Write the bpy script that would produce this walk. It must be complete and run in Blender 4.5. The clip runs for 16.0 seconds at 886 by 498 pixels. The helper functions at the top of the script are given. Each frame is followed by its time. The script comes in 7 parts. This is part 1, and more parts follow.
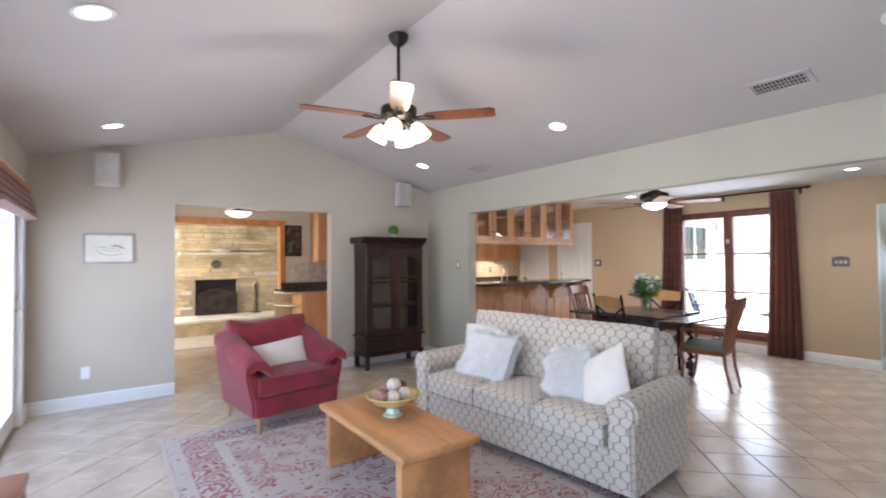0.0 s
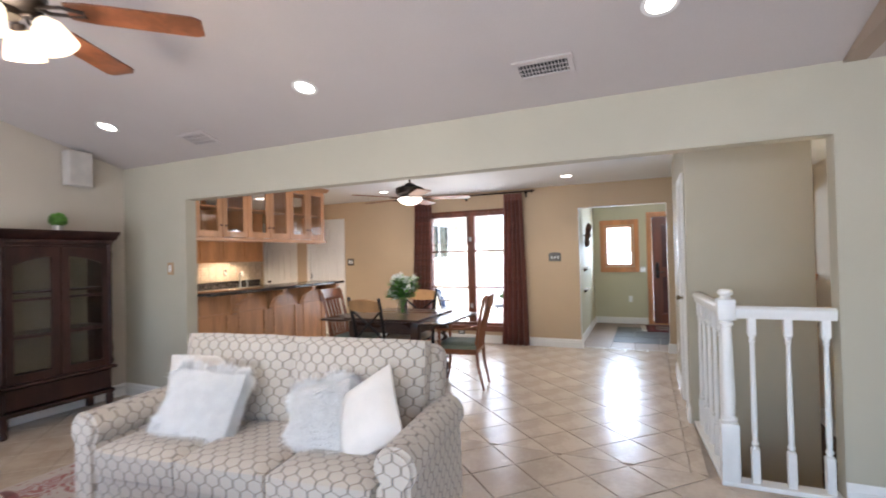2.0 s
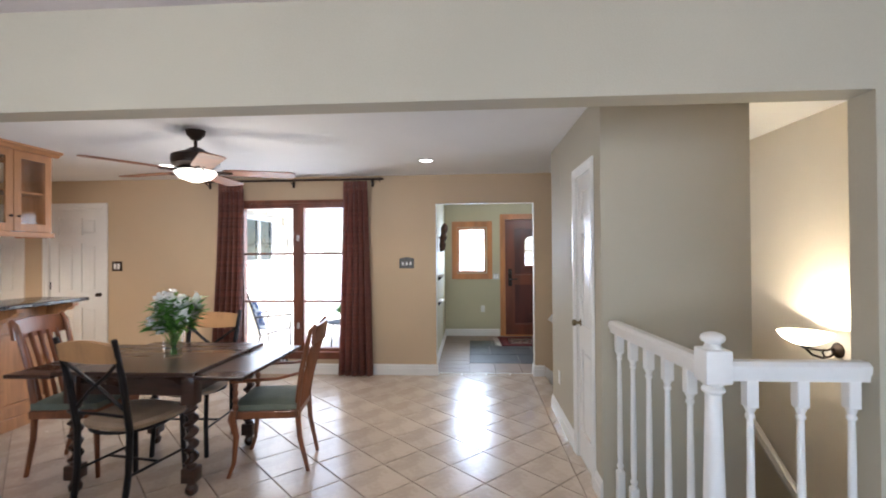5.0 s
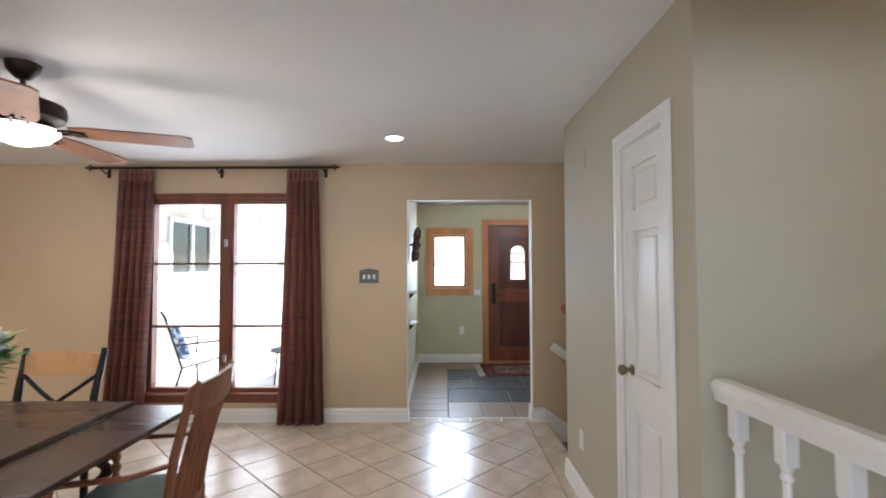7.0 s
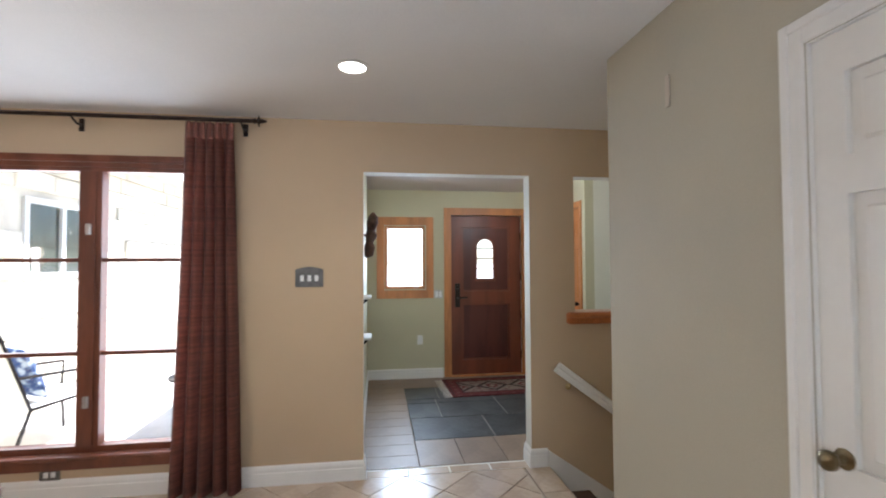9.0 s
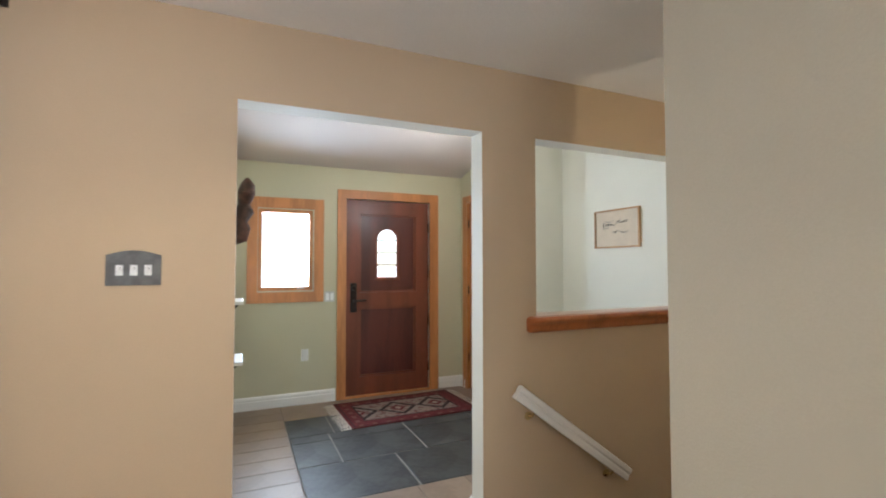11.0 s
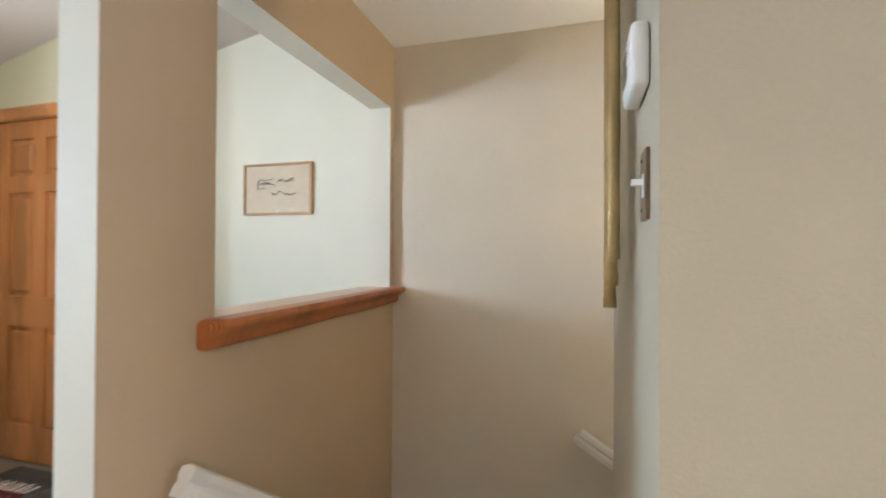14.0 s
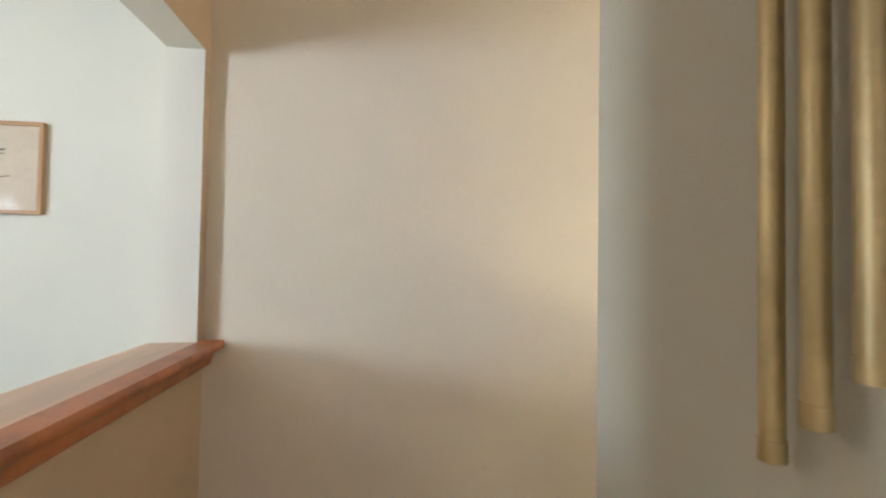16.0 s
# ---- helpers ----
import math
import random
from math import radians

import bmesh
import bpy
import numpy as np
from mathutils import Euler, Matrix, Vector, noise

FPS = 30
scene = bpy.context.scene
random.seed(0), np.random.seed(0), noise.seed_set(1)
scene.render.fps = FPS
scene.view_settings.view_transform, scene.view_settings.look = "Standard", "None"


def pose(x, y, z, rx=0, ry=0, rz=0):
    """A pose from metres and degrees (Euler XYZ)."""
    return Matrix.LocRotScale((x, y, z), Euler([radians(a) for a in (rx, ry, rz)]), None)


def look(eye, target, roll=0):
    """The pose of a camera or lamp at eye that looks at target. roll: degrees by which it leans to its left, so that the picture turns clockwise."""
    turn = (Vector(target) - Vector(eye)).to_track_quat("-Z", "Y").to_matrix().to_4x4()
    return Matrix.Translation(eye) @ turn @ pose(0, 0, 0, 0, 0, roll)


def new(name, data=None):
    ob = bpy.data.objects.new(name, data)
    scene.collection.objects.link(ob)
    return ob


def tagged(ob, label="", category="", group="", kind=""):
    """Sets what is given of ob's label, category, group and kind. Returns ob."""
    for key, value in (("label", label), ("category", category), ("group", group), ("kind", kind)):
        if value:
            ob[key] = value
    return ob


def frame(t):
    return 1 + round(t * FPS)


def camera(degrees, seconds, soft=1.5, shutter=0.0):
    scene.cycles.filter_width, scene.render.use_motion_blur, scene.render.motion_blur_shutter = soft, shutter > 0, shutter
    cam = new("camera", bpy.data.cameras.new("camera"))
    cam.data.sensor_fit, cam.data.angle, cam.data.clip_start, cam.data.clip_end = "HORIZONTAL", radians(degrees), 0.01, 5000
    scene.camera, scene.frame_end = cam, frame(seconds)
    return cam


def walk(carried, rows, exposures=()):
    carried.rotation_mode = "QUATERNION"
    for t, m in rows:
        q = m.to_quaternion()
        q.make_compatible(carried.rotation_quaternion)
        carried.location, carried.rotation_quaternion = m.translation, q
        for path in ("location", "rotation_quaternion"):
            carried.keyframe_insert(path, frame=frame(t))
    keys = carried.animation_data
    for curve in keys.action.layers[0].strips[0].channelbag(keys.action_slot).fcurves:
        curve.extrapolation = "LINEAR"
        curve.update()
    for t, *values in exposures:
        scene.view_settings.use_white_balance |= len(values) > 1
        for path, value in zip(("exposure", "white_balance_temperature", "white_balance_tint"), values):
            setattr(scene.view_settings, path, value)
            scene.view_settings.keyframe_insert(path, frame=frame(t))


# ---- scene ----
cam = camera(88.0, 16.0, 1.9, 0.4)
PATH = [
    (0, (0.401, 0.091, 1.407), (1.575, 1.71, 1.451), -0.5),
    (0.5, (0.502, 0.27, 1.399), (1.879, 1.72, 1.436), -0.4),
    (1, (0.672, 0.442, 1.391), (2.244, 1.677, 1.426), -1.1),
    (1.5, (0.906, 0.567, 1.408), (2.628, 1.583, 1.435), -1.6),
    (2, (1.094, 0.654, 1.403), (2.926, 1.455, 1.428), -1.4),
    (2.5, (1.34, 0.761, 1.423), (3.252, 1.347, 1.447), -0.4),
    (3, (1.576, 0.859, 1.456), (3.532, 1.274, 1.493), 0.1),
    (3.5, (1.814, 0.932, 1.439), (3.789, 1.24, 1.497), 0.0),
    (4, (2.06, 0.987, 1.448), (4.045, 1.23, 1.492), -0.5),
    (4.5, (2.297, 1.04, 1.44), (4.288, 1.228, 1.467), -0.5),
    (5, (2.557, 1.089, 1.454), (4.553, 1.214, 1.469), -0.4),
    (5.2, (2.672, 1.096, 1.462), (4.669, 1.2, 1.481), -0.3),
    (7.5, (4.049, 1.229, 1.423), (6.047, 1.195, 1.491), 0.0),
    (8, (4.338, 1.28, 1.459), (6.335, 1.2, 1.52), 0.3),
    (8.5, (4.595, 1.325, 1.413), (6.588, 1.179, 1.492), 0.2),
    (9, (4.884, 1.417, 1.422), (6.864, 1.137, 1.482), -0.3),
    (9.2, (5.018, 1.422, 1.408), (6.99, 1.092, 1.47), -0.4),
    (11.3, (6.07, 1.507, 1.336), (7.846, 0.588, 1.393), -0.1),
    (11.5, (6.166, 1.48, 1.325), (7.9, 0.485, 1.372), -0.2),
    (12, (6.386, 1.402, 1.267), (7.987, 0.204, 1.308), -0.6),
    (12.5, (6.566, 1.317, 1.253), (7.977, -0.1, 1.28), -1.0),
    (13, (6.738, 1.253, 1.2), (7.897, -0.376, 1.258), -0.9),
    (13.5, (6.831, 1.235, 1.229), (7.719, -0.557, 1.263), -0.9),
    (14, (7.016, 1.081, 1.251), (7.591, -0.835, 1.269), 0.3),
    (14.5, (7.161, 0.911, 1.283), (7.482, -1.062, 1.289), 0.4),
    (15, (7.258, 0.758, 1.302), (7.387, -1.237, 1.322), 0.1),
    (15.5, (7.342, 0.589, 1.326), (7.284, -1.41, 1.35), 0.7),
    (16, (7.396, 0.393, 1.347), (7.146, -1.59, 1.398), 0.9),
]
walk(cam, [(t, look(eye, target, roll)) for t, eye, target, roll in PATH], [(0, 1.68, 5600, 13), (2, 1.74, 5900, 14), (3.5, 1.74, 5850, 14), (5, 1.62, 5750, 13), (8, 1.54, 5800, 12), (9, 1.54, 5800, 12), (11.5, 2.14, 5950, 12), (12.5, 2.27, 6000, 12), (14, 2.28, 5950, 12), (16, 2.28, 5950, 12)])

# ---- world, sun and exposure ----
world = bpy.data.worlds.new("sky")
scene.world = world
world.use_nodes = True
sky = world.node_tree.nodes.new("ShaderNodeTexSky")
sky.sky_type, sky.sun_disc = "NISHITA", False
sky.sun_elevation, sky.sun_rotation = radians(58), radians(165)
world.node_tree.links.new(sky.outputs[0], world.node_tree.nodes["Background"].inputs[0])
world.node_tree.nodes["Background"].inputs[1].default_value = 0.15


def lamp(name, kind, energy, m, color=(1, 1, 1), size=0.1, size_y=0, spread=None, blend=0.6):
    d = bpy.data.lights.new(name, kind)
    d.energy, d.color = energy, color
    if kind == "AREA":
        d.shape, d.size, d.size_y = "RECTANGLE", size, size_y or size
        if spread:
            d.spread = radians(spread)
    elif kind == "SUN":
        d.angle = radians(size)
    else:
        d.shadow_soft_size = size
    if kind == "SPOT":
        d.spot_size, d.spot_blend = radians(spread or 120), blend
    ob = new(name, d)
    ob.matrix_world = m
    return ob


lamp("sun", "SUN", 5.0, look((6, -10, 16), (6.6, 0, 0)), (1.0, 0.95, 0.88), 0.5)
DAY, WARM = (0.90, 0.95, 1.0), (1.0, 0.86, 0.68)
# sky light through the glazed doors of the west wall and the entry window
lamp("window_light_west", "AREA", 37, look((-0.34, 1.9, 1.05), (3, 1.9, 0.9)), (0.68, 0.82, 1.0), 7.1, 1.9)
lamp("window_light_entry", "AREA", 11, look((10.66, 1.09, 1.49), (8, 0.5, 1.42)), (0.74, 0.87, 1.0), 0.46, 0.74, 135)
lamp("window_light_dining", "AREA", 10, look((8.16, 3.2, 1.16), (6, 3.1, 1.25)), (0.88, 0.94, 1.0), 1.3, 1.65)
# fill for the hearth room, in an added window opening out of view
lamp("hearth_fill_light", "AREA", 80, look((-1.9, 9.6, 1.5), (2, 9.6, 1.0)), (1.0, 0.93, 0.8), 1.2, 1.4)


# ---- materials ----
def mat(name, color, rough=0.6, metal=0.0, vary=0.08, scale=6.0, grain=60.0, bump=0.0, stretch=(1, 1, 1), second=None, mix=(0.4, 0.6), objrand=0.0, coat=0.0, sheen=0.0, spec=0.5):
    m = bpy.data.materials.new(name)
    m.use_nodes = True
    n, l = m.node_tree.nodes, m.node_tree.links
    b = n["Principled BSDF"]
    b.inputs["Roughness"].default_value, b.inputs["Metallic"].default_value = rough, metal
    b.inputs["Coat Weight"].default_value, b.inputs["Sheen Weight"].default_value = coat, sheen
    b.inputs["Specular IOR Level"].default_value = spec
    tc, mp = n.new("ShaderNodeTexCoord"), n.new("ShaderNodeMapping")
    mp.inputs["Scale"].default_value = stretch
    l.new(tc.outputs["Object"], mp.inputs[0])
    big, fine = n.new("ShaderNodeTexNoise"), n.new("ShaderNodeTexNoise")
    big.inputs["Scale"].default_value, big.inputs["Detail"].default_value = scale, 5
    fine.inputs["Scale"].default_value, fine.inputs["Detail"].default_value = grain, 3
    l.new(mp.outputs[0], big.inputs["Vector"]), l.new(mp.outputs[0], fine.inputs["Vector"])
    ramp = n.new("ShaderNodeValToRGB")
    lo = tuple(c * (1 - vary) for c in color) + (1,)
    hi = (tuple(second) if second else tuple(min(1, c * (1 + vary)) for c in color)) + (1,)
    ramp.color_ramp.elements[0].color, ramp.color_ramp.elements[1].color = lo, hi
    ramp.color_ramp.elements[0].position, ramp.color_ramp.elements[1].position = mix
    add = n.new("ShaderNodeMath")
    add.operation = "MULTIPLY_ADD"
    add.inputs[1].default_value = 0.3
    l.new(fine.outputs["Fac"], add.inputs[0]), l.new(big.outputs["Fac"], add.inputs[2])
    sub = n.new("ShaderNodeMath")
    sub.operation, sub.inputs[1].default_value = "SUBTRACT", 0.15
    l.new(add.outputs[0], sub.inputs[0])
    l.new(sub.outputs[0], ramp.inputs[0])
    out = ramp.outputs[0]
    if objrand:
        info, hsv, mul = n.new("ShaderNodeObjectInfo"), n.new("ShaderNodeHueSaturation"), n.new("ShaderNodeMapRange")
        mul.inputs[3].default_value, mul.inputs[4].default_value = 1 - objrand, 1 + objrand
        l.new(info.outputs["Random"], mul.inputs[0]), l.new(mul.outputs[0], hsv.inputs["Value"]), l.new(out, hsv.inputs["Color"])
        out = hsv.outputs[0]
    l.new(out, b.inputs["Base Color"])
    rr = n.new("ShaderNodeMapRange")
    rr.inputs[3].default_value, rr.inputs[4].default_value = max(0.02, rough * 0.8), min(1, rough * 1.2)
    l.new(big.outputs["Fac"], rr.inputs[0]), l.new(rr.outputs[0], b.inputs["Roughness"])
    if bump:
        bp = n.new("ShaderNodeBump")
        bp.inputs["Strength"].default_value, bp.inputs["Distance"].default_value = bump, 0.01
        l.new(fine.outputs["Fac"], bp.inputs["Height"]), l.new(bp.outputs[0], b.inputs["Normal"])
    return m


def glow(name, color, strength):
    m = bpy.data.materials.new(name)
    m.use_nodes = True
    b = m.node_tree.nodes["Principled BSDF"]
    b.inputs["Base Color"].default_value = (*color, 1)
    b.inputs["Emission Color"].default_value, b.inputs["Emission Strength"].default_value = (*color, 1), strength
    return m


def glass(name, tint=(1, 1, 1), gloss=0.3):
    m = bpy.data.materials.new(name)
    m.use_nodes = True
    n, l = m.node_tree.nodes, m.node_tree.links
    n.remove(n["Principled BSDF"])
    t, g, x, w = n.new("ShaderNodeBsdfTransparent"), n.new("ShaderNodeBsdfGlossy"), n.new("ShaderNodeMixShader"), n.new("ShaderNodeLayerWeight")
    t.inputs[0].default_value = (*tint, 1)
    pw, ad = n.new("ShaderNodeMath"), n.new("ShaderNodeMath")
    pw.operation, pw.inputs[1].default_value = "POWER", 4.0
    ad.operation, ad.inputs[1].default_value, ad.inputs[2].default_value = "MULTIPLY_ADD", gloss * 1.6, gloss * 0.12
    g.inputs["Roughness"].default_value, w.inputs[0].default_value = 0.02, 0.5
    l.new(w.outputs["Facing"], pw.inputs[0]), l.new(pw.outputs[0], ad.inputs[0]), l.new(ad.outputs[0], x.inputs[0])
    l.new(t.outputs[0], x.inputs[1]), l.new(g.outputs[0], x.inputs[2])
    l.new(x.outputs[0], n["Material Output"].inputs[0])
    return m


M_LIVING = mat("khaki wall paint", (0.53, 0.468, 0.375), 0.75, vary=0.03, scale=1.2, grain=160, bump=0.10)
M_CREAMGREEN = mat("cream-green wall paint", (0.468, 0.432, 0.33), 0.75, vary=0.03, scale=1.2, grain=160, bump=0.10)
M_TAN = mat("tan wall paint", (0.545, 0.415, 0.268), 0.75, vary=0.03, scale=1.2, grain=160, bump=0.10)
# tan of the stair walls, lightened in place of daylight from the entry
M_STAIRDAYLIT = mat("stair wall tan lightened for daylight", (0.72, 0.66, 0.55), 0.75, vary=0.03, scale=1.2, grain=150, bump=0.12)
M_ENTRY = mat("pale green wall paint", (0.56, 0.53, 0.37), 0.75, vary=0.03, scale=1.2, grain=160, bump=0.10)
M_DINCEIL = mat("white ceiling paint", (0.79, 0.79, 0.78), 0.85, vary=0.03, scale=0.9, grain=120, bump=0.2)
# entry green paled, with the window's daylight put into the colour
M_ENTRYDAYLIT = mat("green wall paint paled for daylight", (0.76, 0.755, 0.675), 0.75, vary=0.03, scale=1.2, grain=160, bump=0.10)
# ceiling colour darker than the dining one, dimness put into the paint
M_CEILDIM = mat("ceiling paint", (0.53, 0.478, 0.445), 0.85, vary=0.03, scale=0.9, grain=120, bump=0.2)
M_WHITE = mat("white trim paint", (0.80, 0.79, 0.75), 0.35, vary=0.02, scale=3, grain=40)
M_PLASTIC = mat("white plastic", (0.80, 0.80, 0.78), 0.4, vary=0.02)
M_OAK = mat("honey alder wood", (0.50, 0.245, 0.105), 0.36, vary=0.17, scale=5, grain=40, stretch=(1, 1, 0.12), coat=0.15, objrand=0.08)
M_OAKH = mat("honey alder wood sideways", (0.50, 0.245, 0.105), 0.36, vary=0.17, scale=5, grain=40, stretch=(0.12, 0.12, 1), coat=0.15, objrand=0.08)
M_TRIMWOOD = mat("stained pine trim", (0.40, 0.135, 0.045), 0.4, vary=0.22, scale=6, grain=50, stretch=(1, 1, 0.15))
# dining window wood; the shade of its backlit inner side darkens the colour
M_WOODBACKLIT = mat("red-brown window wood darkened for backlight", (0.17, 0.055, 0.028), 0.4, vary=0.22, scale=6, grain=50, stretch=(1, 1, 0.15))
M_FIRTRIM = mat("orange fir trim", (0.51, 0.212, 0.068), 0.4, vary=0.18, scale=6, grain=50, stretch=(1, 1, 0.12))
M_DOOR = mat("mahogany door wood", (0.092, 0.020, 0.012), 0.40, vary=0.25, scale=4, grain=90, stretch=(1.5, 1.5, 0.2), coat=0.04)
M_DOORFRAME = mat("mahogany door frame wood", (0.175, 0.044, 0.018), 0.42, vary=0.2, scale=4, grain=90, stretch=(1.5, 1.5, 0.2), coat=0.04)
M_DARK = mat("dark walnut", (0.030, 0.011, 0.008), 0.42, vary=0.4, scale=7, grain=50, stretch=(1, 1, 0.2), coat=0.05, spec=0.35)
M_TABLE = mat("dark oak table", (0.052, 0.026, 0.018), 0.28, vary=0.35, scale=6, grain=50, stretch=(1, 0.15, 1), coat=0.25)
M_FANCHERRY = mat("cherry fan blade wood", (0.20, 0.068, 0.028), 0.3, vary=0.25, scale=7, grain=40, stretch=(1, 1, 0.2), coat=0.3)
M_FANWOOD = mat("brown fan blade wood", (0.23, 0.095, 0.045), 0.5, vary=0.2, scale=7, grain=40, stretch=(1, 1, 0.2), coat=0.05)
M_CHERRY = mat("cherry chair wood", (0.24, 0.085, 0.035), 0.35, vary=0.2, scale=7, grain=40, stretch=(1, 1, 0.2), coat=0.2)
M_MAPLE = mat("maple coffee table", (0.50, 0.235, 0.085), 0.42, vary=0.2, scale=5, grain=50, stretch=(1, 0.12, 1), coat=0.08)
M_IRON = mat("wrought iron", (0.02, 0.019, 0.02), 0.45, metal=0.6, vary=0.2)
M_BRONZE = mat("oil-rubbed bronze", (0.035, 0.024, 0.018), 0.4, metal=0.7, vary=0.25)
M_BRASSPIPE = mat("lacquered brass tube", (0.52, 0.41, 0.21), 0.45, metal=0.9, vary=0.10, scale=10)
M_PLATEBRONZE = mat("aged bronze plate", (0.16, 0.115, 0.07), 0.45, metal=0.4, vary=0.15)
# sill top made paler than its nosing, reflected light being in the colour
M_SILLBOARD = mat("sill board paled for reflection", (0.56, 0.37, 0.25), 0.3, vary=0.12, scale=5, grain=40, stretch=(1, 0.12, 1))
M_BRASS = mat("brass", (0.50, 0.38, 0.18), 0.28, metal=1.0, vary=0.12, scale=10)
M_ANTIQUE = mat("antique brass", (0.24, 0.19, 0.11), 0.3, metal=1.0, vary=0.2, scale=10)
M_STEEL = mat("brushed steel", (0.55, 0.55, 0.54), 0.3, metal=1.0, vary=0.06)
M_PEWTER = mat("pewter plate", (0.11, 0.108, 0.10), 0.5, metal=0.35, vary=0.2, scale=20)
M_BLACK = mat("black", (0.012, 0.012, 0.012), 0.5, vary=0.2)
M_GRANITE = mat("dark granite", (0.035, 0.03, 0.027), 0.12, vary=0.5, scale=60, grain=220, second=(0.16, 0.13, 0.11), mix=(0.45, 0.75))
M_TILE = mat("cream ceramic tile", (0.54, 0.438, 0.337), 0.25, vary=0.06, scale=4, grain=30, bump=0.05, second=(0.60, 0.50, 0.395), objrand=0.05, coat=0.08)
M_GROUT = mat("tile grout", (0.34, 0.28, 0.22), 0.8, vary=0.1)
M_GROUTPALE = mat("pale grey grout", (0.25, 0.24, 0.215), 0.85, vary=0.12)
M_SLATE = mat("slate tile", (0.055, 0.057, 0.053), 0.5, vary=0.35, scale=4, grain=25, bump=0.25, objrand=0.15)
M_PLANK = mat("brown entry tile", (0.27, 0.20, 0.145), 0.42, vary=0.1, scale=4, grain=30, bump=0.1, objrand=0.06)
M_RED = mat("red upholstery", (0.20, 0.013, 0.019), 0.9, vary=0.2, scale=4, grain=300, bump=0.25, sheen=0.25)
M_GREEN = mat("sage seat fabric", (0.19, 0.22, 0.17), 0.85, vary=0.1, grain=200, bump=0.2)
M_CREAMSEAT = mat("beige seat fabric", (0.42, 0.32, 0.22), 0.9, vary=0.1, grain=200, bump=0.2)
M_CREAM = mat("cream cotton", (0.74, 0.68, 0.60), 0.95, vary=0.04, grain=150, bump=0.2, sheen=0.2)
M_FUR = mat("white fur", (0.96, 0.935, 0.89), 1.0, vary=0.04, scale=14, grain=120, bump=0.6, sheen=0.5)
M_CURTAIN = mat("rust silk curtain", (0.20, 0.068, 0.046), 0.55, vary=0.22, scale=3, grain=60, stretch=(0.3, 0.3, 22), bump=0.15, sheen=0.2)
M_CARPET = mat("brown stair carpet", (0.09, 0.055, 0.038), 1.0, vary=0.25, grain=400, bump=0.4)
M_BEIGECARPET = mat("cream carpet", (0.52, 0.45, 0.35), 1.0, vary=0.1, grain=400, bump=0.3)
M_LIME = mat("limestone", (0.62, 0.50, 0.30), 0.85, vary=0.16, scale=3, grain=30, bump=0.4, objrand=0.14)
M_PALESTONE = mat("pale limestone", (0.74, 0.68, 0.56), 0.85, vary=0.14, scale=2, grain=25, bump=0.4, objrand=0.1)
M_LEAF = mat("green leaf", (0.12, 0.29, 0.045), 0.5, vary=0.35, scale=20)
M_PETAL = mat("white petal", (0.86, 0.86, 0.83), 0.6, vary=0.06)
M_GLASS = glass("clear glass")
M_PICGLASS = glass("picture glass", (1, 1, 1), 0.02)
M_CABGLASS = glass("cabinet glass", (0.96, 0.95, 0.93))
M_SHADE = glow("frosted lamp glass", (1.0, 0.91, 0.76), 0.75)
M_SHADEFAN = glow("amber-edged lamp glass", (1.0, 0.84, 0.58), 0.5)
M_SHADEHOT = glow("hot frosted lamp glass", (1.0, 0.86, 0.64), 2.2)
M_CANGLOW = glow("recessed lamp face", (1.0, 0.92, 0.78), 4.5)
M_PAPER = mat("paper print", (0.72, 0.68, 0.58), 0.8, vary=0.05)
M_MAT = mat("picture mat", (0.66, 0.57, 0.45), 0.8, vary=0.04)
M_SILVER = mat("silver frame", (0.42, 0.41, 0.40), 0.35, metal=0.8)
M_PATIO = mat("patio concrete", (0.70, 0.67, 0.62), 0.9, vary=0.12, scale=1.5, grain=20)
M_BLUE = mat("blue cushion", (0.05, 0.12, 0.32), 0.9, vary=0.5, scale=14, second=(0.45, 0.5, 0.55), mix=(0.5, 0.6))
M_GREYPOT = mat("white ceramic", (0.75, 0.74, 0.70), 0.3, vary=0.03)
M_BACKSPLASH = mat("tumbled stone tile", (0.50, 0.40, 0.30), 0.6, vary=0.15, scale=8, objrand=0.1, bump=0.15)
M_WALNUTLIGHT = mat("light oak frame", (0.44, 0.25, 0.11), 0.45, vary=0.15, stretch=(1, 1, 0.2))
M_CREAMCAB = mat("cream cabinet interior", (0.62, 0.50, 0.33), 0.5, vary=0.06)
M_SCREEN = mat("lcd glass", (0.22, 0.23, 0.20), 0.15, vary=0.05)


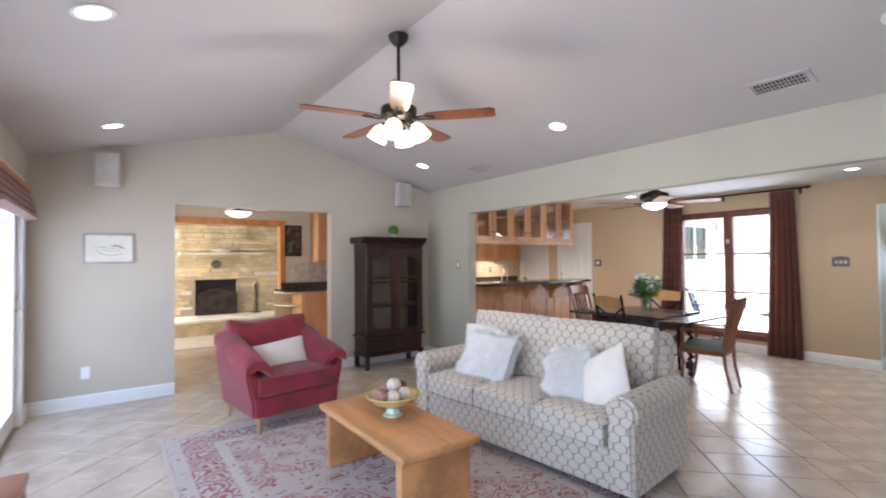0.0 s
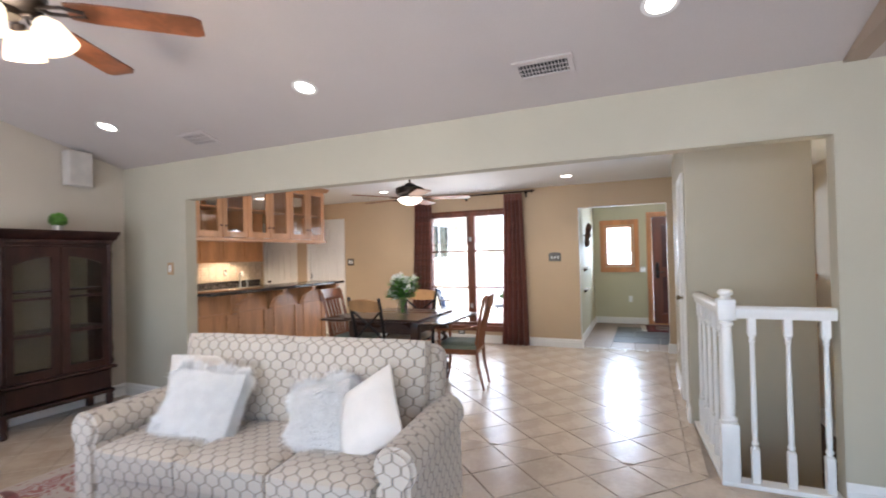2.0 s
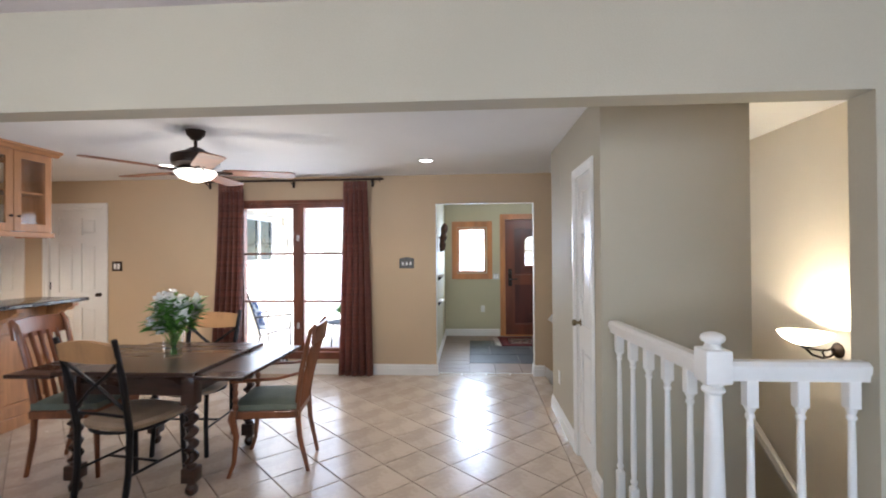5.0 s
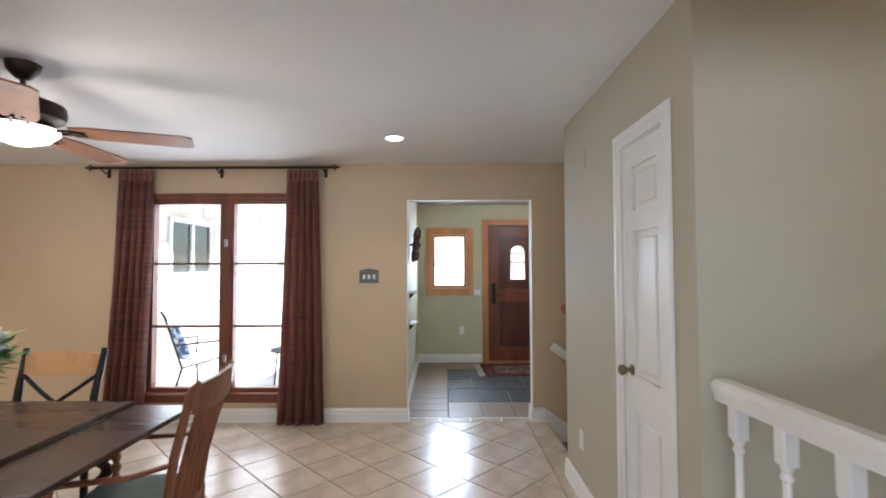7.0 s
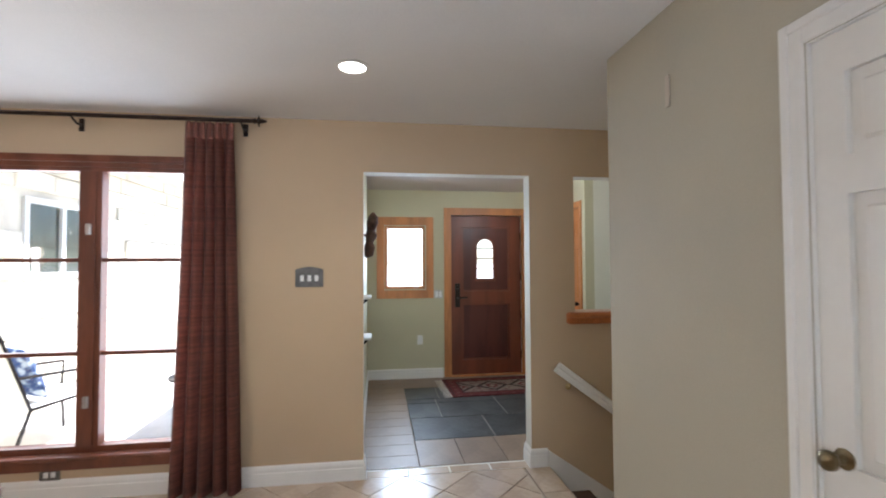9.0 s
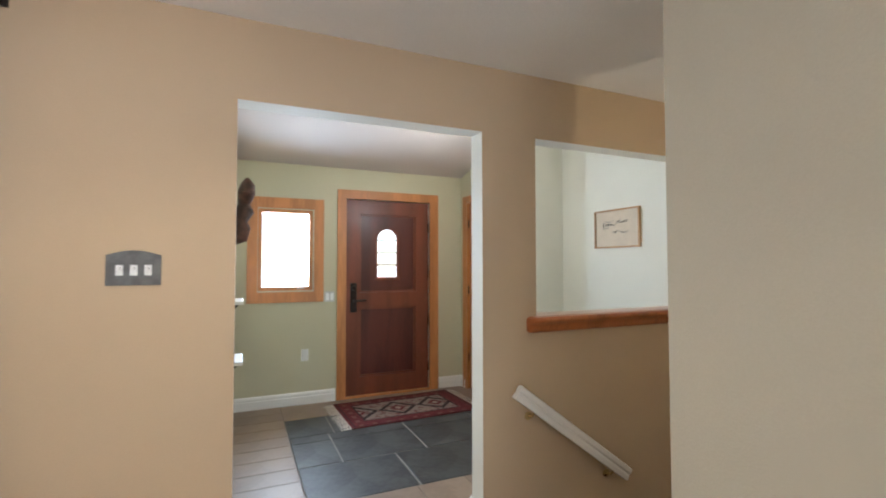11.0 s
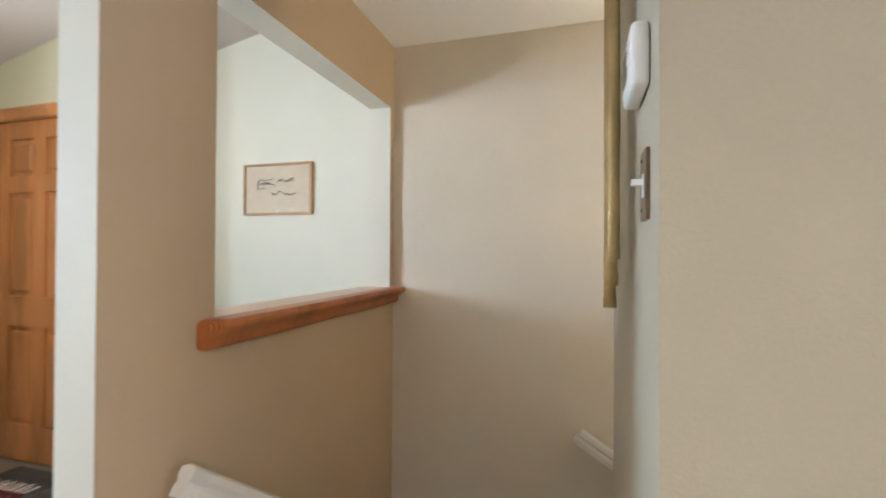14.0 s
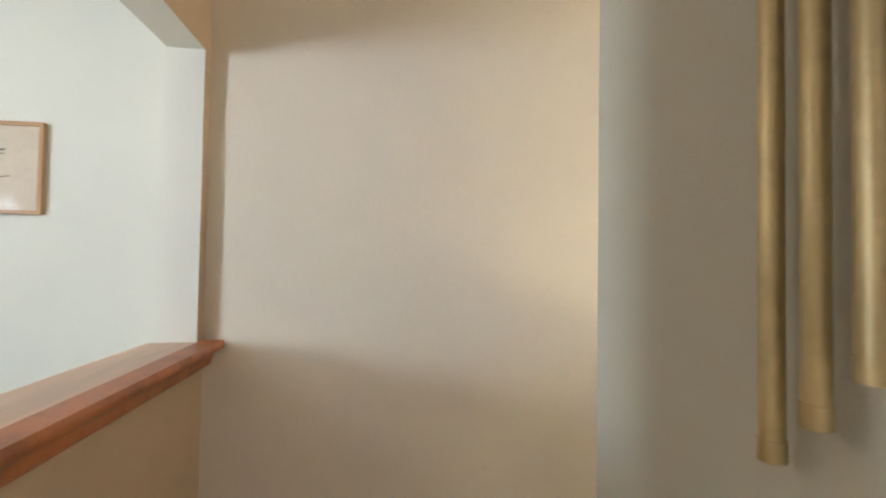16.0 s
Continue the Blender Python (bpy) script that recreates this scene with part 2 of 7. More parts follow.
def trellis(name):
    """Woven lattice of tall hexagons: pale cells ringed in grey and tan."""
    m = bpy.data.materials.new(name)
    m.use_nodes = True
    n, l = m.node_tree.nodes, m.node_tree.links
    b = n["Principled BSDF"]
    b.inputs["Roughness"].default_value, b.inputs["Sheen Weight"].default_value = 0.92, 0.25
    uv, sep = n.new("ShaderNodeUVMap"), n.new("ShaderNodeSeparateXYZ")
    uv.uv_map = "UVMap"
    l.new(uv.outputs[0], sep.inputs[0])

    def op(kind, a, c=None, d=None):
        x = n.new("ShaderNodeMath")
        x.operation = kind
        for i, v in enumerate((a, c, d)):
            if v is None:
                continue
            if isinstance(v, (int, float)):
                x.inputs[i].default_value = v
            else:
                l.new(v, x.inputs[i])
        return x.outputs[0]

    u, v = op("MULTIPLY", sep.outputs[0], 1 / 0.039), op("MULTIPLY", sep.outputs[1], 1 / 0.098)
    cv = op("COSINE", op("MULTIPLY", v, 2 * math.pi))
    # zigzag vertical lines, mirrored on odd columns, run together and part
    w = op("MAXIMUM", op("MINIMUM", op("MULTIPLY", cv, 0.85), 0.5), -0.5)
    def line(shift, sign):
        p = op("ADD", op("ADD", u, shift), op("MULTIPLY", w, sign))
        f = op("ABSOLUTE", op("SUBTRACT", op("MODULO", op("ADD", p, 400.0), 2.0), 1.0))
        return f
    la, lb = line(0.0, 1.0), line(1.0, -1.0)
    d = op("MINIMUM", la, lb)
    lines = op("LESS_THAN", d, 0.085)
    edge = op("LESS_THAN", d, 0.17)
    fine = n.new("ShaderNodeTexNoise")
    fine.inputs["Scale"].default_value = 260
    mixa, mixb, mixc = (n.new("ShaderNodeMix") for _ in range(3))
    for x in (mixa, mixb, mixc):
        x.data_type = "RGBA"
    mixa.inputs[6].default_value, mixa.inputs[7].default_value = (0.66, 0.58, 0.475, 1), (0.50, 0.39, 0.275, 1)
    l.new(edge, mixa.inputs[0])
    l.new(mixa.outputs[2], mixb.inputs[6])
    mixb.inputs[7].default_value = (0.25, 0.22, 0.20, 1)
    l.new(lines, mixb.inputs[0])
    mixc.blend_type = "MULTIPLY"
    mixc.inputs[0].default_value = 0.35
    l.new(mixb.outputs[2], mixc.inputs[6]), l.new(fine.outputs["Color"], mixc.inputs[7])
    l.new(mixc.outputs[2], b.inputs["Base Color"])
    bp = n.new("ShaderNodeBump")
    bp.inputs["Strength"].default_value, bp.inputs["Distance"].default_value = 0.3, 0.004
    l.new(fine.outputs["Fac"], bp.inputs["Height"]), l.new(bp.outputs[0], b.inputs["Normal"])
    return m


M_SOFA = trellis("trellis upholstery")


def carpet_pattern(name, half_x, half_y, field, border, ink, light):
    """Oriental rug: bordered bands with motifs, and scattered blossoms in the field. Object coordinates, rug centred."""
    m = bpy.data.materials.new(name)
    m.use_nodes = True
    n, l = m.node_tree.nodes, m.node_tree.links
    b = n["Principled BSDF"]
    b.inputs["Roughness"].default_value, b.inputs["Sheen Weight"].default_value = 1.0, 0.2
    tc, sep = n.new("ShaderNodeTexCoord"), n.new("ShaderNodeSeparateXYZ")
    l.new(tc.outputs["Object"], sep.inputs[0])

    def op(kind, a, c=None):
        x = n.new("ShaderNodeMath")
        x.operation = kind
        for i, v in enumerate((a, c)):
            if v is None:
                continue
            if isinstance(v, (int, float)):
                x.inputs[i].default_value = v
            else:
                l.new(v, x.inputs[i])
        return x.outputs[0]

    def mixc(f, a, c):
        x = n.new("ShaderNodeMix")
        x.data_type = "RGBA"
        l.new(f, x.inputs[0])
        for i, v in ((6, a), (7, c)):
            if isinstance(v, tuple):
                x.inputs[i].default_value = (*v, 1)
            else:
                l.new(v, x.inputs[i])
        return x.outputs[2]

    ex = op("SUBTRACT", half_x, op("ABSOLUTE", sep.outputs[0]))
    ey = op("SUBTRACT", half_y, op("ABSOLUTE", sep.outputs[1]))
    e = op("MINIMUM", ex, ey)
    warp, vor, vor2 = n.new("ShaderNodeTexNoise"), n.new("ShaderNodeTexVoronoi"), n.new("ShaderNodeTexVoronoi")
    warp.inputs["Scale"].default_value = 7
    addv = n.new("ShaderNodeVectorMath")
    addv.operation = "MULTIPLY_ADD"
    addv.inputs[1].default_value = (0.30, 0.30, 0)
    l.new(warp.outputs["Color"], addv.inputs[0]), l.new(tc.outputs["Object"], addv.inputs[2])
    vor.inputs["Scale"].default_value, vor2.inputs["Scale"].default_value = 6.5, 19
    l.new(addv.outputs[0], vor.inputs["Vector"]), l.new(addv.outputs[0], vor2.inputs["Vector"])
    petal = n.new("ShaderNodeTexNoise")
    petal.inputs["Scale"].default_value, petal.inputs["Detail"].default_value = 52, 2
    l.new(addv.outputs[0], petal.inputs["Vector"])
    rings = op("GREATER_THAN", op("ADD", op("SINE", op("MULTIPLY", vor.outputs["Distance"], 44.0)), op("MULTIPLY", petal.outputs["Fac"], 2.6)), 1.75)
    core = op("LESS_THAN", op("ADD", vor.outputs["Distance"], op("MULTIPLY", petal.outputs["Fac"], 0.3)), 0.24)
    dots = op("LESS_THAN", vor2.outputs["Distance"], 0.24)
    scroll = op("MULTIPLY", rings, op("LESS_THAN", vor.outputs["Distance"], 0.52))
    inner = mixc(dots, field, tuple(0.75 * c for c in border))
    inner = mixc(scroll, inner, border)
    inner = mixc(core, inner, ink)
    bord = mixc(op("GREATER_THAN", op("SINE", op("MULTIPLY", vor.outputs["Distance"], 40.0)), op("SUBTRACT", op("MULTIPLY", petal.outputs["Fac"], 3.0), 1.4)), border, light)
    bord = mixc(dots, bord, field)
    band = op("LESS_THAN", e, 0.36)
    col = mixc(band, inner, bord)
    guard = op("MULTIPLY", op("LESS_THAN", e, 0.12), op("GREATER_THAN", e, 0.03))
    guard2 = op("MULTIPLY", op("LESS_THAN", e, 0.40), op("GREATER_THAN", e, 0.33))
    tick = mixc(dots, light, border)
    col = mixc(guard, col, tick)
    col = mixc(guard2, col, tick)
    col = mixc(op("LESS_THAN", e, 0.025), col, light)
    fine = n.new("ShaderNodeTexNoise")
    fine.inputs["Scale"].default_value = 300
    mul = n.new("ShaderNodeMix")
    mul.data_type, mul.blend_type = "RGBA", "MULTIPLY"
    mul.inputs[0].default_value = 0.4
    l.new(col, mul.inputs[6]), l.new(fine.outputs["Color"], mul.inputs[7])
    l.new(mul.outputs[2], b.inputs["Base Color"])
    bp = n.new("ShaderNodeBump")
    bp.inputs["Strength"].default_value, bp.inputs["Distance"].default_value = 0.5, 0.006
    l.new(fine.outputs["Fac"], bp.inputs["Height"]), l.new(bp.outputs[0], b.inputs["Normal"])
    return m


# ---- builders ----
def thing(name, label, category, m=None, group="", kind=""):
    ob = new(name)
    ob.empty_display_size = 0.05
    ob.matrix_world = m or Matrix()
    return tagged(ob, label, category, group, kind)


def part(name, bm, material, parent=None, label="", smooth=False, m=None):
    me = bpy.data.meshes.new(name)
    bm.normal_update()
    bm.to_mesh(me)
    bm.free()
    for x in material if isinstance(material, (list, tuple)) else (material,):
        me.materials.append(x)
    if smooth:
        me.polygons.foreach_set("use_smooth", [True] * len(me.polygons))
        me.set_sharp_from_angle(angle=radians(38))
    ob = new(name, me)
    if m is not None:
        ob.matrix_local = m
    if parent:
        ob.parent = parent
    if label:
        ob["label"] = label
    return ob


def box(x0, x1, y0, y1, z0, z1, bevel=0.0, seg=2, bm=None):
    b = bm or bmesh.new()
    r = bmesh.ops.create_cube(b, size=1, matrix=Matrix.Translation(((x0 + x1) / 2, (y0 + y1) / 2, (z0 + z1) / 2)) @ Matrix.Diagonal((abs(x1 - x0), abs(y1 - y0), abs(z1 - z0), 1)))
    if bevel:
        es = {e for v in r["verts"] for e in v.link_edges}
        bmesh.ops.bevel(b, geom=list(es), offset=bevel, segments=seg, profile=0.5, affect="EDGES")
    return b


def cyl(r0, r1, z0, z1, x=0, y=0, seg=20, bm=None, m=None):
    b = bm or bmesh.new()
    mm = Matrix.Translation((x, y, (z0 + z1) / 2))
    bmesh.ops.create_cone(b, cap_ends=True, segments=seg, radius1=r0, radius2=r1, depth=z1 - z0, matrix=(m or Matrix()) @ mm)
    return b


def lathe(profile, seg=24, bm=None, m=None):
    """Turned shape from (radius, height) pairs."""
    b = bm or bmesh.new()
    m = m or Matrix()
    rings = [[b.verts.new(m @ Vector((r * math.cos(2 * math.pi * i / seg), r * math.sin(2 * math.pi * i / seg), z))) for i in range(seg)] for r, z in profile]
    for a, c in zip(rings, rings[1:]):
        for i in range(seg):
            b.faces.new((a[i], a[(i + 1) % seg], c[(i + 1) % seg], c[i]))
    if profile[0][0] > 1e-4:
        b.faces.new(rings[0][::-1])
    if profile[-1][0] > 1e-4:
        b.faces.new(rings[-1])
    return b


def tube(points, r, seg=10, bm=None, flat=1.0):
    """A rod along points; r is one radius or one for each point; flat squeezes the section's second axis."""
    b = bm or bmesh.new()
    pts = [Vector(p) for p in points]
    rs = r if isinstance(r, (list, tuple)) else [r] * len(pts)
    rings, up = [], Vector((0, 0, 1))
    for i, p in enumerate(pts):
        d = (pts[min(i + 1, len(pts) - 1)] - pts[max(i - 1, 0)]).normalized()
        if abs(d.dot(up)) > 0.95:
            up = Vector((1, 0, 0))
        s = d.cross(up).normalized()
        t = s.cross(d).normalized()
        up = t
        rings.append([b.verts.new(p + rs[i] * (math.cos(a) * s + flat * math.sin(a) * t)) for a in (2 * math.pi * k / seg for k in range(seg))])
    for a, c in zip(rings, rings[1:]):
        for k in range(seg):
            b.faces.new((a[k], a[(k + 1) % seg], c[(k + 1) % seg], c[k]))
    b.faces.new(rings[0][::-1]), b.faces.new(rings[-1])
    return b


def prism(poly, a0, a1, axis="y", bm=None):
    """Polygon of (u, v) pairs extruded along axis: 'y' puts u on x and v on z, 'x' u on y and v on z, 'z' u on x and v on y."""
    b = bm or bmesh.new()
    put = {"y": lambda u, v, w: (u, w, v), "x": lambda u, v, w: (w, u, v), "z": lambda u, v, w: (u, v, w)}[axis]
    lo, hi = [b.verts.new(put(u, v, a0)) for u, v in poly], [b.verts.new(put(u, v, a1)) for u, v in poly]
    k = len(poly)
    for i in range(k):
        b.faces.new((lo[i], lo[(i + 1) % k], hi[(i + 1) % k], hi[i]))
    b.faces.new(lo[::-1]), b.faces.new(hi)
    bmesh.ops.recalc_face_normals(b, faces=b.faces)
    return b


def slab_bm(axis, w0, w1, u0, u1, v0, v1, holes, extra=()):
    """A wall or floor of thickness w0..w1 along axis with holes (u0, u1, v0, v1). mats: face at w0, face at w1, reveals."""
    us = sorted({u0, u1, *(h[i] for h in holes for i in (0, 1) if u0 < h[i] < u1)})
    vs = sorted({v0, v1, *(h[i] for h in holes for i in (2, 3) if v0 < h[i] < v1)})
    put = {"x": lambda u, v, w: (w, u, v), "y": lambda u, v, w: (u, w, v), "z": lambda u, v, w: (u, v, w)}[axis]
    def solid(i, j):
        if not (0 <= i < len(us) - 1 and 0 <= j < len(vs) - 1):
            return False
        u, v = (us[i] + us[i + 1]) / 2, (vs[j] + vs[j + 1]) / 2
        return not any(h[0] < u < h[1] and h[2] < v < h[3] for h in holes)
    b, made = bmesh.new(), {}
    def vert(u, v, w):
        if (u, v, w) not in made:
            made[u, v, w] = b.verts.new(put(u, v, w))
        return made[u, v, w]
    for i in range(len(us) - 1):
        for j in range(len(vs) - 1):
            if not solid(i, j):
                continue
            a, c, d, e = us[i], us[i + 1], vs[j], vs[j + 1]
            quads = [(0, [(a, d, w0), (a, e, w0), (c, e, w0), (c, d, w0)]), (1, [(a, d, w1), (c, d, w1), (c, e, w1), (a, e, w1)])]
            for di, dj, p, q in ((-1, 0, (a, d), (a, e)), (1, 0, (c, d), (c, e)), (0, -1, (a, d), (c, d)), (0, 1, (a, e), (c, e))):
                if not solid(i + di, j + dj):
                    quads.append((2, [(*p, w0), (*q, w0), (*q, w1), (*p, w1)]))
            for k, q in quads:
                f = b.faces.new([vert(*x) for x in q])
                f.material_index = k
    for poly, k in extra:
        f = b.faces.new([b.verts.new(p) for p in poly])
        f.material_index = k
    bmesh.ops.recalc_face_normals(b, faces=b.faces)
    return b


def slab(name, axis, w0, w1, u0, u1, v0, v1, holes, mats, extra=()):
    return tagged(part(name, slab_bm(axis, w0, w1, u0, u1, v0, v1, holes, extra), mats), kind="structure")


def box_uv(ob):
    """UVs in metres, laid on each face along its main direction."""
    me = ob.data
    uv = me.uv_layers.new(name="UVMap")
    for p in me.polygons:
        n = p.normal
        k = max(range(3), key=lambda i: abs(n[i]))
        for li in p.loop_indices:
            c = me.vertices[me.loops[li].vertex_index].co
            uv.data[li].uv = ((c[1], c[2]), (c[0], c[2]), (c[0], c[1]))[k]
    return ob


def cushion(sx, sy, sz, edge=0.25, power=4, cuts=9, wobble=0.0, pinch=0.0, m=None):
    """A stuffed pad centred on the origin: full size sx, sy, thickness sz in the middle and edge*sz at the rim."""
    b = bmesh.new()
    bmesh.ops.create_cube(b, size=2)
    bmesh.ops.subdivide_edges(b, edges=b.edges[:], cuts=cuts, use_grid_fill=True)
    for v in b.verts:
        x, y, z = v.co
        f = (1 - abs(x) ** power) * (1 - abs(y) ** power)
        t = edge + (1 - edge) * max(0, f) ** 0.6
        r = 1 - 0.02 * (abs(x * y) ** 6)
        v.co = (x * sx / 2 * r * (1 - pinch * (1 - y * y)), y * sy / 2 * r * (1 - pinch * (1 - x * x)), z * sz / 2 * t)
        if wobble:
            v.co += wobble * noise.noise_vector(v.co * 7)
    if m is not None:
        bmesh.ops.transform(b, matrix=m, verts=b.verts)
    return b


# ---- structure ----
LW, TN, EN, CE, WH, ST, CG = M_LIVING, M_TAN, M_ENTRY, M_CEILDIM, M_WHITE, M_STAIRDAYLIT, M_CREAMGREEN
BEAM0, BEAM1, EAST0, EAST1, GAB0, GAB1 = 4.23, 4.35, 8.0, 8.12, 5.75, 5.87
WEST, SOUTH, LOWZ, RIDGEX, RIDGEZ, DINZ, ENTZ = -0.23, -4.0, 2.40, 2.03, 2.97, 2.38, 2.33
STAIR_S = -1.25
slab("wall_gable", "y", GAB0, GAB1, WEST - 0.12, BEAM1, 0, LOWZ, [(0.96, 2.71, -1, 2.02)], [LW, LW, LW],
     [([(WEST - 0.12, GAB0, LOWZ), (BEAM1, GAB0, LOWZ), (RIDGEX, GAB0, RIDGEZ + 0.05)], 0), ([(WEST - 0.12, GAB1, LOWZ), (BEAM1, GAB1, LOWZ), (RIDGEX, GAB1, RIDGEZ + 0.05)], 1)])
slab("wall_beam", "x", BEAM0, BEAM1, SOUTH, GAB0, 0, LOWZ + 0.06, [(-0.31, 4.80, -1, 2.01)], [CG, TN, CG])
slab("wall_west", "x", WEST - 0.12, WEST, SOUTH, GAB0, 0, LOWZ + 0.06, [(-2.65, 5.45, -1, 2.03)], [LW, LW, WH])
slab("wall_south", "y", SOUTH - 0.12, SOUTH, WEST - 0.12, BEAM1, 0, LOWZ + 0.3, [], [LW, LW, LW])
slab("wall_dining", "x", EAST0, EAST1, STAIR_S, 7.6, -2.8, DINZ, [(2.48, 3.92, 0.27, 2.06), (0.36, 1.515, -0.001, 2.035), (-1.20, 0.03, 1.05, 2.035), (5.68, 6.40, -0.001, 2.03), (6.78, 7.48, -0.001, 2.03)], [TN, EN, M_ENTRYDAYLIT])
slab("wall_kitchen_back", "y", 7.6, 7.72, 4.35, 10.0, 0, DINZ, [], [TN, TN, TN])
slab("wall_kitchen_return", "x", 4.35, 4.47, 7.72, 8.46, 0, DINZ, [], [TN, TN, TN])
slab("wall_breakfast", "y", 8.46, 8.58, -2.2, 4.35, 0, DINZ, [(0.30, 2.86, -1, 2.02)], [LW, LW, LW])
slab("wall_breakfast_west", "x", -2.2, -2.08, GAB1, 8.46, 0, DINZ, [], [LW, LW, LW])
slab("wall_hall", "x", 9.2, 9.32, 5.0, 7.6, 0, DINZ, [], [WH, WH, WH])
slab("wall_closet_north", "y", 0.24, 0.34, 5.27, 6.905, -2.8, DINZ, [(5.485, 5.895, -0.001, 1.975)], [CG, CG, CG])
slab("wall_closet_west", "x", 5.27, 5.37, -0.495, 0.24, -2.8, DINZ, [], [CG, CG, CG])
slab("wall_closet_east", "x", 6.805, 6.905, -0.62, 0.24, -2.8, DINZ, [], [CG, CG, CG])
slab("wall_closet_south", "y", -0.495, -0.395, 5.37, 6.805, -2.8, DINZ, [], [ST, ST, ST])
slab("wall_stair", "y", STAIR_S - 0.12, STAIR_S, BEAM1, EAST1, -2.8, DINZ, [], [ST, ST, ST])
slab("wall_stair_west", "x", BEAM0, BEAM1, STAIR_S, 0.32, -2.8, -0.02, [], [TN, TN, TN])
slab("wall_stair_north", "y", 0.24, 0.32, BEAM1, 5.27, -2.8, -0.02, [], [TN, TN, TN])
slab("wall_entry_front", "x", 10.58, 10.76, -1.5, 1.62, 0, ENTZ, [(0.84, 1.34, 1.10, 1.88), (-0.40, 0.51, -0.001, 2.02)], [EN, EN, WH])
slab("wall_entry_north", "y", 1.55, 1.67, EAST1, 10.76, 0, 2.95, [], [EN, EN, EN])
slab("wall_entry_closet", "y", -0.89, -0.79, 9.56, 10.58, 0, 2.95, [(9.70, 10.44, -0.001, 2.03)], [EN, EN, EN])
# south side of the entry wears the daylight-paled green
slab("wall_entry_return", "x", 9.56, 9.66, -1.40, -0.89, 0, 2.95, [], [M_ENTRYDAYLIT, EN, EN])
slab("wall_entry_south", "y", -1.52, -1.40, EAST1, 10.76, 0, 2.95, [], [M_ENTRYDAYLIT] * 3)
# unseen wall; its opening is added to hold the hearth room's fill lamp
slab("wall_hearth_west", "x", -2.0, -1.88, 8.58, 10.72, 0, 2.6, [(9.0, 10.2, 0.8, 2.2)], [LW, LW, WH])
slab("wall_hearth_east", "x", 5.0, 5.12, 8.58, 10.72, 0, 2.6, [], [LW, LW, LW])
slab("wall_hearth_back", "y", 10.72, 10.84, -2.0, 5.12, 0, 2.6, [], [LW, LW, LW])

# ceilings
def vault():
    b = bmesh.new()
    t = 0.08
    for xa, xb in ((WEST - 0.12, RIDGEX), (BEAM0 + 0.10, RIDGEX)):
        e = WEST if xa < 1 else BEAM0
        s = (RIDGEZ - LOWZ) / (RIDGEX - e)
        za = RIDGEZ + s * (xa - RIDGEX)
        prism([(xa, za), (xb, RIDGEZ), (xb, RIDGEZ + t), (xa, za + t)], -0.36, GAB0 + 0.02, "y", b)
    return b


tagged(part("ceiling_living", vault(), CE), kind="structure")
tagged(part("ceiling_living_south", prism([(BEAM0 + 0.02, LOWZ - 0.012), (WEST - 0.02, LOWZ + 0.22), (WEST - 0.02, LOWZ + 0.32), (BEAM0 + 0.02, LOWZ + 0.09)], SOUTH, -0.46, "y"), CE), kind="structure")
# vault end faces away from the windows; its shade is put into the brown
tagged(part("wall_vault_end", prism([(WEST - 0.1, LOWZ + 0.225), (BEAM0 + 0.1, LOWZ - 0.018), (RIDGEX, RIDGEZ + 0.09)], -0.46, -0.361, "y"), mat("wall paint darkened for shade", (0.40, 0.31, 0.235), 0.75, vary=0.03, scale=1.2, grain=160, bump=0.10)), kind="structure")
slab("ceiling_dining", "z", DINZ, DINZ + 0.1, BEAM1, EAST0 + 0.018, -1.38, 7.72, [], [M_DINCEIL] * 3)
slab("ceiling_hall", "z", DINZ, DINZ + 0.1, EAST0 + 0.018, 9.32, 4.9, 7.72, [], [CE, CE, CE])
slab("wall_hall_south", "y", 4.9, 5.0, EAST1, 9.32, 0, DINZ, [], [TN, TN, TN])
tagged(part("ceiling_entry", prism([(EAST0 + 0.02, 2.87), (10.76, 2.29), (10.76, 2.39), (EAST0 + 0.02, 2.97)], -1.52, 1.67, "y"), M_CEILDIM), kind="structure")
slab("wall_entry_west_upper", "x", EAST0 + 0.02, EAST1, -1.52, 1.67, DINZ, 2.95, [], [EN, EN, EN])
slab("ceiling_breakfast", "z", DINZ, DINZ + 0.1, -2.2, BEAM1, GAB1, 8.46, [], [CE, CE, CE])
slab("ceiling_hearth", "z", 2.6, 2.7, -2.0, 5.12, 8.46, 10.84, [], [CE, CE, CE])

# floors: a bed under the tiles, with the stairwell cut out
STAIRHOLE = [(BEAM1 - 0.04, 5.30, STAIR_S - 0.05, 0.17), (5.27, 6.92, STAIR_S - 0.05, -0.46), (6.875, EAST0 + 0.05, STAIR_S - 0.05, 0.22)]
slab("floor", "z", -0.16, -0.012, -2.2, 10.76, SOUTH, 8.46, STAIRHOLE + [(9.32, 11, 1.67, 9), (EAST1, 11, 1.67, 4.9), (BEAM1, 11, -5, -1.38)], [M_GROUT, M_GROUT, M_GROUT])
slab("floor_hearth", "z", -0.16, 0.006, -2.0, 5.12, 8.46, 10.72, [], [M_GROUT, M_BEIGECARPET, M_GROUT])
slab("floor_basement", "z", -2.9, -2.75, 3.5, 8.2, -1.4, 0.4, [], [M_CARPET, M_CARPET, M_CARPET])
slab("ground", "z", -0.25, -0.06, -400, 400, -400, 400, [(-2.3, EAST1, -4.2, 10.9), (EAST1, 10.76, -4.2, 1.67), (EAST1, 9.32, 4.9, 10.9)], [M_PATIO, M_PATIO, M_PATIO])


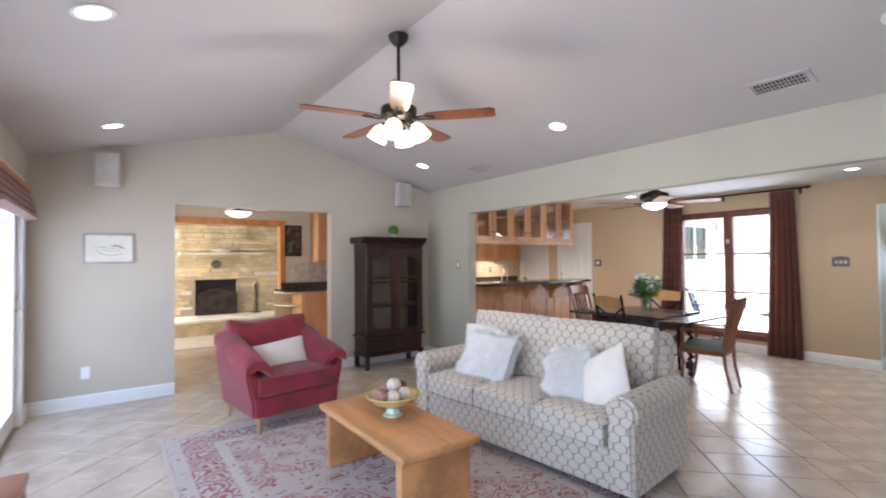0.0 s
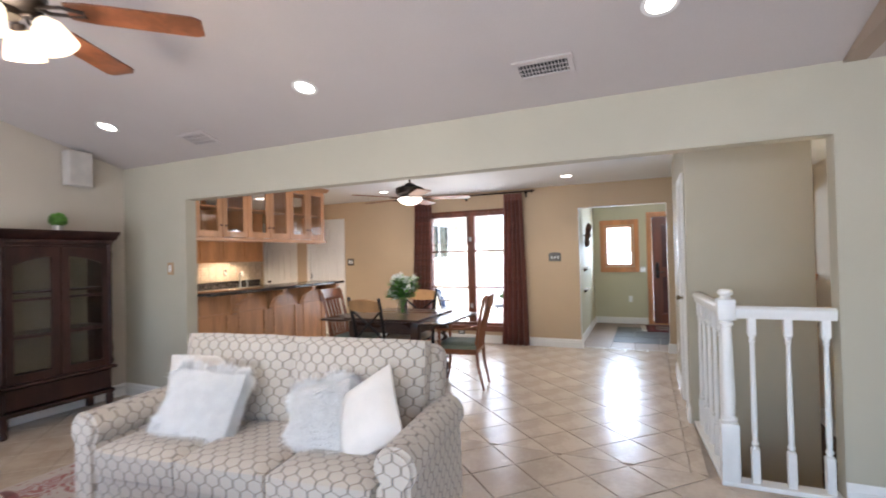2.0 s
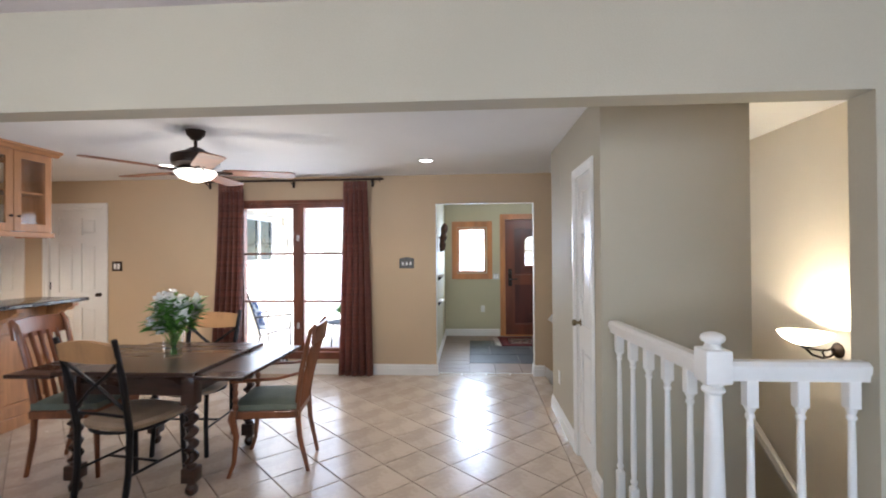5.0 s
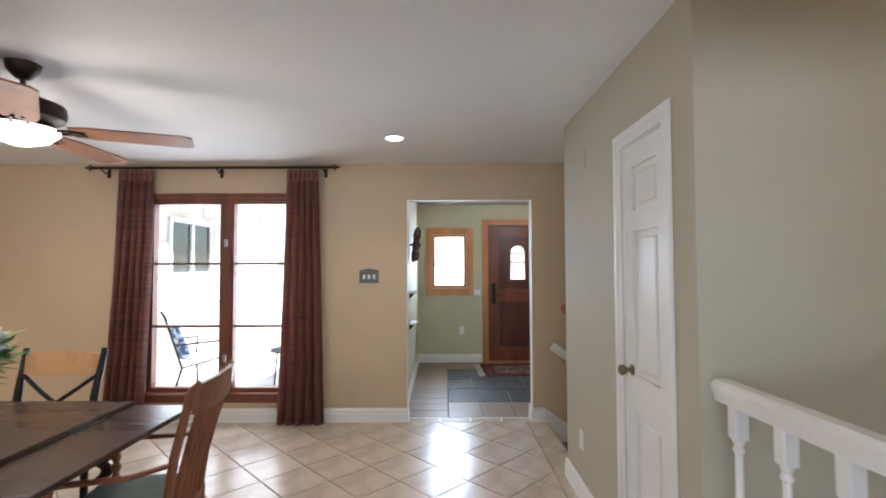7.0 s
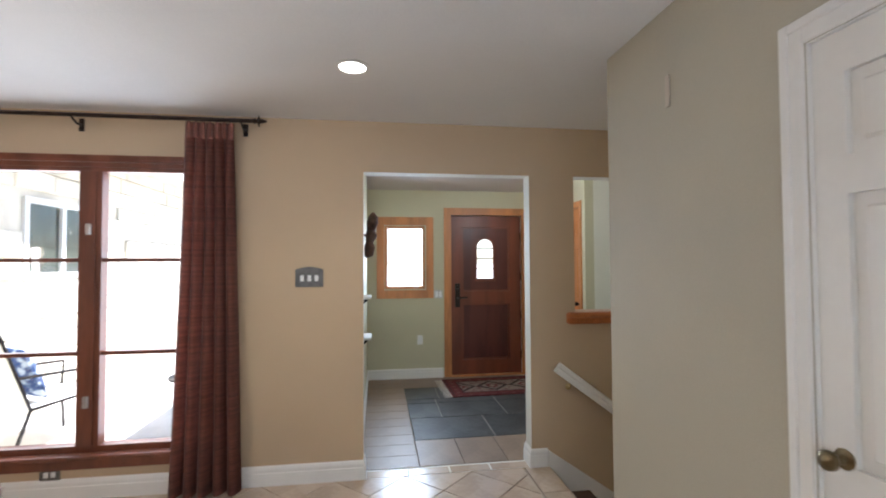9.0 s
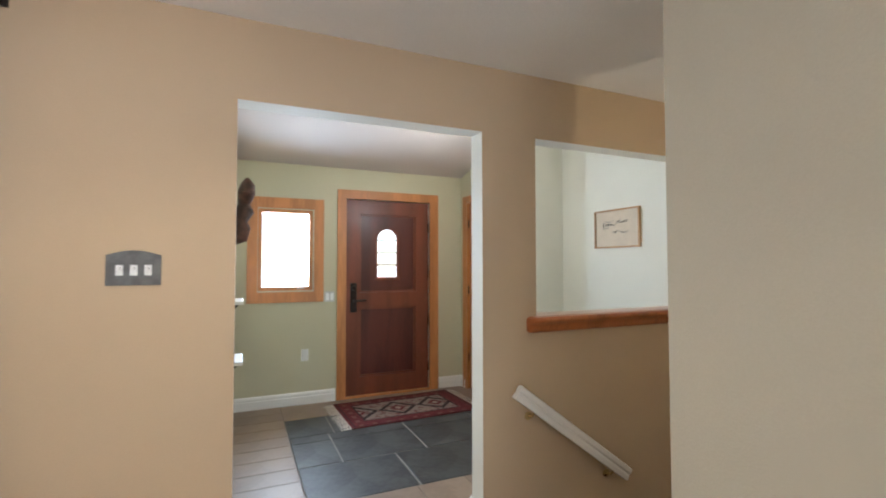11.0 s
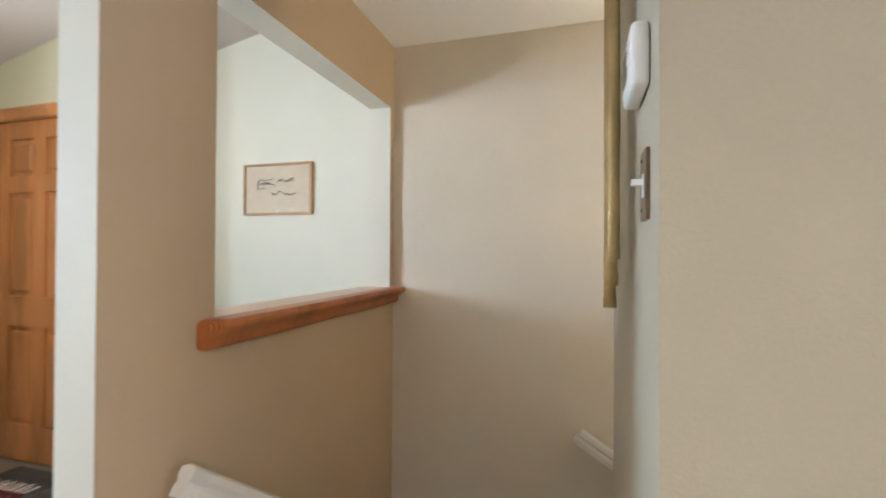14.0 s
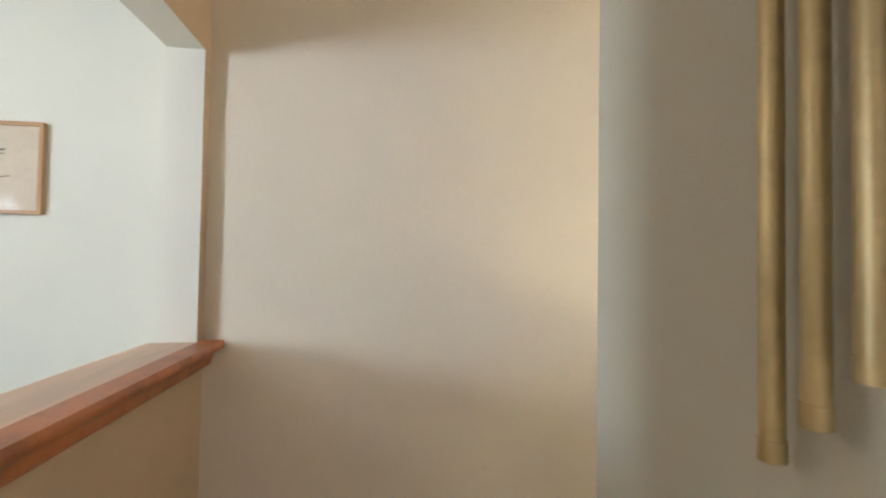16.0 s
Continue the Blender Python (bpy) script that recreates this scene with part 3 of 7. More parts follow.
# stairs: a short flight south, a landing, then a long flight west
def stairs():
    b = bmesh.new()
    for i in range(3):
        y = 0.22 - 0.28 * i
        box(6.908, EAST0 - 0.005, y - 0.28, y + 0.02, -0.18 * (i + 2) + 0.0, -0.18 * (i + 1), 0.012, 2, b)
    box(6.908, EAST0 - 0.005, STAIR_S + 0.005, -0.60, -0.90, -0.72, 0.012, 2, b)
    for i in range(9):
        x = 6.92 - 0.26 * i
        box(x - 0.26, x + 0.02, STAIR_S + 0.005, -0.50, -0.72 - 0.19 * (i + 2), -0.72 - 0.19 * (i + 1), 0.012, 2, b)
    return b


tagged(part("stairs", stairs(), M_CARPET), "narrow stairs in dark brown carpet going down round a landing", "stairs", kind="structure")


# skirt boards on the stair walls
def sloped(x0, x1, y0, y1, za, zb, h, along):
    b = bmesh.new()
    p = [(x0, y0, za), (x1, y1, zb)]
    t = 0.014
    d = Vector((0, t, 0)) if along == "x" else Vector((-t, 0, 0))
    vs = [b.verts.new(Vector(q) + k * d + Vector((0, 0, e))) for k in (0, 1) for q, e in ((p[0], -0.4), (p[1], -0.4), (p[1], h), (p[0], h))]
    for f in ((0, 1, 2, 3), (7, 6, 5, 4), (0, 4, 5, 1), (1, 5, 6, 2), (2, 6, 7, 3), (3, 7, 4, 0)):
        b.faces.new([vs[i] for i in f])
    bmesh.ops.recalc_face_normals(b, faces=b.faces)
    return b


tagged(part("trim_stair_east", sloped(EAST0, EAST0, 0.24, -0.60, 0.02, -0.55, 0.09, "y"), WH), kind="structure")
tagged(part("trim_stair_closet", sloped(6.9192, 6.9192, 0.235, -0.60, 0.02, -0.55, 0.09, "y"), WH), kind="structure")
tagged(part("trim_stair_landing", sloped(EAST0, EAST0, -0.60, STAIR_S, -0.70, -0.70, 0.16, "y"), WH), kind="structure")
tagged(part("trim_stair_south", sloped(6.92, 4.36, STAIR_S, STAIR_S, -0.60, -2.46, 0.12, "x"), WH), kind="structure")
tagged(part("trim_stair_landing_south", sloped(EAST0, 6.92, STAIR_S, STAIR_S, -0.70, -0.70, 0.16, "x"), WH), kind="structure")


# baseboards: moulded strips
def baseboard(name, runs, h=0.125):
    """runs of (x0, y0, x1, y1, nx, ny): a strip along the wall with its room-side normal."""
    b = bmesh.new()
    prof = [(0, 0), (0.016, 0), (0.016, h * 0.62), (0.012, h * 0.66), (0.012, h * 0.82), (0.007, h * 0.92), (0, h)]
    for x0, y0, x1, y1, nx, ny in runs:
        rings = [[b.verts.new((x + nx * d, y + ny * d, z)) for d, z in prof] for x, y in ((x0, y0), (x1, y1))]
        k = len(prof)
        for i in range(k):
            b.faces.new((rings[0][i], rings[0][(i + 1) % k], rings[1][(i + 1) % k], rings[1][i]))
        b.faces.new(rings[0][::-1]), b.faces.new(rings[1])
    bmesh.ops.recalc_face_normals(b, faces=b.faces)
    tagged(part(name, b, WH), kind="structure")


baseboard("baseboard_living", [(WEST, GAB0, 0.96, GAB0, 0, -1), (2.71, GAB0, BEAM0, GAB0, 0, -1), (BEAM0, GAB0, BEAM0, 4.80, -1, 0), (BEAM0, -0.31, BEAM0, -0.62, -1, 0), (WEST, 5.53, WEST, GAB0, 1, 0), (WEST, SOUTH, WEST, -2.75, 1, 0), (WEST, SOUTH, BEAM0, SOUTH, 0, 1)])
baseboard("baseboard_dining", [(EAST0, 1.515, EAST0, 5.61, -1, 0), (EAST0, 6.47, EAST0, 6.71, -1, 0), (EAST0, 0.245, EAST0, 0.36, -1, 0), (EAST0 - 0.016, 0.36, EAST1 + 0.016, 0.36, 0, 1), (EAST0 - 0.016, 1.515, EAST1, 1.515, 0, -1)])
baseboard("baseboard_closet", [(5.27, 0.34, 5.415, 0.34, 0, 1), (5.965, 0.34, 6.921, 0.34, 0, 1), (6.905, 0.25, 6.905, 0.34, 1, 0)])
baseboard("baseboard_entry", [(10.58, 0.61, 10.58, 1.55, -1, 0), (10.58, -0.79, 10.58, -0.51, -1, 0), (EAST1, 1.55, 10.58, 1.55, 0, -1), (10.46, -0.79, 10.58, -0.79, 0, 1), (9.56, -1.40, 9.56, -0.79, -1, 0), (EAST1, -1.40, 9.56, -1.40, 0, 1), (EAST1, -1.40, EAST1, 0.36, 1, 0)], 0.12)


# ---- living room ----
def legs4(name, xs, ys, make, material, parent, label=""):
    for x in xs:
        for y in ys:
            part(name, make(), material, parent, label, True, m=Matrix.Translation((x, y, 0)))


def sofa():
    s = thing("sofa", "three-seat sofa in trellis-pattern fabric with rolled arms, on the rug", "sofa", pose(3.04, 2.525, 0, rz=-84))
    W, D = 1.97, 0.87
    box_uv(part("base", box(-W / 2 + 0.05, W / 2 - 0.05, -D / 2 + 0.03, D / 2 - 0.05, 0.07, 0.31, 0.025, 3), M_SOFA, s, smooth=True))
    for sx in (-1, 1):
        poly = []
        for a in range(0, 15):
            t = math.pi * (1.25 - a / 14 * 1.5)
            poly.append((sx * (W / 2 - 0.105) + sx * 0.095 * math.cos(t), 0.53 + 0.095 * math.sin(t)))
        xi, xo = sx * (W / 2 - 0.19), sx * (W / 2 - 0.03)
        poly = [(xi, 0.08), (xi, 0.44)] + poly + [(sx * (W / 2 - 0.035), 0.42), (xo, 0.08)]
        b = prism(poly, -D / 2 + 0.01, D / 2 - 0.10, "y")
        bmesh.ops.bevel(b, geom=[e for e in b.edges if abs(e.verts[0].co.y - e.verts[1].co.y) < 1e-5 and e.verts[0].co.y < 0], offset=0.02, segments=3, affect="EDGES")
        box_uv(part("arm", b, M_SOFA, s, smooth=True))
    tilt = pose(0, D / 2 - 0.13, 0.58, rx=-10)
    b = box(-W / 2 + 0.12, W / 2 - 0.12, -0.08, 0.10, -0.50, 0.315, 0.075, 5)
    for v in b.verts:
        v.co.z += 0.012 * math.cos(1.6 * v.co.x) * max(0, v.co.z) / 0.3 + 0.006 * noise.noise(v.co * 4)
    bmesh.ops.transform(b, matrix=tilt, verts=b.verts)
    box_uv(part("back_frame", b, M_SOFA, s, smooth=True))
    for k in range(3):
        w = (W - 0.40) / 3
        b = cushion(w - 0.006, 0.67, 0.18, 0.66, 8, 12, 0.004, m=Matrix.Translation(((k - 1) * w, -0.105, 0.385)))
        box_uv(part("seat_cushion", b, M_SOFA, s, smooth=True))
    for k in (-1, 1):
        b = cushion((W - 0.34) / 2, 0.50, 0.19, 0.5, 6, 14, 0.006, m=pose(k * (W - 0.36) / 4, D / 2 - 0.235, 0.69, rx=80))
        box_uv(part("back_cushion", b, M_SOFA, s, smooth=True))
    for x in (-W / 2 + 0.12, W / 2 - 0.12):
        for y in (-D / 2 + 0.09, D / 2 - 0.12):
            part("foot", lathe([(0.02, 0.0), (0.034, 0.015), (0.036, 0.04), (0.026, 0.072)], 14), M_DARK, s, "dark wooden bun foot", True, Matrix.Translation((x, y, 0.0)))
    return s


sofa()


def pillow(name, label, material, m, w, h, t, fur=False):
    p = thing(name, label, "pillow", m, group="pillows on the sofa" if w < 0.5 or fur else "")
    b = cushion(w, h, t, 0.10, 2.6, 10, 0.004, 0.05)
    src = [(f.calc_center_median().copy(), f.normal.copy()) for f in b.faces] if fur else []
    part("cover", b, material, p, smooth=True)
    if fur:
        rnd = random.Random(5)
        b = bmesh.new()
        for c, n in src:
            flow = noise.noise_vector(c * 9) * 0.5
            for _ in range(24):
                o = c + Vector((rnd.uniform(-1, 1), rnd.uniform(-1, 1), 0)) * 0.022 - n * 0.004
                d = (n * 0.75 + flow + Vector((rnd.uniform(-1, 1), rnd.uniform(-1, 1), 0)) * 0.35 + Vector((0, -0.6, 0))).normalized()
                q = d.cross(n).normalized() * 0.0016
                ln = rnd.uniform(0.045, 0.085)
                mid = o + d * ln * 0.55
                tip = mid + (d - n * 0.5).normalized() * ln * 0.45
                v = [b.verts.new(w) for w in (o - q, o + q, mid + q * 0.8, mid - q * 0.8, tip)]
                b.faces.new(v[:4])
                b.faces.new((v[3], v[2], v[4]))
        o = part("fur", b, M_FUR, p, "long white tufts")
        o["kind"] = "stuff"
    return p


def on_sofa(x, y, z, lean, turn, roll):
    return pose(3.04, 2.525, 0, rz=-84) @ pose(x, y, z, rz=turn) @ pose(0, 0, 0, rx=lean) @ pose(0, 0, 0, rz=roll)


pillow("throw_pillow", "square white cotton pillow leaning on the sofa back", M_CREAM, on_sofa(-0.60, 0.07, 0.63, 66, 12, 4), 0.44, 0.44, 0.15)
pillow("fur_pillow", "white shaggy fur pillow leaning on a cotton pillow", M_FUR, on_sofa(-0.40, -0.11, 0.60, 62, 6, -3), 0.43, 0.38, 0.15, True)
pillow("fur_pillow", "white shaggy fur pillow tilted against the sofa cushions", M_FUR, on_sofa(0.31, -0.06, 0.565, 56, -14, 20), 0.35, 0.38, 0.14, True)
pillow("throw_pillow", "square white cotton pillow standing on its corner by the arm", M_CREAM, on_sofa(0.59, -0.08, 0.615, 60, -22, 38), 0.39, 0.39, 0.15)


def armchair():
    s = thing("armchair", "deep red upholstered armchair with flared arms and pale wooden legs", "armchair", pose(1.655, 4.36, 0, rz=8) @ Matrix.Scale(0.92, 4))
    part("base", box(-0.40, 0.40, -0.42, 0.38, 0.155, 0.335, 0.025, 3), M_RED, s, smooth=True)
    part("seat_cushion", cushion(0.76, 0.74, 0.20, 0.72, 10, 14, 0.005, m=Matrix.Translation((0, -0.075, 0.425))), M_RED, s, smooth=True)
    b = cushion(0.80, 0.56, 0.27, 0.42, 5, 16, 0.008)
    for v in b.verts:
        v.co.y += 0.035 * (abs(v.co.x) / 0.4) ** 2 * max(0, v.co.y) / 0.28 + 0.012 * math.sin(9 * v.co.x) * max(0, v.co.y) / 0.28
    bmesh.ops.transform(b, matrix=pose(0, 0.23, 0.645, rx=72), verts=b.verts)
    part("back_cushion", b, M_RED, s, smooth=True)
    part("back_frame", box(-0.39, 0.39, 0.28, 0.42, 0.15, 0.72, 0.05, 4), M_RED, s, smooth=True)
    for sx in (-1, 1):
        poly = [(sx * 0.35, 0.16), (sx * 0.35, 0.46), (sx * 0.37, 0.53), (sx * 0.41, 0.565), (sx * 0.455, 0.56), (sx * 0.475, 0.52), (sx * 0.455, 0.42), (sx * 0.425, 0.30), (sx * 0.412, 0.16)]
        b = prism(poly, -0.40, 0.40, "y")
        bmesh.ops.bevel(b, geom=[e for e in b.edges if abs(e.verts[0].co.y - e.verts[1].co.y) < 1e-5], offset=0.022, segments=3, affect="EDGES")
        for v in b.verts:
            k = (v.co.y + 0.4) / 0.8
            v.co.z += 0.18 * k * max(0, v.co.z - 0.4) / 0.17
        part("arm", b, M_RED, s, smooth=True)
        pad = cushion(0.27, 0.86, 0.15, 0.5, 4, 18, 0.007)
        for v in pad.verts:
            x, y, z = v.co
            # folds over the arm: the inner edge hangs down to the seat, the outer one rolls over
            z += 0.05 - 3.2 * x * x - 0.55 * max(0, x) ** 1.2
            k = max(0.0, (y + 0.43) / 0.86)
            v.co = (sx * (0.372 - x * 0.9), y * 0.94 - 0.005 - 0.03 * (1 - k) , 0.575 + 0.19 * k ** 1.3 + z)
        if sx < 0:
            bmesh.ops.reverse_faces(pad, faces=pad.faces)
        bmesh.ops.recalc_face_normals(pad, faces=pad.faces)
        part("arm_pad", pad, M_RED, s, "puffy red pad folded over the arm", True)
    for x in (-0.36, 0.36):
        for y in (-0.38, 0.34):
            part("leg", cyl(0.018, 0.03, 0.0, 0.16, x, y, 4, m=Matrix()), M_WALNUTLIGHT, s, "pale tapered wooden leg")


armchair()
pillow("lumbar_pillow", "cream linen lumbar pillow on the red armchair seat", M_CREAM, pose(1.655, 4.36, 0, rz=8) @ pose(0.02, 0.0, 0.555, rx=62) @ pose(0, 0, 0, rz=6), 0.48, 0.26, 0.14)


def coffee_table():
    t = thing("coffee_table", "low honey maple coffee table with slab legs on the rug", "coffee table", pose(1.825, 2.62, 0.012))
    part("tabletop", box(-0.255, 0.255, -0.56, 0.56, 0.365, 0.41, 0.016, 3), M_MAPLE, t, smooth=True)
    for y in (-0.47, 0.47):
        part("leg", box(-0.225, 0.225, y - 0.03, y + 0.03, 0, 0.362, 0.006, 2), M_MAPLE, t, smooth=True)
    part("stretcher", box(-0.03, 0.03, -0.44, 0.44, 0.30, 0.36, 0.004), M_MAPLE, t)


coffee_table()


def bowl():
    m = mat("amber pressed glass", (0.62, 0.50, 0.20), 0.12, vary=0.1, coat=0.5)
    p = mat("pale green glass", (0.50, 0.58, 0.42), 0.12, vary=0.1, coat=0.5)
    t = thing("fruit_bowl", "yellow glass pedestal bowl holding decorative balls on the coffee table", "bowl", pose(1.86, 2.66, 0.4225))
    part("pedestal", lathe([(0.065, 0), (0.066, 0.008), (0.045, 0.02), (0.04, 0.045), (0.055, 0.058)], 28), p, t, "pale green glass foot", True)
    part("dish", lathe([(0.03, 0.055), (0.09, 0.065), (0.14, 0.095), (0.165, 0.125), (0.175, 0.128), (0.176, 0.134), (0.16, 0.133), (0.13, 0.105), (0.08, 0.075), (0.0001, 0.07)], 36), m, t, smooth=True)


bowl()
M_BALLW = mat("cream woven ball", (0.62, 0.54, 0.44), 0.8, vary=0.2, scale=22, bump=0.3)
M_BALLP = mat("mauve ball", (0.34, 0.17, 0.15), 0.7, vary=0.25, scale=18, bump=0.2)
M_BALLD = mat("dark red ball", (0.12, 0.03, 0.03), 0.5, vary=0.3, scale=18, bump=0.2)
for x, y, z, r, m, lab in ((-0.07, 0.04, 0.128, 0.042, M_BALLP, "mauve decorative ball in the glass bowl"), (-0.03, -0.055, 0.128, 0.042, M_BALLW, "cream decorative ball in the glass bowl"), (0.065, -0.03, 0.128, 0.042, M_BALLW, "cream decorative ball in the glass bowl"),
                           (0.02, 0.02, 0.178, 0.046, M_BALLW, "large cream decorative ball atop the others"), (0.08, 0.05, 0.150, 0.046, M_BALLD, "dark red decorative ball in the glass bowl"), (-0.09, -0.03, 0.13, 0.038, M_BALLP, "mauve decorative ball in the glass bowl"), (0.0, 0.08, 0.132, 0.04, M_BALLP, "mauve decorative ball in the glass bowl")):
    b = bmesh.new()
    bmesh.ops.create_icosphere(b, subdivisions=3, radius=r)
    o = part("decorative_ball", b, m, smooth=True)
    o.matrix_world = pose(1.86 + x, 2.66 + y, 0.4225 + z)
    tagged(o, lab, "ball", "balls in the bowl")


def rug(name, label, cx, cy, hx, hy, material, fringe, rz=0, z=0.0):
    r = thing(name, label, "rug", pose(cx, cy, z, rz=rz))
    b = bmesh.new()
    n = 24
    vs = [[b.verts.new((hx * (2 * i / n - 1), hy * (2 * j / n - 1), 0.010 + 0.0015 * noise.noise((i * 0.7, j * 0.7, 3)))) for j in range(n + 1)] for i in range(n + 1)]
    for i in range(n):
        for j in range(n):
            b.faces.new((vs[i][j], vs[i + 1][j], vs[i + 1][j + 1], vs[i][j + 1]))
    ret = bmesh.ops.extrude_face_region(b, geom=b.faces[:])
    for v in ret["geom"]:
        if isinstance(v, bmesh.types.BMVert):
            v.co.z = 0.0015
    bmesh.ops.recalc_face_normals(b, faces=b.faces)
    part("rug_body", b, material, r)
    if fringe:
        rnd, b = random.Random(3), bmesh.new()
        for axis, ends, half in fringe:
            for e in ends:
                k = int(half * 2 / 0.012)
                for i in range(k):
                    u = -half + (i + 0.5) * 0.012
                    l, s = rnd.uniform(0.07, 0.10), rnd.uniform(-0.02, 0.02)
                    p = [(u - 0.004, e * 0.999, 0.006), (u + 0.004, e * 0.999, 0.006), (u + s + 0.003, e + math.copysign(l, e), 0.003), (u + s - 0.003, e + math.copysign(l, e), 0.003)]
                    if axis == "x":
                        p = [(q[1], q[0], q[2]) for q in p]
                    b.faces.new([b.verts.new(q) for q in p])
        o = part("fringe", b, M_CREAM, r, "cream knotted fringe")
        o["kind"] = "stuff"
    return r


rug("area_rug", "faded red and ivory oriental area rug under the sofa and table", 1.90, 2.60, 1.18, 1.75, carpet_pattern("oriental rug", 1.18, 1.75, (0.52, 0.42, 0.36), (0.36, 0.10, 0.085), (0.09, 0.09, 0.17), (0.58, 0.50, 0.44)), [])


def armoire():
    a = thing("china_cabinet", "tall dark carved wood china cabinet with two arched glass doors", "cabinet", pose(3.45, 5.56, 0))
    w, d = 0.42, 0.17
    part("cornice", prism([(-d - 0.07, 1.70), (-d - 0.07, 1.685), (-d - 0.04, 1.66), (-d, 1.62), (d, 1.62), (d, 1.70)], -w - 0.06, w + 0.06, "x"), M_DARK, a)
    for sx in (-1, 1):
        part("side_panel", box(sx * w, sx * (w - 0.022), -d, d, 0.17, 1.62, 0.003), M_DARK, a)
        part("pilaster", lathe([(0.022, 0.44), (0.03, 0.47), (0.018, 0.52), (0.026, 0.58), (0.02, 0.66), (0.02, 1.42), (0.028, 1.48), (0.02, 1.54), (0.03, 1.6)], 14), M_DARK, a, "turned corner column", True, Matrix.Translation((sx * (w - 0.01), -d - 0.005, 0)))
    mb = mat("cabinet back cloth", (0.20, 0.17, 0.11), 0.8)
    part("back_panel", box(-w + 0.022, w - 0.022, d - 0.012, d, 0.17, 1.62), mb, a, "khaki back panel")
    part("plinth", box(-w - 0.02, w + 0.02, -d - 0.025, d, 0.165, 0.20, 0.008), M_DARK, a)
    part("plinth_moulding", box(-w - 0.035, w + 0.035, -d - 0.04, d, 0.395, 0.425, 0.01), M_DARK, a)
    part("drawer", box(-w + 0.025, w - 0.025, -d - 0.012, -d + 0.2, 0.215, 0.385, 0.006), M_DARK, a)
    for z in (0.43, 0.80, 1.16):
        part("shelf", box(-w + 0.024, w - 0.024, -d + 0.03, d - 0.014, z, z + 0.018), M_DARK, a)
    part("frieze", box(-w - 0.02, w + 0.02, -d - 0.03, -d + 0.01, 1.585, 1.62, 0.008), M_DARK, a)
    part("frieze_bead", box(-w - 0.008, w + 0.008, -d - 0.026, -d + 0.01, 1.555, 1.568, 0.004), M_DARK, a)
    for q in range(9):
        part("carving", lathe([(0.014, -0.006), (0.012, 0.0), (0.0001, 0.006)], 10, m=pose(-w + 0.06 + (2 * w - 0.12) * q / 8, -d - 0.03, 1.602, rx=90)), M_DARK, a, "carved rosette", True)
    part("top_rail", box(-w + 0.022, w - 0.022, -d, -d + 0.03, 1.55, 1.62), M_DARK, a)
    for sx in (-1, 1):
        x0, x1 = (0.004, w - 0.03)
        n = 10
        hole = [(x0 + 0.065, 0.50)] + [(x1 - 0.055, 0.50)]
        arch = []
        for i in range(n + 1):
            u = i / n
            arch.append((x1 - 0.055 - u * (x1 - x0 - 0.12), 1.40 + 0.07 * math.sin(math.pi * u * 0.5) ** 1.0))
        b = bmesh.new()
        outer = [(x0, 0.43), (x1, 0.43), (x1, 1.55), (x0, 1.55)]
        inner = [hole[0], hole[1], *arch]
        # left, right and bottom members, then the arched head
        def member(poly):
            prism([(sx * u, v) for u, v in poly], -d - 0.022, -d, "y", b)
        member([(x0, 0.43), (x1, 0.43), (x1, 0.50), (x0, 0.50)])
        member([(x0, 0.50), (x0 + 0.065, 0.50), (x0 + 0.065, 1.55), (x0, 1.55)])
        member([(x1 - 0.055, 0.50), (x1, 0.50), (x1, 1.55), (x1 - 0.055, 1.55)])
        for p, q in zip(arch, arch[1:]):
            member([p, q, (q[0], 1.55), (p[0], 1.55)])
        door = part("door", b, M_DARK, a)
        for z in (0.79, 1.10):
            part("glazing_bar", box(sx * (x0 + 0.065), sx * (x1 - 0.055), -d - 0.018, -d - 0.004, z, z + 0.022), M_DARK, door)
        g = part("glass_pane", box(sx * (x0 + 0.06), sx * (x1 - 0.05), -d - 0.012, -d - 0.009, 0.495, 1.48), M_CABGLASS, door)
        g.visible_shadow = False
    for x in (-w + 0.02, w - 0.02):
        part("leg", lathe([(0.022, 0), (0.032, 0.02), (0.022, 0.05), (0.034, 0.10), (0.03, 0.168)], 14), M_DARK, a, "turned foot", True, Matrix.Translation((x, -d + 0.005, 0)))
        part("leg", box(x - 0.025, x + 0.025, d - 0.05, d, 0, 0.168), M_DARK, a)


armoire()


def topiary():
    t = thing("topiary", "small round green topiary in a white pot on the cabinet", "plant", pose(3.53, 5.56, 1.70))
    part("pot", lathe([(0.034, 0), (0.045, 0.05), (0.048, 0.055), (0.042, 0.055), (0.03, 0.04)], 20), M_GREYPOT, t, "white ceramic pot", True)
    rnd, b = random.Random(2), bmesh.new()
    for _ in range(900):
        d = Vector((rnd.gauss(0, 1), rnd.gauss(0, 1), rnd.gauss(0, 1))).normalized()
        o = Vector((0, 0, 0.105)) + d * rnd.uniform(0.045, 0.066)
        s = d.orthogonal().normalized().lerp(Vector((rnd.uniform(-1, 1), rnd.uniform(-1, 1), rnd.uniform(-1, 1))), 0.4).normalized()
        q = s.cross(d).normalized()
        b.faces.new([b.verts.new(o - q * 0.006), b.verts.new(o + s * 0.009), b.verts.new(o + q * 0.006), b.verts.new(o + d * 0.012)])
    o = part("foliage", b, M_LEAF, t)
    o["kind"] = "stuff"


topiary()


M_SPEAKER = mat("beige painted cabinet", (0.56, 0.52, 0.46), 0.6, vary=0.03)


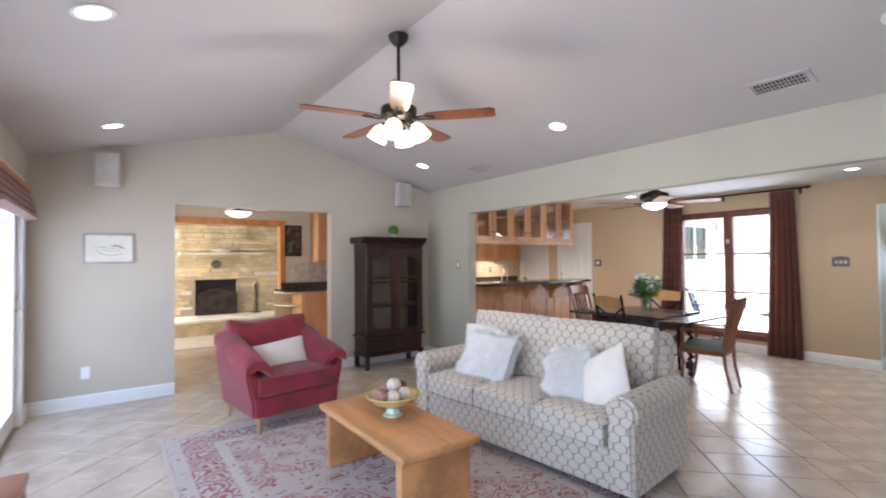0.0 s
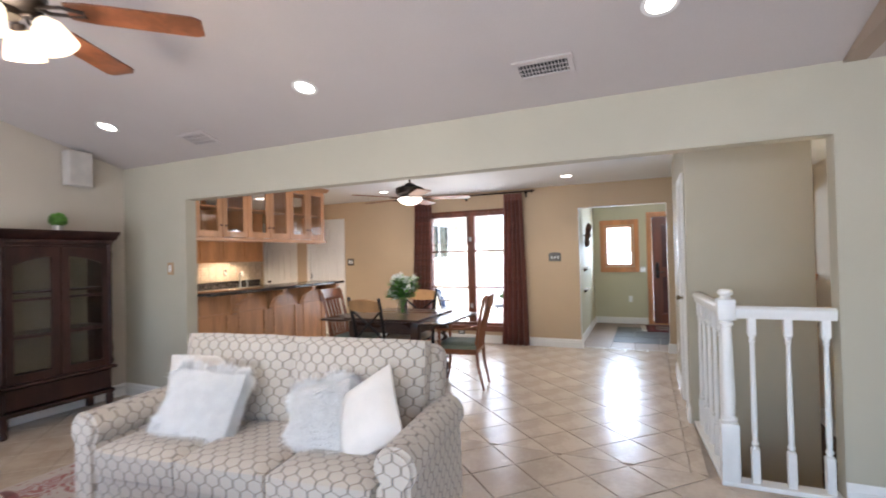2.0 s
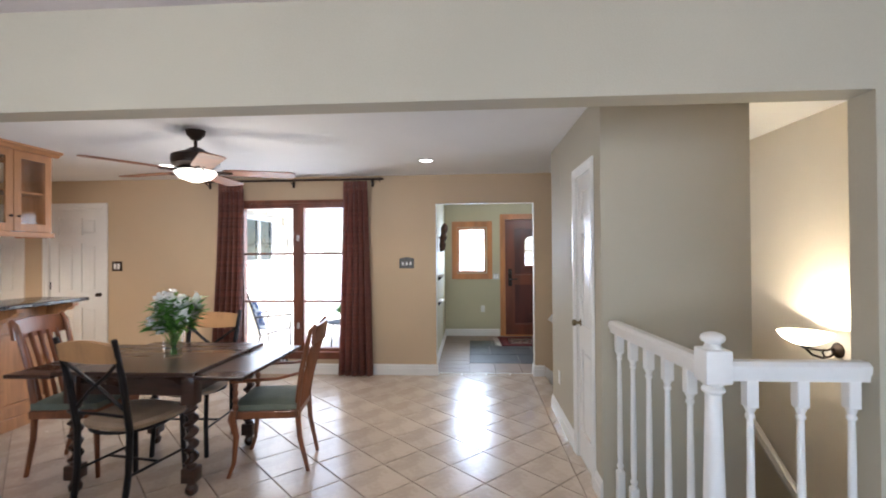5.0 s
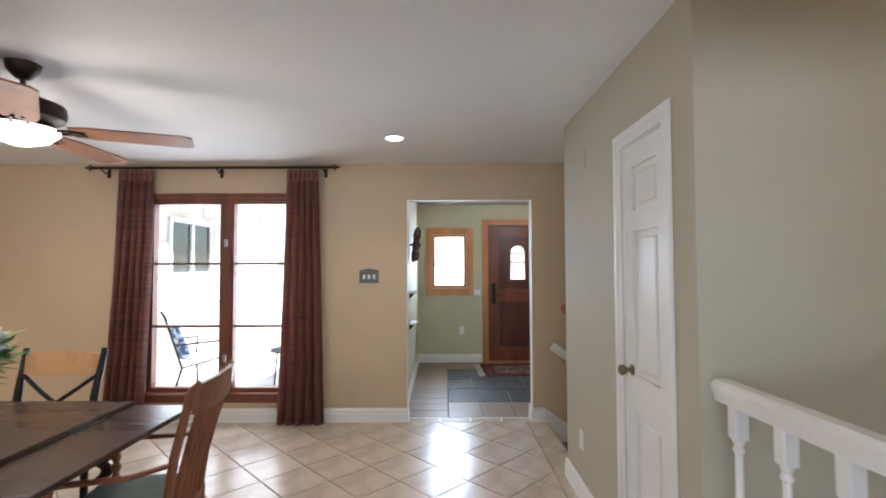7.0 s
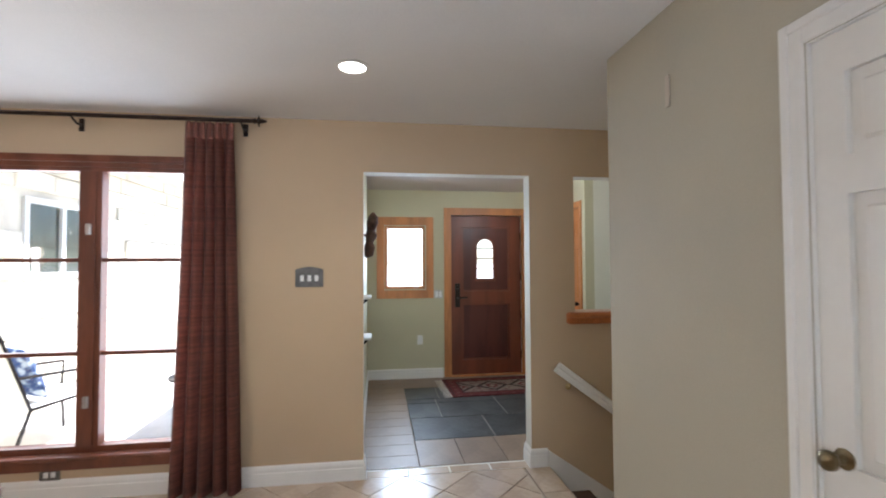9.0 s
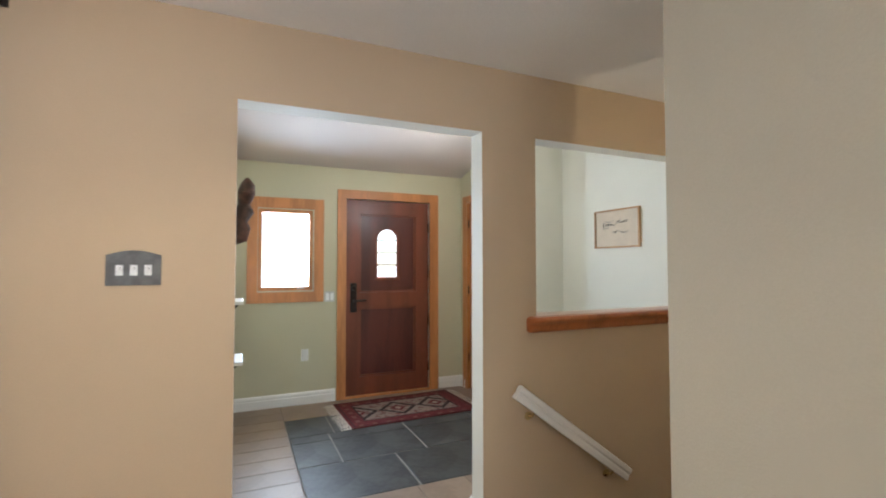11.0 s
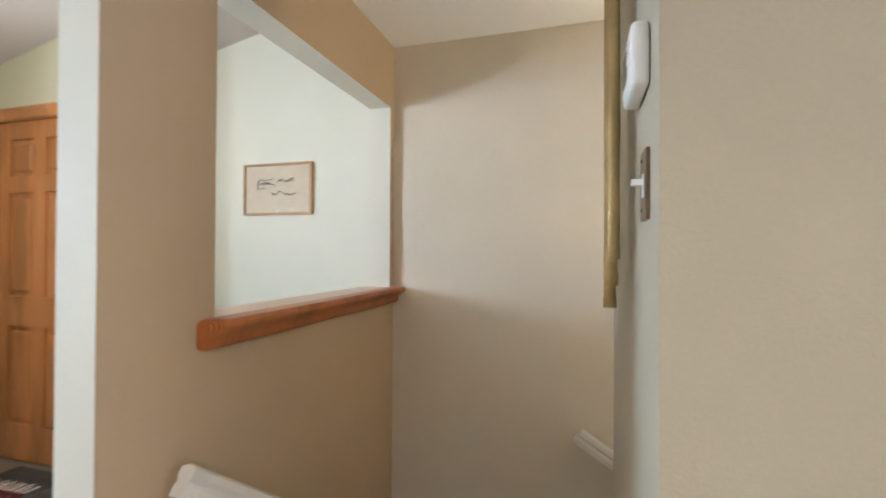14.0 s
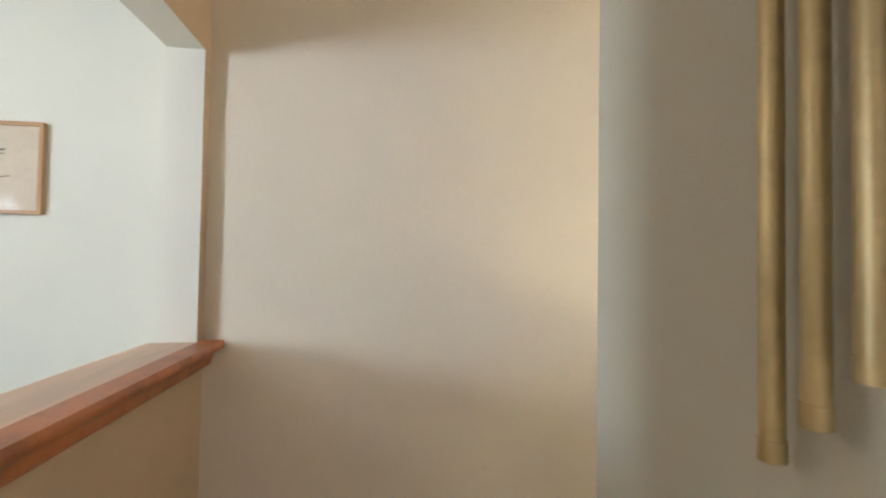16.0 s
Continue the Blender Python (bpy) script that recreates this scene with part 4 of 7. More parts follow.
def speaker(x, y):
    s = thing("wall_speaker", "beige box loudspeaker mounted high on the gable wall", "speaker", pose(x, y, 2.32), group="wall speakers")
    part("cabinet", box(-0.105, 0.105, -0.15, -0.03, -0.165, 0.165, 0.008), M_SPEAKER, s)
    part("grille", box(-0.095, 0.095, -0.156, -0.151, -0.155, 0.155, 0.002), mat("speaker cloth", (0.56, 0.52, 0.46), 0.9, grain=500, bump=0.3), s, "beige cloth grille")
    part("bracket", box(-0.03, 0.03, -0.03, -0.001, -0.05, 0.05), M_PLASTIC, s)


speaker(0.375, GAB0)
speaker(3.75, GAB0)


def framed_print(name, label, m, w, h, fw, fm, mm, marks):
    """A print in a frame, hung on its back, facing local -y."""
    p = thing(name, label, "picture", m)
    f = part("frame", slab_bm("y", -0.022, -0.001, -w / 2, w / 2, -h / 2, h / 2, [(-w / 2 + fw, w / 2 - fw, -h / 2 + fw, h / 2 - fw)]), fm, p)
    part("mat_board", box(-w / 2 + fw, w / 2 - fw, -0.010, -0.002, -h / 2 + fw, h / 2 - fw), mm, p)
    b = bmesh.new()
    for pts, r in marks:
        tube([(u * w, -0.0115, v * h) for u, v in pts], r, 4, b, 0.4)
    part("drawing", b, mat("ink", (0.10, 0.095, 0.085), 0.8), p, "loose ink sketch")
    g = part("glass_pane", box(-w / 2 + fw, w / 2 - fw, -0.0165, -0.015, -h / 2 + fw, h / 2 - fw), M_PICGLASS, p)
    g.visible_shadow = False
    return p


framed_print("picture", "ink landscape print in a silver frame on the gable wall", pose(0.39, GAB0, 1.54), 0.41, 0.295, 0.014, M_SILVER, M_PAPER,
             [([(-0.3, 0.08), (-0.1, 0.04), (0.02, 0.0), (0.15, 0.03), (0.32, 0.0)], 0.003), ([(0.05, 0.05), (0.12, 0.12), (0.2, 0.08), (0.28, 0.02)], 0.008), ([(-0.25, -0.1), (-0.1, -0.2), (0.1, -0.23), (0.28, -0.18)], 0.003), ([(-0.25, 0.0), (-0.22, -0.12)], 0.004), ([(-0.15, -0.05), (0.0, -0.08), (0.2, -0.06)], 0.003)])


def outlet(m, label="white double wall outlet plate", plate=M_PLASTIC, w=0.07, h=0.115, kind="outlet"):
    o = thing("outlet", label, kind, m)
    part("plate", box(-w / 2, w / 2, -0.006, -0.0005, -h / 2, h / 2, 0.0025, 1), plate, o)
    for z in (-0.02, 0.02):
        part("socket", box(-0.016, 0.016, -0.0085, -0.006, z - 0.013, z + 0.013, 0.002, 1), M_PLASTIC, o)


def switch_plate(m, n, plate, label, paddle=True, w=None, h=0.12, arch=0.0):
    o = thing("light_switch", label, "light switch", m)
    w = w or 0.045 * n + 0.03
    poly = [(-w / 2, -h / 2), (w / 2, -h / 2)] + [(w / 2 - w * i / 8, h / 2 + arch * math.sin(math.pi * i / 8)) for i in range(9)]
    part("plate", prism(poly, -0.007, -0.0005, "y"), plate, o)
    for k in range(n):
        x = (k - (n - 1) / 2) * 0.046
        if paddle:
            part("paddle", box(x - 0.0165, x + 0.0165, -0.011, -0.007, -0.034, 0.034, 0.002, 1), M_PLASTIC, o, "white rocker")
        else:
            b = box(x - 0.012, x + 0.012, -0.008, -0.007, -0.02, 0.02)
            box(x - 0.0055, x + 0.0055, -0.028, -0.007, 0.0, 0.012, 0.002, 1, b)
            part("toggle", b, M_PLASTIC, o, "white toggle")
    for z in (-0.043, 0.043):
        part("screw", cyl(0.003, 0.003, 0, 0.002, seg=8, m=pose(0, -0.009, z, rx=90)), M_PEWTER, o)
    return o


outlet(pose(0.21, GAB0, 0.335), "white double outlet low on the gable wall")
WESTWARD, EASTFACE = 90, -90      # rz for plates on walls facing east, and on walls facing west
switch_plate(pose(BEAM0, 5.02, 1.33, rz=EASTFACE), 1, M_WALNUTLIGHT, "wooden single switch plate on the wall beside the wide opening")
switch_plate(pose(BEAM0, -0.68, 1.325, rz=EASTFACE), 4, M_PEWTER, "four-gang pewter switch plate with white rockers", w=0.225, h=0.12)


# recessed lights: a trim ring, a lit face, and the lamp in it
def recessed(x, y, z, tilt=0.0, energy=2.2, group="recessed ceiling lights", spot=True):
    m = pose(x, y, z) @ pose(0, 0, 0, ry=tilt)
    r = thing("recessed_light", "lit round recessed light with a white trim ring", "ceiling light", m, group=group)
    part("trim_ring", lathe([(0.062, -0.001), (0.085, -0.002), (0.088, -0.006), (0.066, -0.008), (0.062, -0.001)], 28), M_WHITE, r, smooth=True)
    part("lamp_face", lathe([(0.0001, -0.003), (0.063, -0.003), (0.063, -0.0045), (0.0001, -0.0045)], 24), M_CANGLOW, r, "glowing lamp face")
    if spot:
        lamp("recessed_lamp", "SPOT", energy, m @ pose(0, 0, -0.03), (1.0, 0.88, 0.72), 0.06, spread=125, blend=0.8)


SLW, SLE = math.degrees(math.atan2(RIDGEZ - LOWZ, RIDGEX - WEST)), math.degrees(math.atan2(RIDGEZ - LOWZ, BEAM0 - RIDGEX))
def zw(x):
    return LOWZ + (RIDGEZ - LOWZ) * ((x - WEST) / (RIDGEX - WEST) if x < RIDGEX else (BEAM0 - x) / (BEAM0 - RIDGEX))


for x, y in ((0.33, 2.68), (0.41, 4.85), (0.33, 0.6)):
    recessed(x, y, zw(x), -SLW)
for x, y in ((3.58, 2.74), (3.55, 4.85), (3.52, 0.55)):
    recessed(x, y, zw(x), SLE)


def vent(x, y, tilt, w, h, label):
    m = pose(x, y, zw(x)) @ pose(0, 0, 0, ry=tilt)
    v = thing("ceiling_vent", label, "air vent", m)
    part("frame", slab_bm("z", -0.012, -0.001, -h / 2 - 0.03, h / 2 + 0.03, -w / 2 - 0.03, w / 2 + 0.03, [(-h / 2, h / 2, -w / 2, w / 2)]), M_CEILDIM, v)
    part("backing", box(-h / 2, h / 2, -w / 2, w / 2, -0.002, -0.0008), M_BLACK, v, "dark duct opening")
    for k in range(14):
        y0 = -w / 2 + w * (k + 0.5) / 14
        part("slat", box(-h / 2, h / 2, y0 - 0.0022, y0 + 0.0022, -0.009, -0.003), M_CEILDIM, v)
    for k in range(1, 3):
        x0 = -h / 2 + h * k / 3
        part("slat", box(x0 - 0.003, x0 + 0.003, -w / 2, w / 2, -0.012, -0.009), M_CEILDIM, v)


vent(3.83, 1.17, SLE, 0.29, 0.12, "ceiling air vent with dark slots and painted frame")
vent(3.93, 4.20, SLE, 0.26, 0.16, "small painted ceiling air vent, almost ceiling coloured")


def fan_blade(r0, r1, w, m):
    """A paddle with a rounded end, pitched, along local +x."""
    pts = [(r0, -w * 0.36), (r0 + 0.08, -w * 0.46), (r1 - 0.03, -w / 2), (r1, -w * 0.36), (r1, w * 0.36), (r1 - 0.03, w / 2), (r0 + 0.08, w * 0.46), (r0, w * 0.36)]
    b = prism(pts, -0.004, 0.004, "z")
    bmesh.ops.transform(b, matrix=m @ pose(0, 0, 0, rx=-7), verts=b.verts)
    return b


def fan(name, label, x, y, zc, drop, azimuth, wood, shades, r=0.66, bulk=1.0, glass_size=1.0):
    f = thing(name, label, "ceiling fan", pose(x, y, zc))
    part("canopy", lathe([(0.012, -0.075), (0.03, -0.07), (0.062, -0.035), (0.07, 0.0)], 24), M_BRONZE, f, smooth=True)
    part("downrod", cyl(0.012, 0.012, -drop + 0.05, -0.06), M_BRONZE, f, smooth=True)
    part("motor", lathe([(bulk * q, -drop - (bulk - 1) * 0.1 + e * (bulk if e > 0 else 1)) for q, e in ((0.03, 0.07), (0.06, 0.05), (0.115, 0.03), (0.122, 0.024), (0.122, 0.016), (0.125, 0.0), (0.12, -0.03), (0.09, -0.055), (0.05, -0.065), (0.045, -0.09))], 32), M_BRONZE, f, "bronze motor housing", True)
    for k in range(5):
        m = pose(0, 0, -drop - (0.045 if bulk <= 1 else 0.115), rz=azimuth + 72 * k)
        bl = part("blade", fan_blade(0.19, r, 0.135 * min(bulk, 1.15), m), wood, f)
        b = bmesh.new()
        for s in (-1, 1):
            tube([m @ Vector(p) for p in ((0.09, 0.0, 0.0), (0.13, s * 0.025, -0.008), (0.18, s * 0.03, -0.004), (0.25, s * 0.015, -0.008))], 0.007, 6, b)
        part("blade_bracket", b, M_BRONZE, bl, smooth=True)
    if shades:
        for k in range(4):
            m = pose(0, 0, -drop - 0.10, rz=45 + 90 * k)
            arm = part("light_arm", tube([m @ Vector(p) for p in ((0.03, 0, 0.02), (0.08, 0, 0.03), (0.11, 0, 0.01))], 0.008, 8), M_BRONZE, f, smooth=True)
            part("shade", lathe([(0.024, 0.0), (0.05, -0.03), (0.062, -0.075), (0.068, -0.115), (0.06, -0.115), (0.05, -0.07), (0.0001, -0.012)], 20, m=m @ pose(0.11, 0, 0.012) @ pose(0, 0, 0, ry=-28)), M_SHADEFAN, f, "glowing frosted glass bell shade", True)
            part("socket", cyl(0.026, 0.022, 0, 0.03, seg=14, m=m @ pose(0.11, 0, 0.0) @ pose(0, 0, 0, ry=-28)), M_BRONZE, arm)
        lamp("fan_lamp", "POINT", 8, pose(x, y, zc - drop - 0.36), WARM, 0.12)
    else:
        part("fitter", lathe([(0.05, -drop - 0.09), (0.10 * glass_size, -drop - 0.10), (0.105 * glass_size, -drop - 0.12)], 28), M_BRONZE, f, smooth=True)
        part("shade", lathe([(glass_size * q, -drop - e) for q, e in ((0.118, 0.115), (0.116, 0.132), (0.085, 0.17), (0.03, 0.195), (0.0001, 0.2))], 32), M_SHADE, f, "glowing frosted glass bowl", True)
        lamp("fan_lamp", "POINT", 6.5, pose(x, y, zc - drop - 0.60), WARM, 0.25)


fan("ceiling_fan", "bronze ceiling fan with cherry blades and four lit glass shades", 2.0, 2.80, RIDGEZ - 0.02, 0.53, -47, M_FANCHERRY, True)


def west_doors():
    """Glazed patio doors in the west wall."""
    w = thing("door_1", "white framed glass patio doors letting in bluish daylight", "glass door", kind="structure")
    ys = [-2.65, -1.03, 0.59, 2.21, 3.83, 5.45]
    x0, x1 = WEST - 0.09, WEST - 0.03
    for a, c in zip(ys, ys[1:]):
        lf = part("door_leaf", slab_bm("x", x0, x1, a, c, 0.01, 2.03, [(a + 0.10, c - 0.10, 0.16, 1.93)]), M_WHITE, w)
        g = part("glass_pane", box(x0 + 0.025, x1 - 0.025, a + 0.10, c - 0.10, 0.16, 1.93), M_GLASS, lf)
        g.visible_shadow = False
    part("door_casing", slab_bm("x", WEST, WEST + 0.018, -2.75, 5.55, 0, 2.13, [(-2.65, 5.45, -1, 2.03)]), M_WHITE, w)
    b = tube([(x1, 5.40, 1.0), (x1 + 0.05, 5.40, 1.0), (x1 + 0.05, 5.29, 1.0)], 0.009, 8)
    part("door_handle", b, M_STEEL, w, "steel lever handle", True)
    part("deadbolt", cyl(0.025, 0.022, 0, 0.02, seg=16, m=pose(x1, 5.40, 1.12, ry=90)), M_STEEL, w, smooth=True)


west_doors()


def roman_shade():
    s = thing("roman_shade", "folded rust red roman shade drawn up over the patio door", "window shade", pose(WEST + 0.02, 4.65, 2.03))
    for k in range(4):
        z = -0.02 - 0.055 * k
        b = prism([(0.0, z), (0.05 + 0.012 * k, z - 0.02), (0.06 + 0.012 * k, z - 0.055), (0.03, z - 0.075), (0.0, z - 0.06)], -0.82, 0.82, "y")
        part("fold", b, M_CURTAIN, s)
    part("headrail", box(0.0, 0.05, -0.83, 0.83, -0.02, 0.03, 0.004), M_TRIMWOOD, s)


roman_shade()


def side_table():
    t = thing("side_table", "low reddish wooden table corner beside the patio doors", "table", pose(-0.02, 2.45, 0))
    part("tabletop", box(-0.18, 0.14, -0.40, 0.34, 0.46, 0.50, 0.012, 3), M_CHERRY, t, smooth=True)
    for x in (-0.15, 0.11):
        for y in (-0.36, 0.30):
            part("leg", box(x - 0.022, x + 0.022, y - 0.022, y + 0.022, 0, 0.462, 0.004), M_CHERRY, t)


side_table()


def built_in():
    c = thing("base_cabinet", "white painted base cabinet with a raised panel door", "cabinet", pose(BEAM0, -0.64, 0))
    W = 1.8
    part("body", box(-0.55, -0.002, -W, 0, 0.09, 0.84, 0.003), M_WHITE, c)
    part("plinth", box(-0.49, -0.002, -W, 0, 0, 0.092), M_WHITE, c)
    for k in range(4):
        y1 = -0.03 - k * 0.43
        d = part("door", slab_bm("x", -0.57, -0.551, y1 - 0.41, y1, 0.13, 0.66, [(y1 - 0.35, y1 - 0.06, 0.19, 0.60)]), M_WHITE, c)
        part("panel", box(-0.566, -0.552, y1 - 0.335, y1 - 0.075, 0.205, 0.585, 0.006), M_WHITE, d)
        part("drawer_front", box(-0.57, -0.551, y1 - 0.41, y1, 0.68, 0.82, 0.006), M_WHITE, c)
    part("end_panel", slab_bm("y", 0.0, 0.018, -0.55, -0.002, 0.09, 0.84, [(-0.47, -0.08, 0.17, 0.76)]), M_WHITE, c)
    t = thing("counter_top", "honey wood counter top with rounded edge on the white cabinet", "counter", pose(BEAM0, -0.64, 0.842))
    part("board", box(-0.60, -0.002, -W, 0.05, 0, 0.045, 0.014, 3), M_MAPLE, t, smooth=True)


built_in()


# ---- doors ----
def panel_door(name, label, m, w, h, material, panels, hand, knob_m, casing=0.07, casing_m=M_WHITE, hinge_side=1, thick=0.038, hinges=True, both=True, kind="structure", inset=0.03):
    """A framed leaf in an opening: local x across from 0 to w, front face at -y; panels are (x0, x1, z0, z1)."""
    d = thing(name, label, "door", m, kind=kind)
    leaf = part("door_leaf", slab_bm("y", inset, inset + thick, 0.0045, w - 0.0045, 0.008, h - 0.0045, panels), material, d)
    for x0, x1, z0, z1 in panels:
        b = box(x0 + 0.0003, x1 - 0.0003, inset + 0.016, inset + thick - 0.012, z0 + 0.0003, z1 - 0.0003)
        box(x0 + 0.03, x1 - 0.03, inset + 0.004, inset + thick - 0.004, z0 + 0.03, z1 - 0.03, 0.007, 1, b)
        part("panel", b, material, leaf)
    part("jamb", slab_bm("y", 0.001, 0.09, -0.002, w + 0.002, 0, h + 0.002, [(0.004, w - 0.004, -1, h - 0.004)]), casing_m, d)
    c = bmesh.new()
    for a0, a1, dd in ((0.0, casing, 0.012), (casing * 0.55, casing - 0.004, 0.018)):
        for px in ((-a1, -a0), (w + a0, w + a1)):
            box(px[0], px[1], -dd, 0.0, 0, h + a1, 0.003, 1, c)
        box(-a0, w + a0, -dd, 0.0, h + a0, h + a1, 0.003, 1, c)
    part("door_casing", c, casing_m, d)
    kx = w - 0.06 if hand > 0 else 0.06
    if knob_m:
        kb = lathe([(0.024, 0.0), (0.025, 0.004), (0.012, 0.009), (0.009, 0.026), (0.017, 0.033), (0.024, 0.044), (0.023, 0.054), (0.014, 0.062), (0.0001, 0.064)], 20, m=pose(kx, inset, 0.955, rx=90))
        part("door_knob", kb, knob_m, d, "round metal knob", True)
    if hinges:
        hx = 0.002 if hand > 0 else w - 0.002
        for z in (0.34, 1.07, 1.80):
            part("hinge", cyl(0.007, 0.007, z - 0.045, z + 0.045, hx + (0.006 if hand > 0 else -0.008), inset - 0.010, 8), M_BRONZE, d)
    return d


SIX = lambda w, h: [(0.11, w / 2 - 0.05, 0.22, 0.80), (w / 2 + 0.05, w - 0.11, 0.22, 0.80), (0.11, w / 2 - 0.05, 0.98, 1.60), (w / 2 + 0.05, w - 0.11, 0.98, 1.60), (0.11, w / 2 - 0.05, 1.70, h - 0.11), (w / 2 + 0.05, w - 0.11, 1.70, h - 0.11)]
# doors of the dining wall, facing west: local x runs south
panel_door("door_2", "white six-panel door standing a little ajar beside the kitchen", pose(EAST0, 6.40, 0, rz=-90), 0.72, 2.03, M_WHITE, SIX(0.72, 2.03), 1, M_BRONZE)
panel_door("door_3", "white six-panel door behind the kitchen counter", pose(EAST0, 7.48, 0, rz=-90), 0.70, 2.03, M_WHITE, SIX(0.70, 2.03), -1, M_BRONZE)
# narrow closet door, facing north: local x runs west
panel_door("door_4", "narrow white three-panel closet door with a brass knob", pose(5.895, 0.34, 0, rz=180), 0.41, 1.975, M_WHITE, [(0.085, 0.325, 0.20, 0.78), (0.085, 0.325, 0.94, 1.58), (0.085, 0.325, 1.67, 1.87)], -1, M_ANTIQUE, casing=0.068, inset=0.012)


# ---- dining room ----
def dining_window():
    w = thing("window_1", "tall red-stained wooden window with six panes and bright daylight", "window", kind="structure")
    x0, x1 = EAST0 + 0.012, EAST0 + 0.085
    fr = part("window_frame", slab_bm("x", x0, x1, 2.48, 3.92, 0.27, 2.06, [(2.53, 3.125, 0.31, 2.005), (3.255, 3.87, 0.31, 2.005)]), M_WOODBACKLIT, w)
    part("mullion_cover", box(x0 - 0.012, x0, 3.155, 3.225, 0.31, 2.005, 0.003), M_WOODBACKLIT, fr)
    for y0, y1 in ((2.53, 3.125), (3.255, 3.87)):
        for z in (0.87, 1.45):
            part("glazing_bar", box(x0 + 0.012, x1 - 0.012, y0, y1, z - 0.012, z + 0.012, 0.003), M_WOODBACKLIT, fr)
        for z0, z1 in ((0.31, 0.858), (0.882, 1.438), (1.462, 2.005)):
            g = part("glass_pane", box(x0 + 0.03, x0 + 0.034, y0, y1, z0, z1), M_GLASS, w)
            g.visible_shadow = False
        for z in (0.58, 1.64):
            b = box(x0 - 0.03, x0 - 0.012, 3.175, 3.205, z - 0.035, z + 0.035, 0.004)
            if y0 < 3:
                part("sash_latch", b, M_STEEL, w, "grey metal sash latch")
    part("head_casing", prism([(EAST0 - 0.02, 2.06), (EAST0 - 0.02, 2.075), (EAST0 - 0.03, 2.10), (EAST0 - 0.002, 2.10), (EAST0 - 0.002, 2.06)], 2.40, 4.0, "y"), M_WOODBACKLIT, w)
    part("head_shadow_strip", box(EAST0 + 0.001, EAST0 + 0.011, 2.48, 3.92, 2.03, 2.06), M_WOODBACKLIT, w)
    part("window_sill", box(EAST0 - 0.05, EAST0 + 0.011, 2.42, 3.98, 0.245, 0.272, 0.006), M_WOODBACKLIT, w)
    part("window_apron", box(EAST0 - 0.018, EAST0 - 0.001, 2.46, 3.94, 0.18, 0.244, 0.004), M_WOODBACKLIT, w)


dining_window()


def curtain(name, label, y_top, w_top, y_bot, w_bot, folds):
    c = thing(name, label, "curtain", pose(EAST0 - 0.10, 0, 0), group="curtains at the dining window")
    b = bmesh.new()
    n, k = 90, 22
    rows = []
    for j in range(k + 1):
        t = j / k
        z = 2.30 - 2.285 * t
        yc, w = y_top + (y_bot - y_top) * t ** 1.6, w_top + (w_bot - w_top) * t ** 1.3
        row = []
        for i in range(n + 1):
            u = i / n
            a = 0.034 * (0.55 + 0.5 * t) * (1.0 - 0.35 * math.exp(-((t - 0.04) / 0.05) ** 2))
            ph = 2 * math.pi * folds * u + 0.7 * math.sin(3 * t + 2 * u)
            row.append(b.verts.new((a * math.sin(ph) + 0.008 * math.sin(ph * 0.37 + 4 * t), yc + w * (u - 0.5) + 0.010 * math.cos(ph), z)))
        rows.append(row)
    for r0, r1 in zip(rows, rows[1:]):
        for i in range(n):
            b.faces.new((r0[i], r0[i + 1], r1[i + 1], r1[i]))
    bmesh.ops.solidify(b, geom=b.faces[:], thickness=0.004)
    part("panel", b, M_CURTAIN, c, smooth=True)
    hd = bmesh.new()
    for i in range(7):
        y = y_top + w_top * ((i + 0.5) / 7 - 0.5)
        box(-0.028, 0.010, y - 0.012, y + 0.012, 2.20, 2.305, 0.006, 1, hd)
    part("pinch_pleats", hd, M_CURTAIN, c)
    return c


curtain("curtain", "rust red silk curtain hanging gathered at the window edge", 3.97, 0.31, 4.05, 0.36, 5)
curtain("curtain", "rust red silk curtain flaring out over the tile floor", 2.45, 0.29, 2.45, 0.42, 5)


def curtain_rod():
    r = thing("curtain_rod", "dark iron curtain rod with cross-shaped finials", "curtain rod")
    part("rod", tube([(EAST0 - 0.10, 2.20, 2.325), (EAST0 - 0.10, 4.36, 2.325)], 0.013, 12), M_BRONZE, r, smooth=True)
    for y, s in ((2.20, -1), (4.36, 1)):
        b = lathe([(0.013, 0), (0.02, 0.01), (0.012, 0.02), (0.016, 0.045), (0.004, 0.085)], 12, m=pose(EAST0 - 0.10, y, 2.325, rx=-90 * s))
        for a in (0, 90, 180, 270):
            tube([(EAST0 - 0.10, y + s * 0.035, 2.325), (EAST0 - 0.10 + 0.035 * math.cos(radians(a)), y + s * 0.035, 2.325 + 0.035 * math.sin(radians(a)))], [0.009, 0.004], 6, b)
        part("finial", b, M_BRONZE, r, smooth=True)
    for y in (2.27, 3.24, 4.29):
        b = tube([(EAST0 - 0.001, y, 2.29), (EAST0 - 0.05, y, 2.285), (EAST0 - 0.10, y, 2.31)], 0.007, 6)
        box(EAST0 - 0.006, EAST0 - 0.001, y - 0.015, y + 0.015, 2.25, 2.33, bm=b)
        part("bracket", b, M_BRONZE, r, smooth=True)


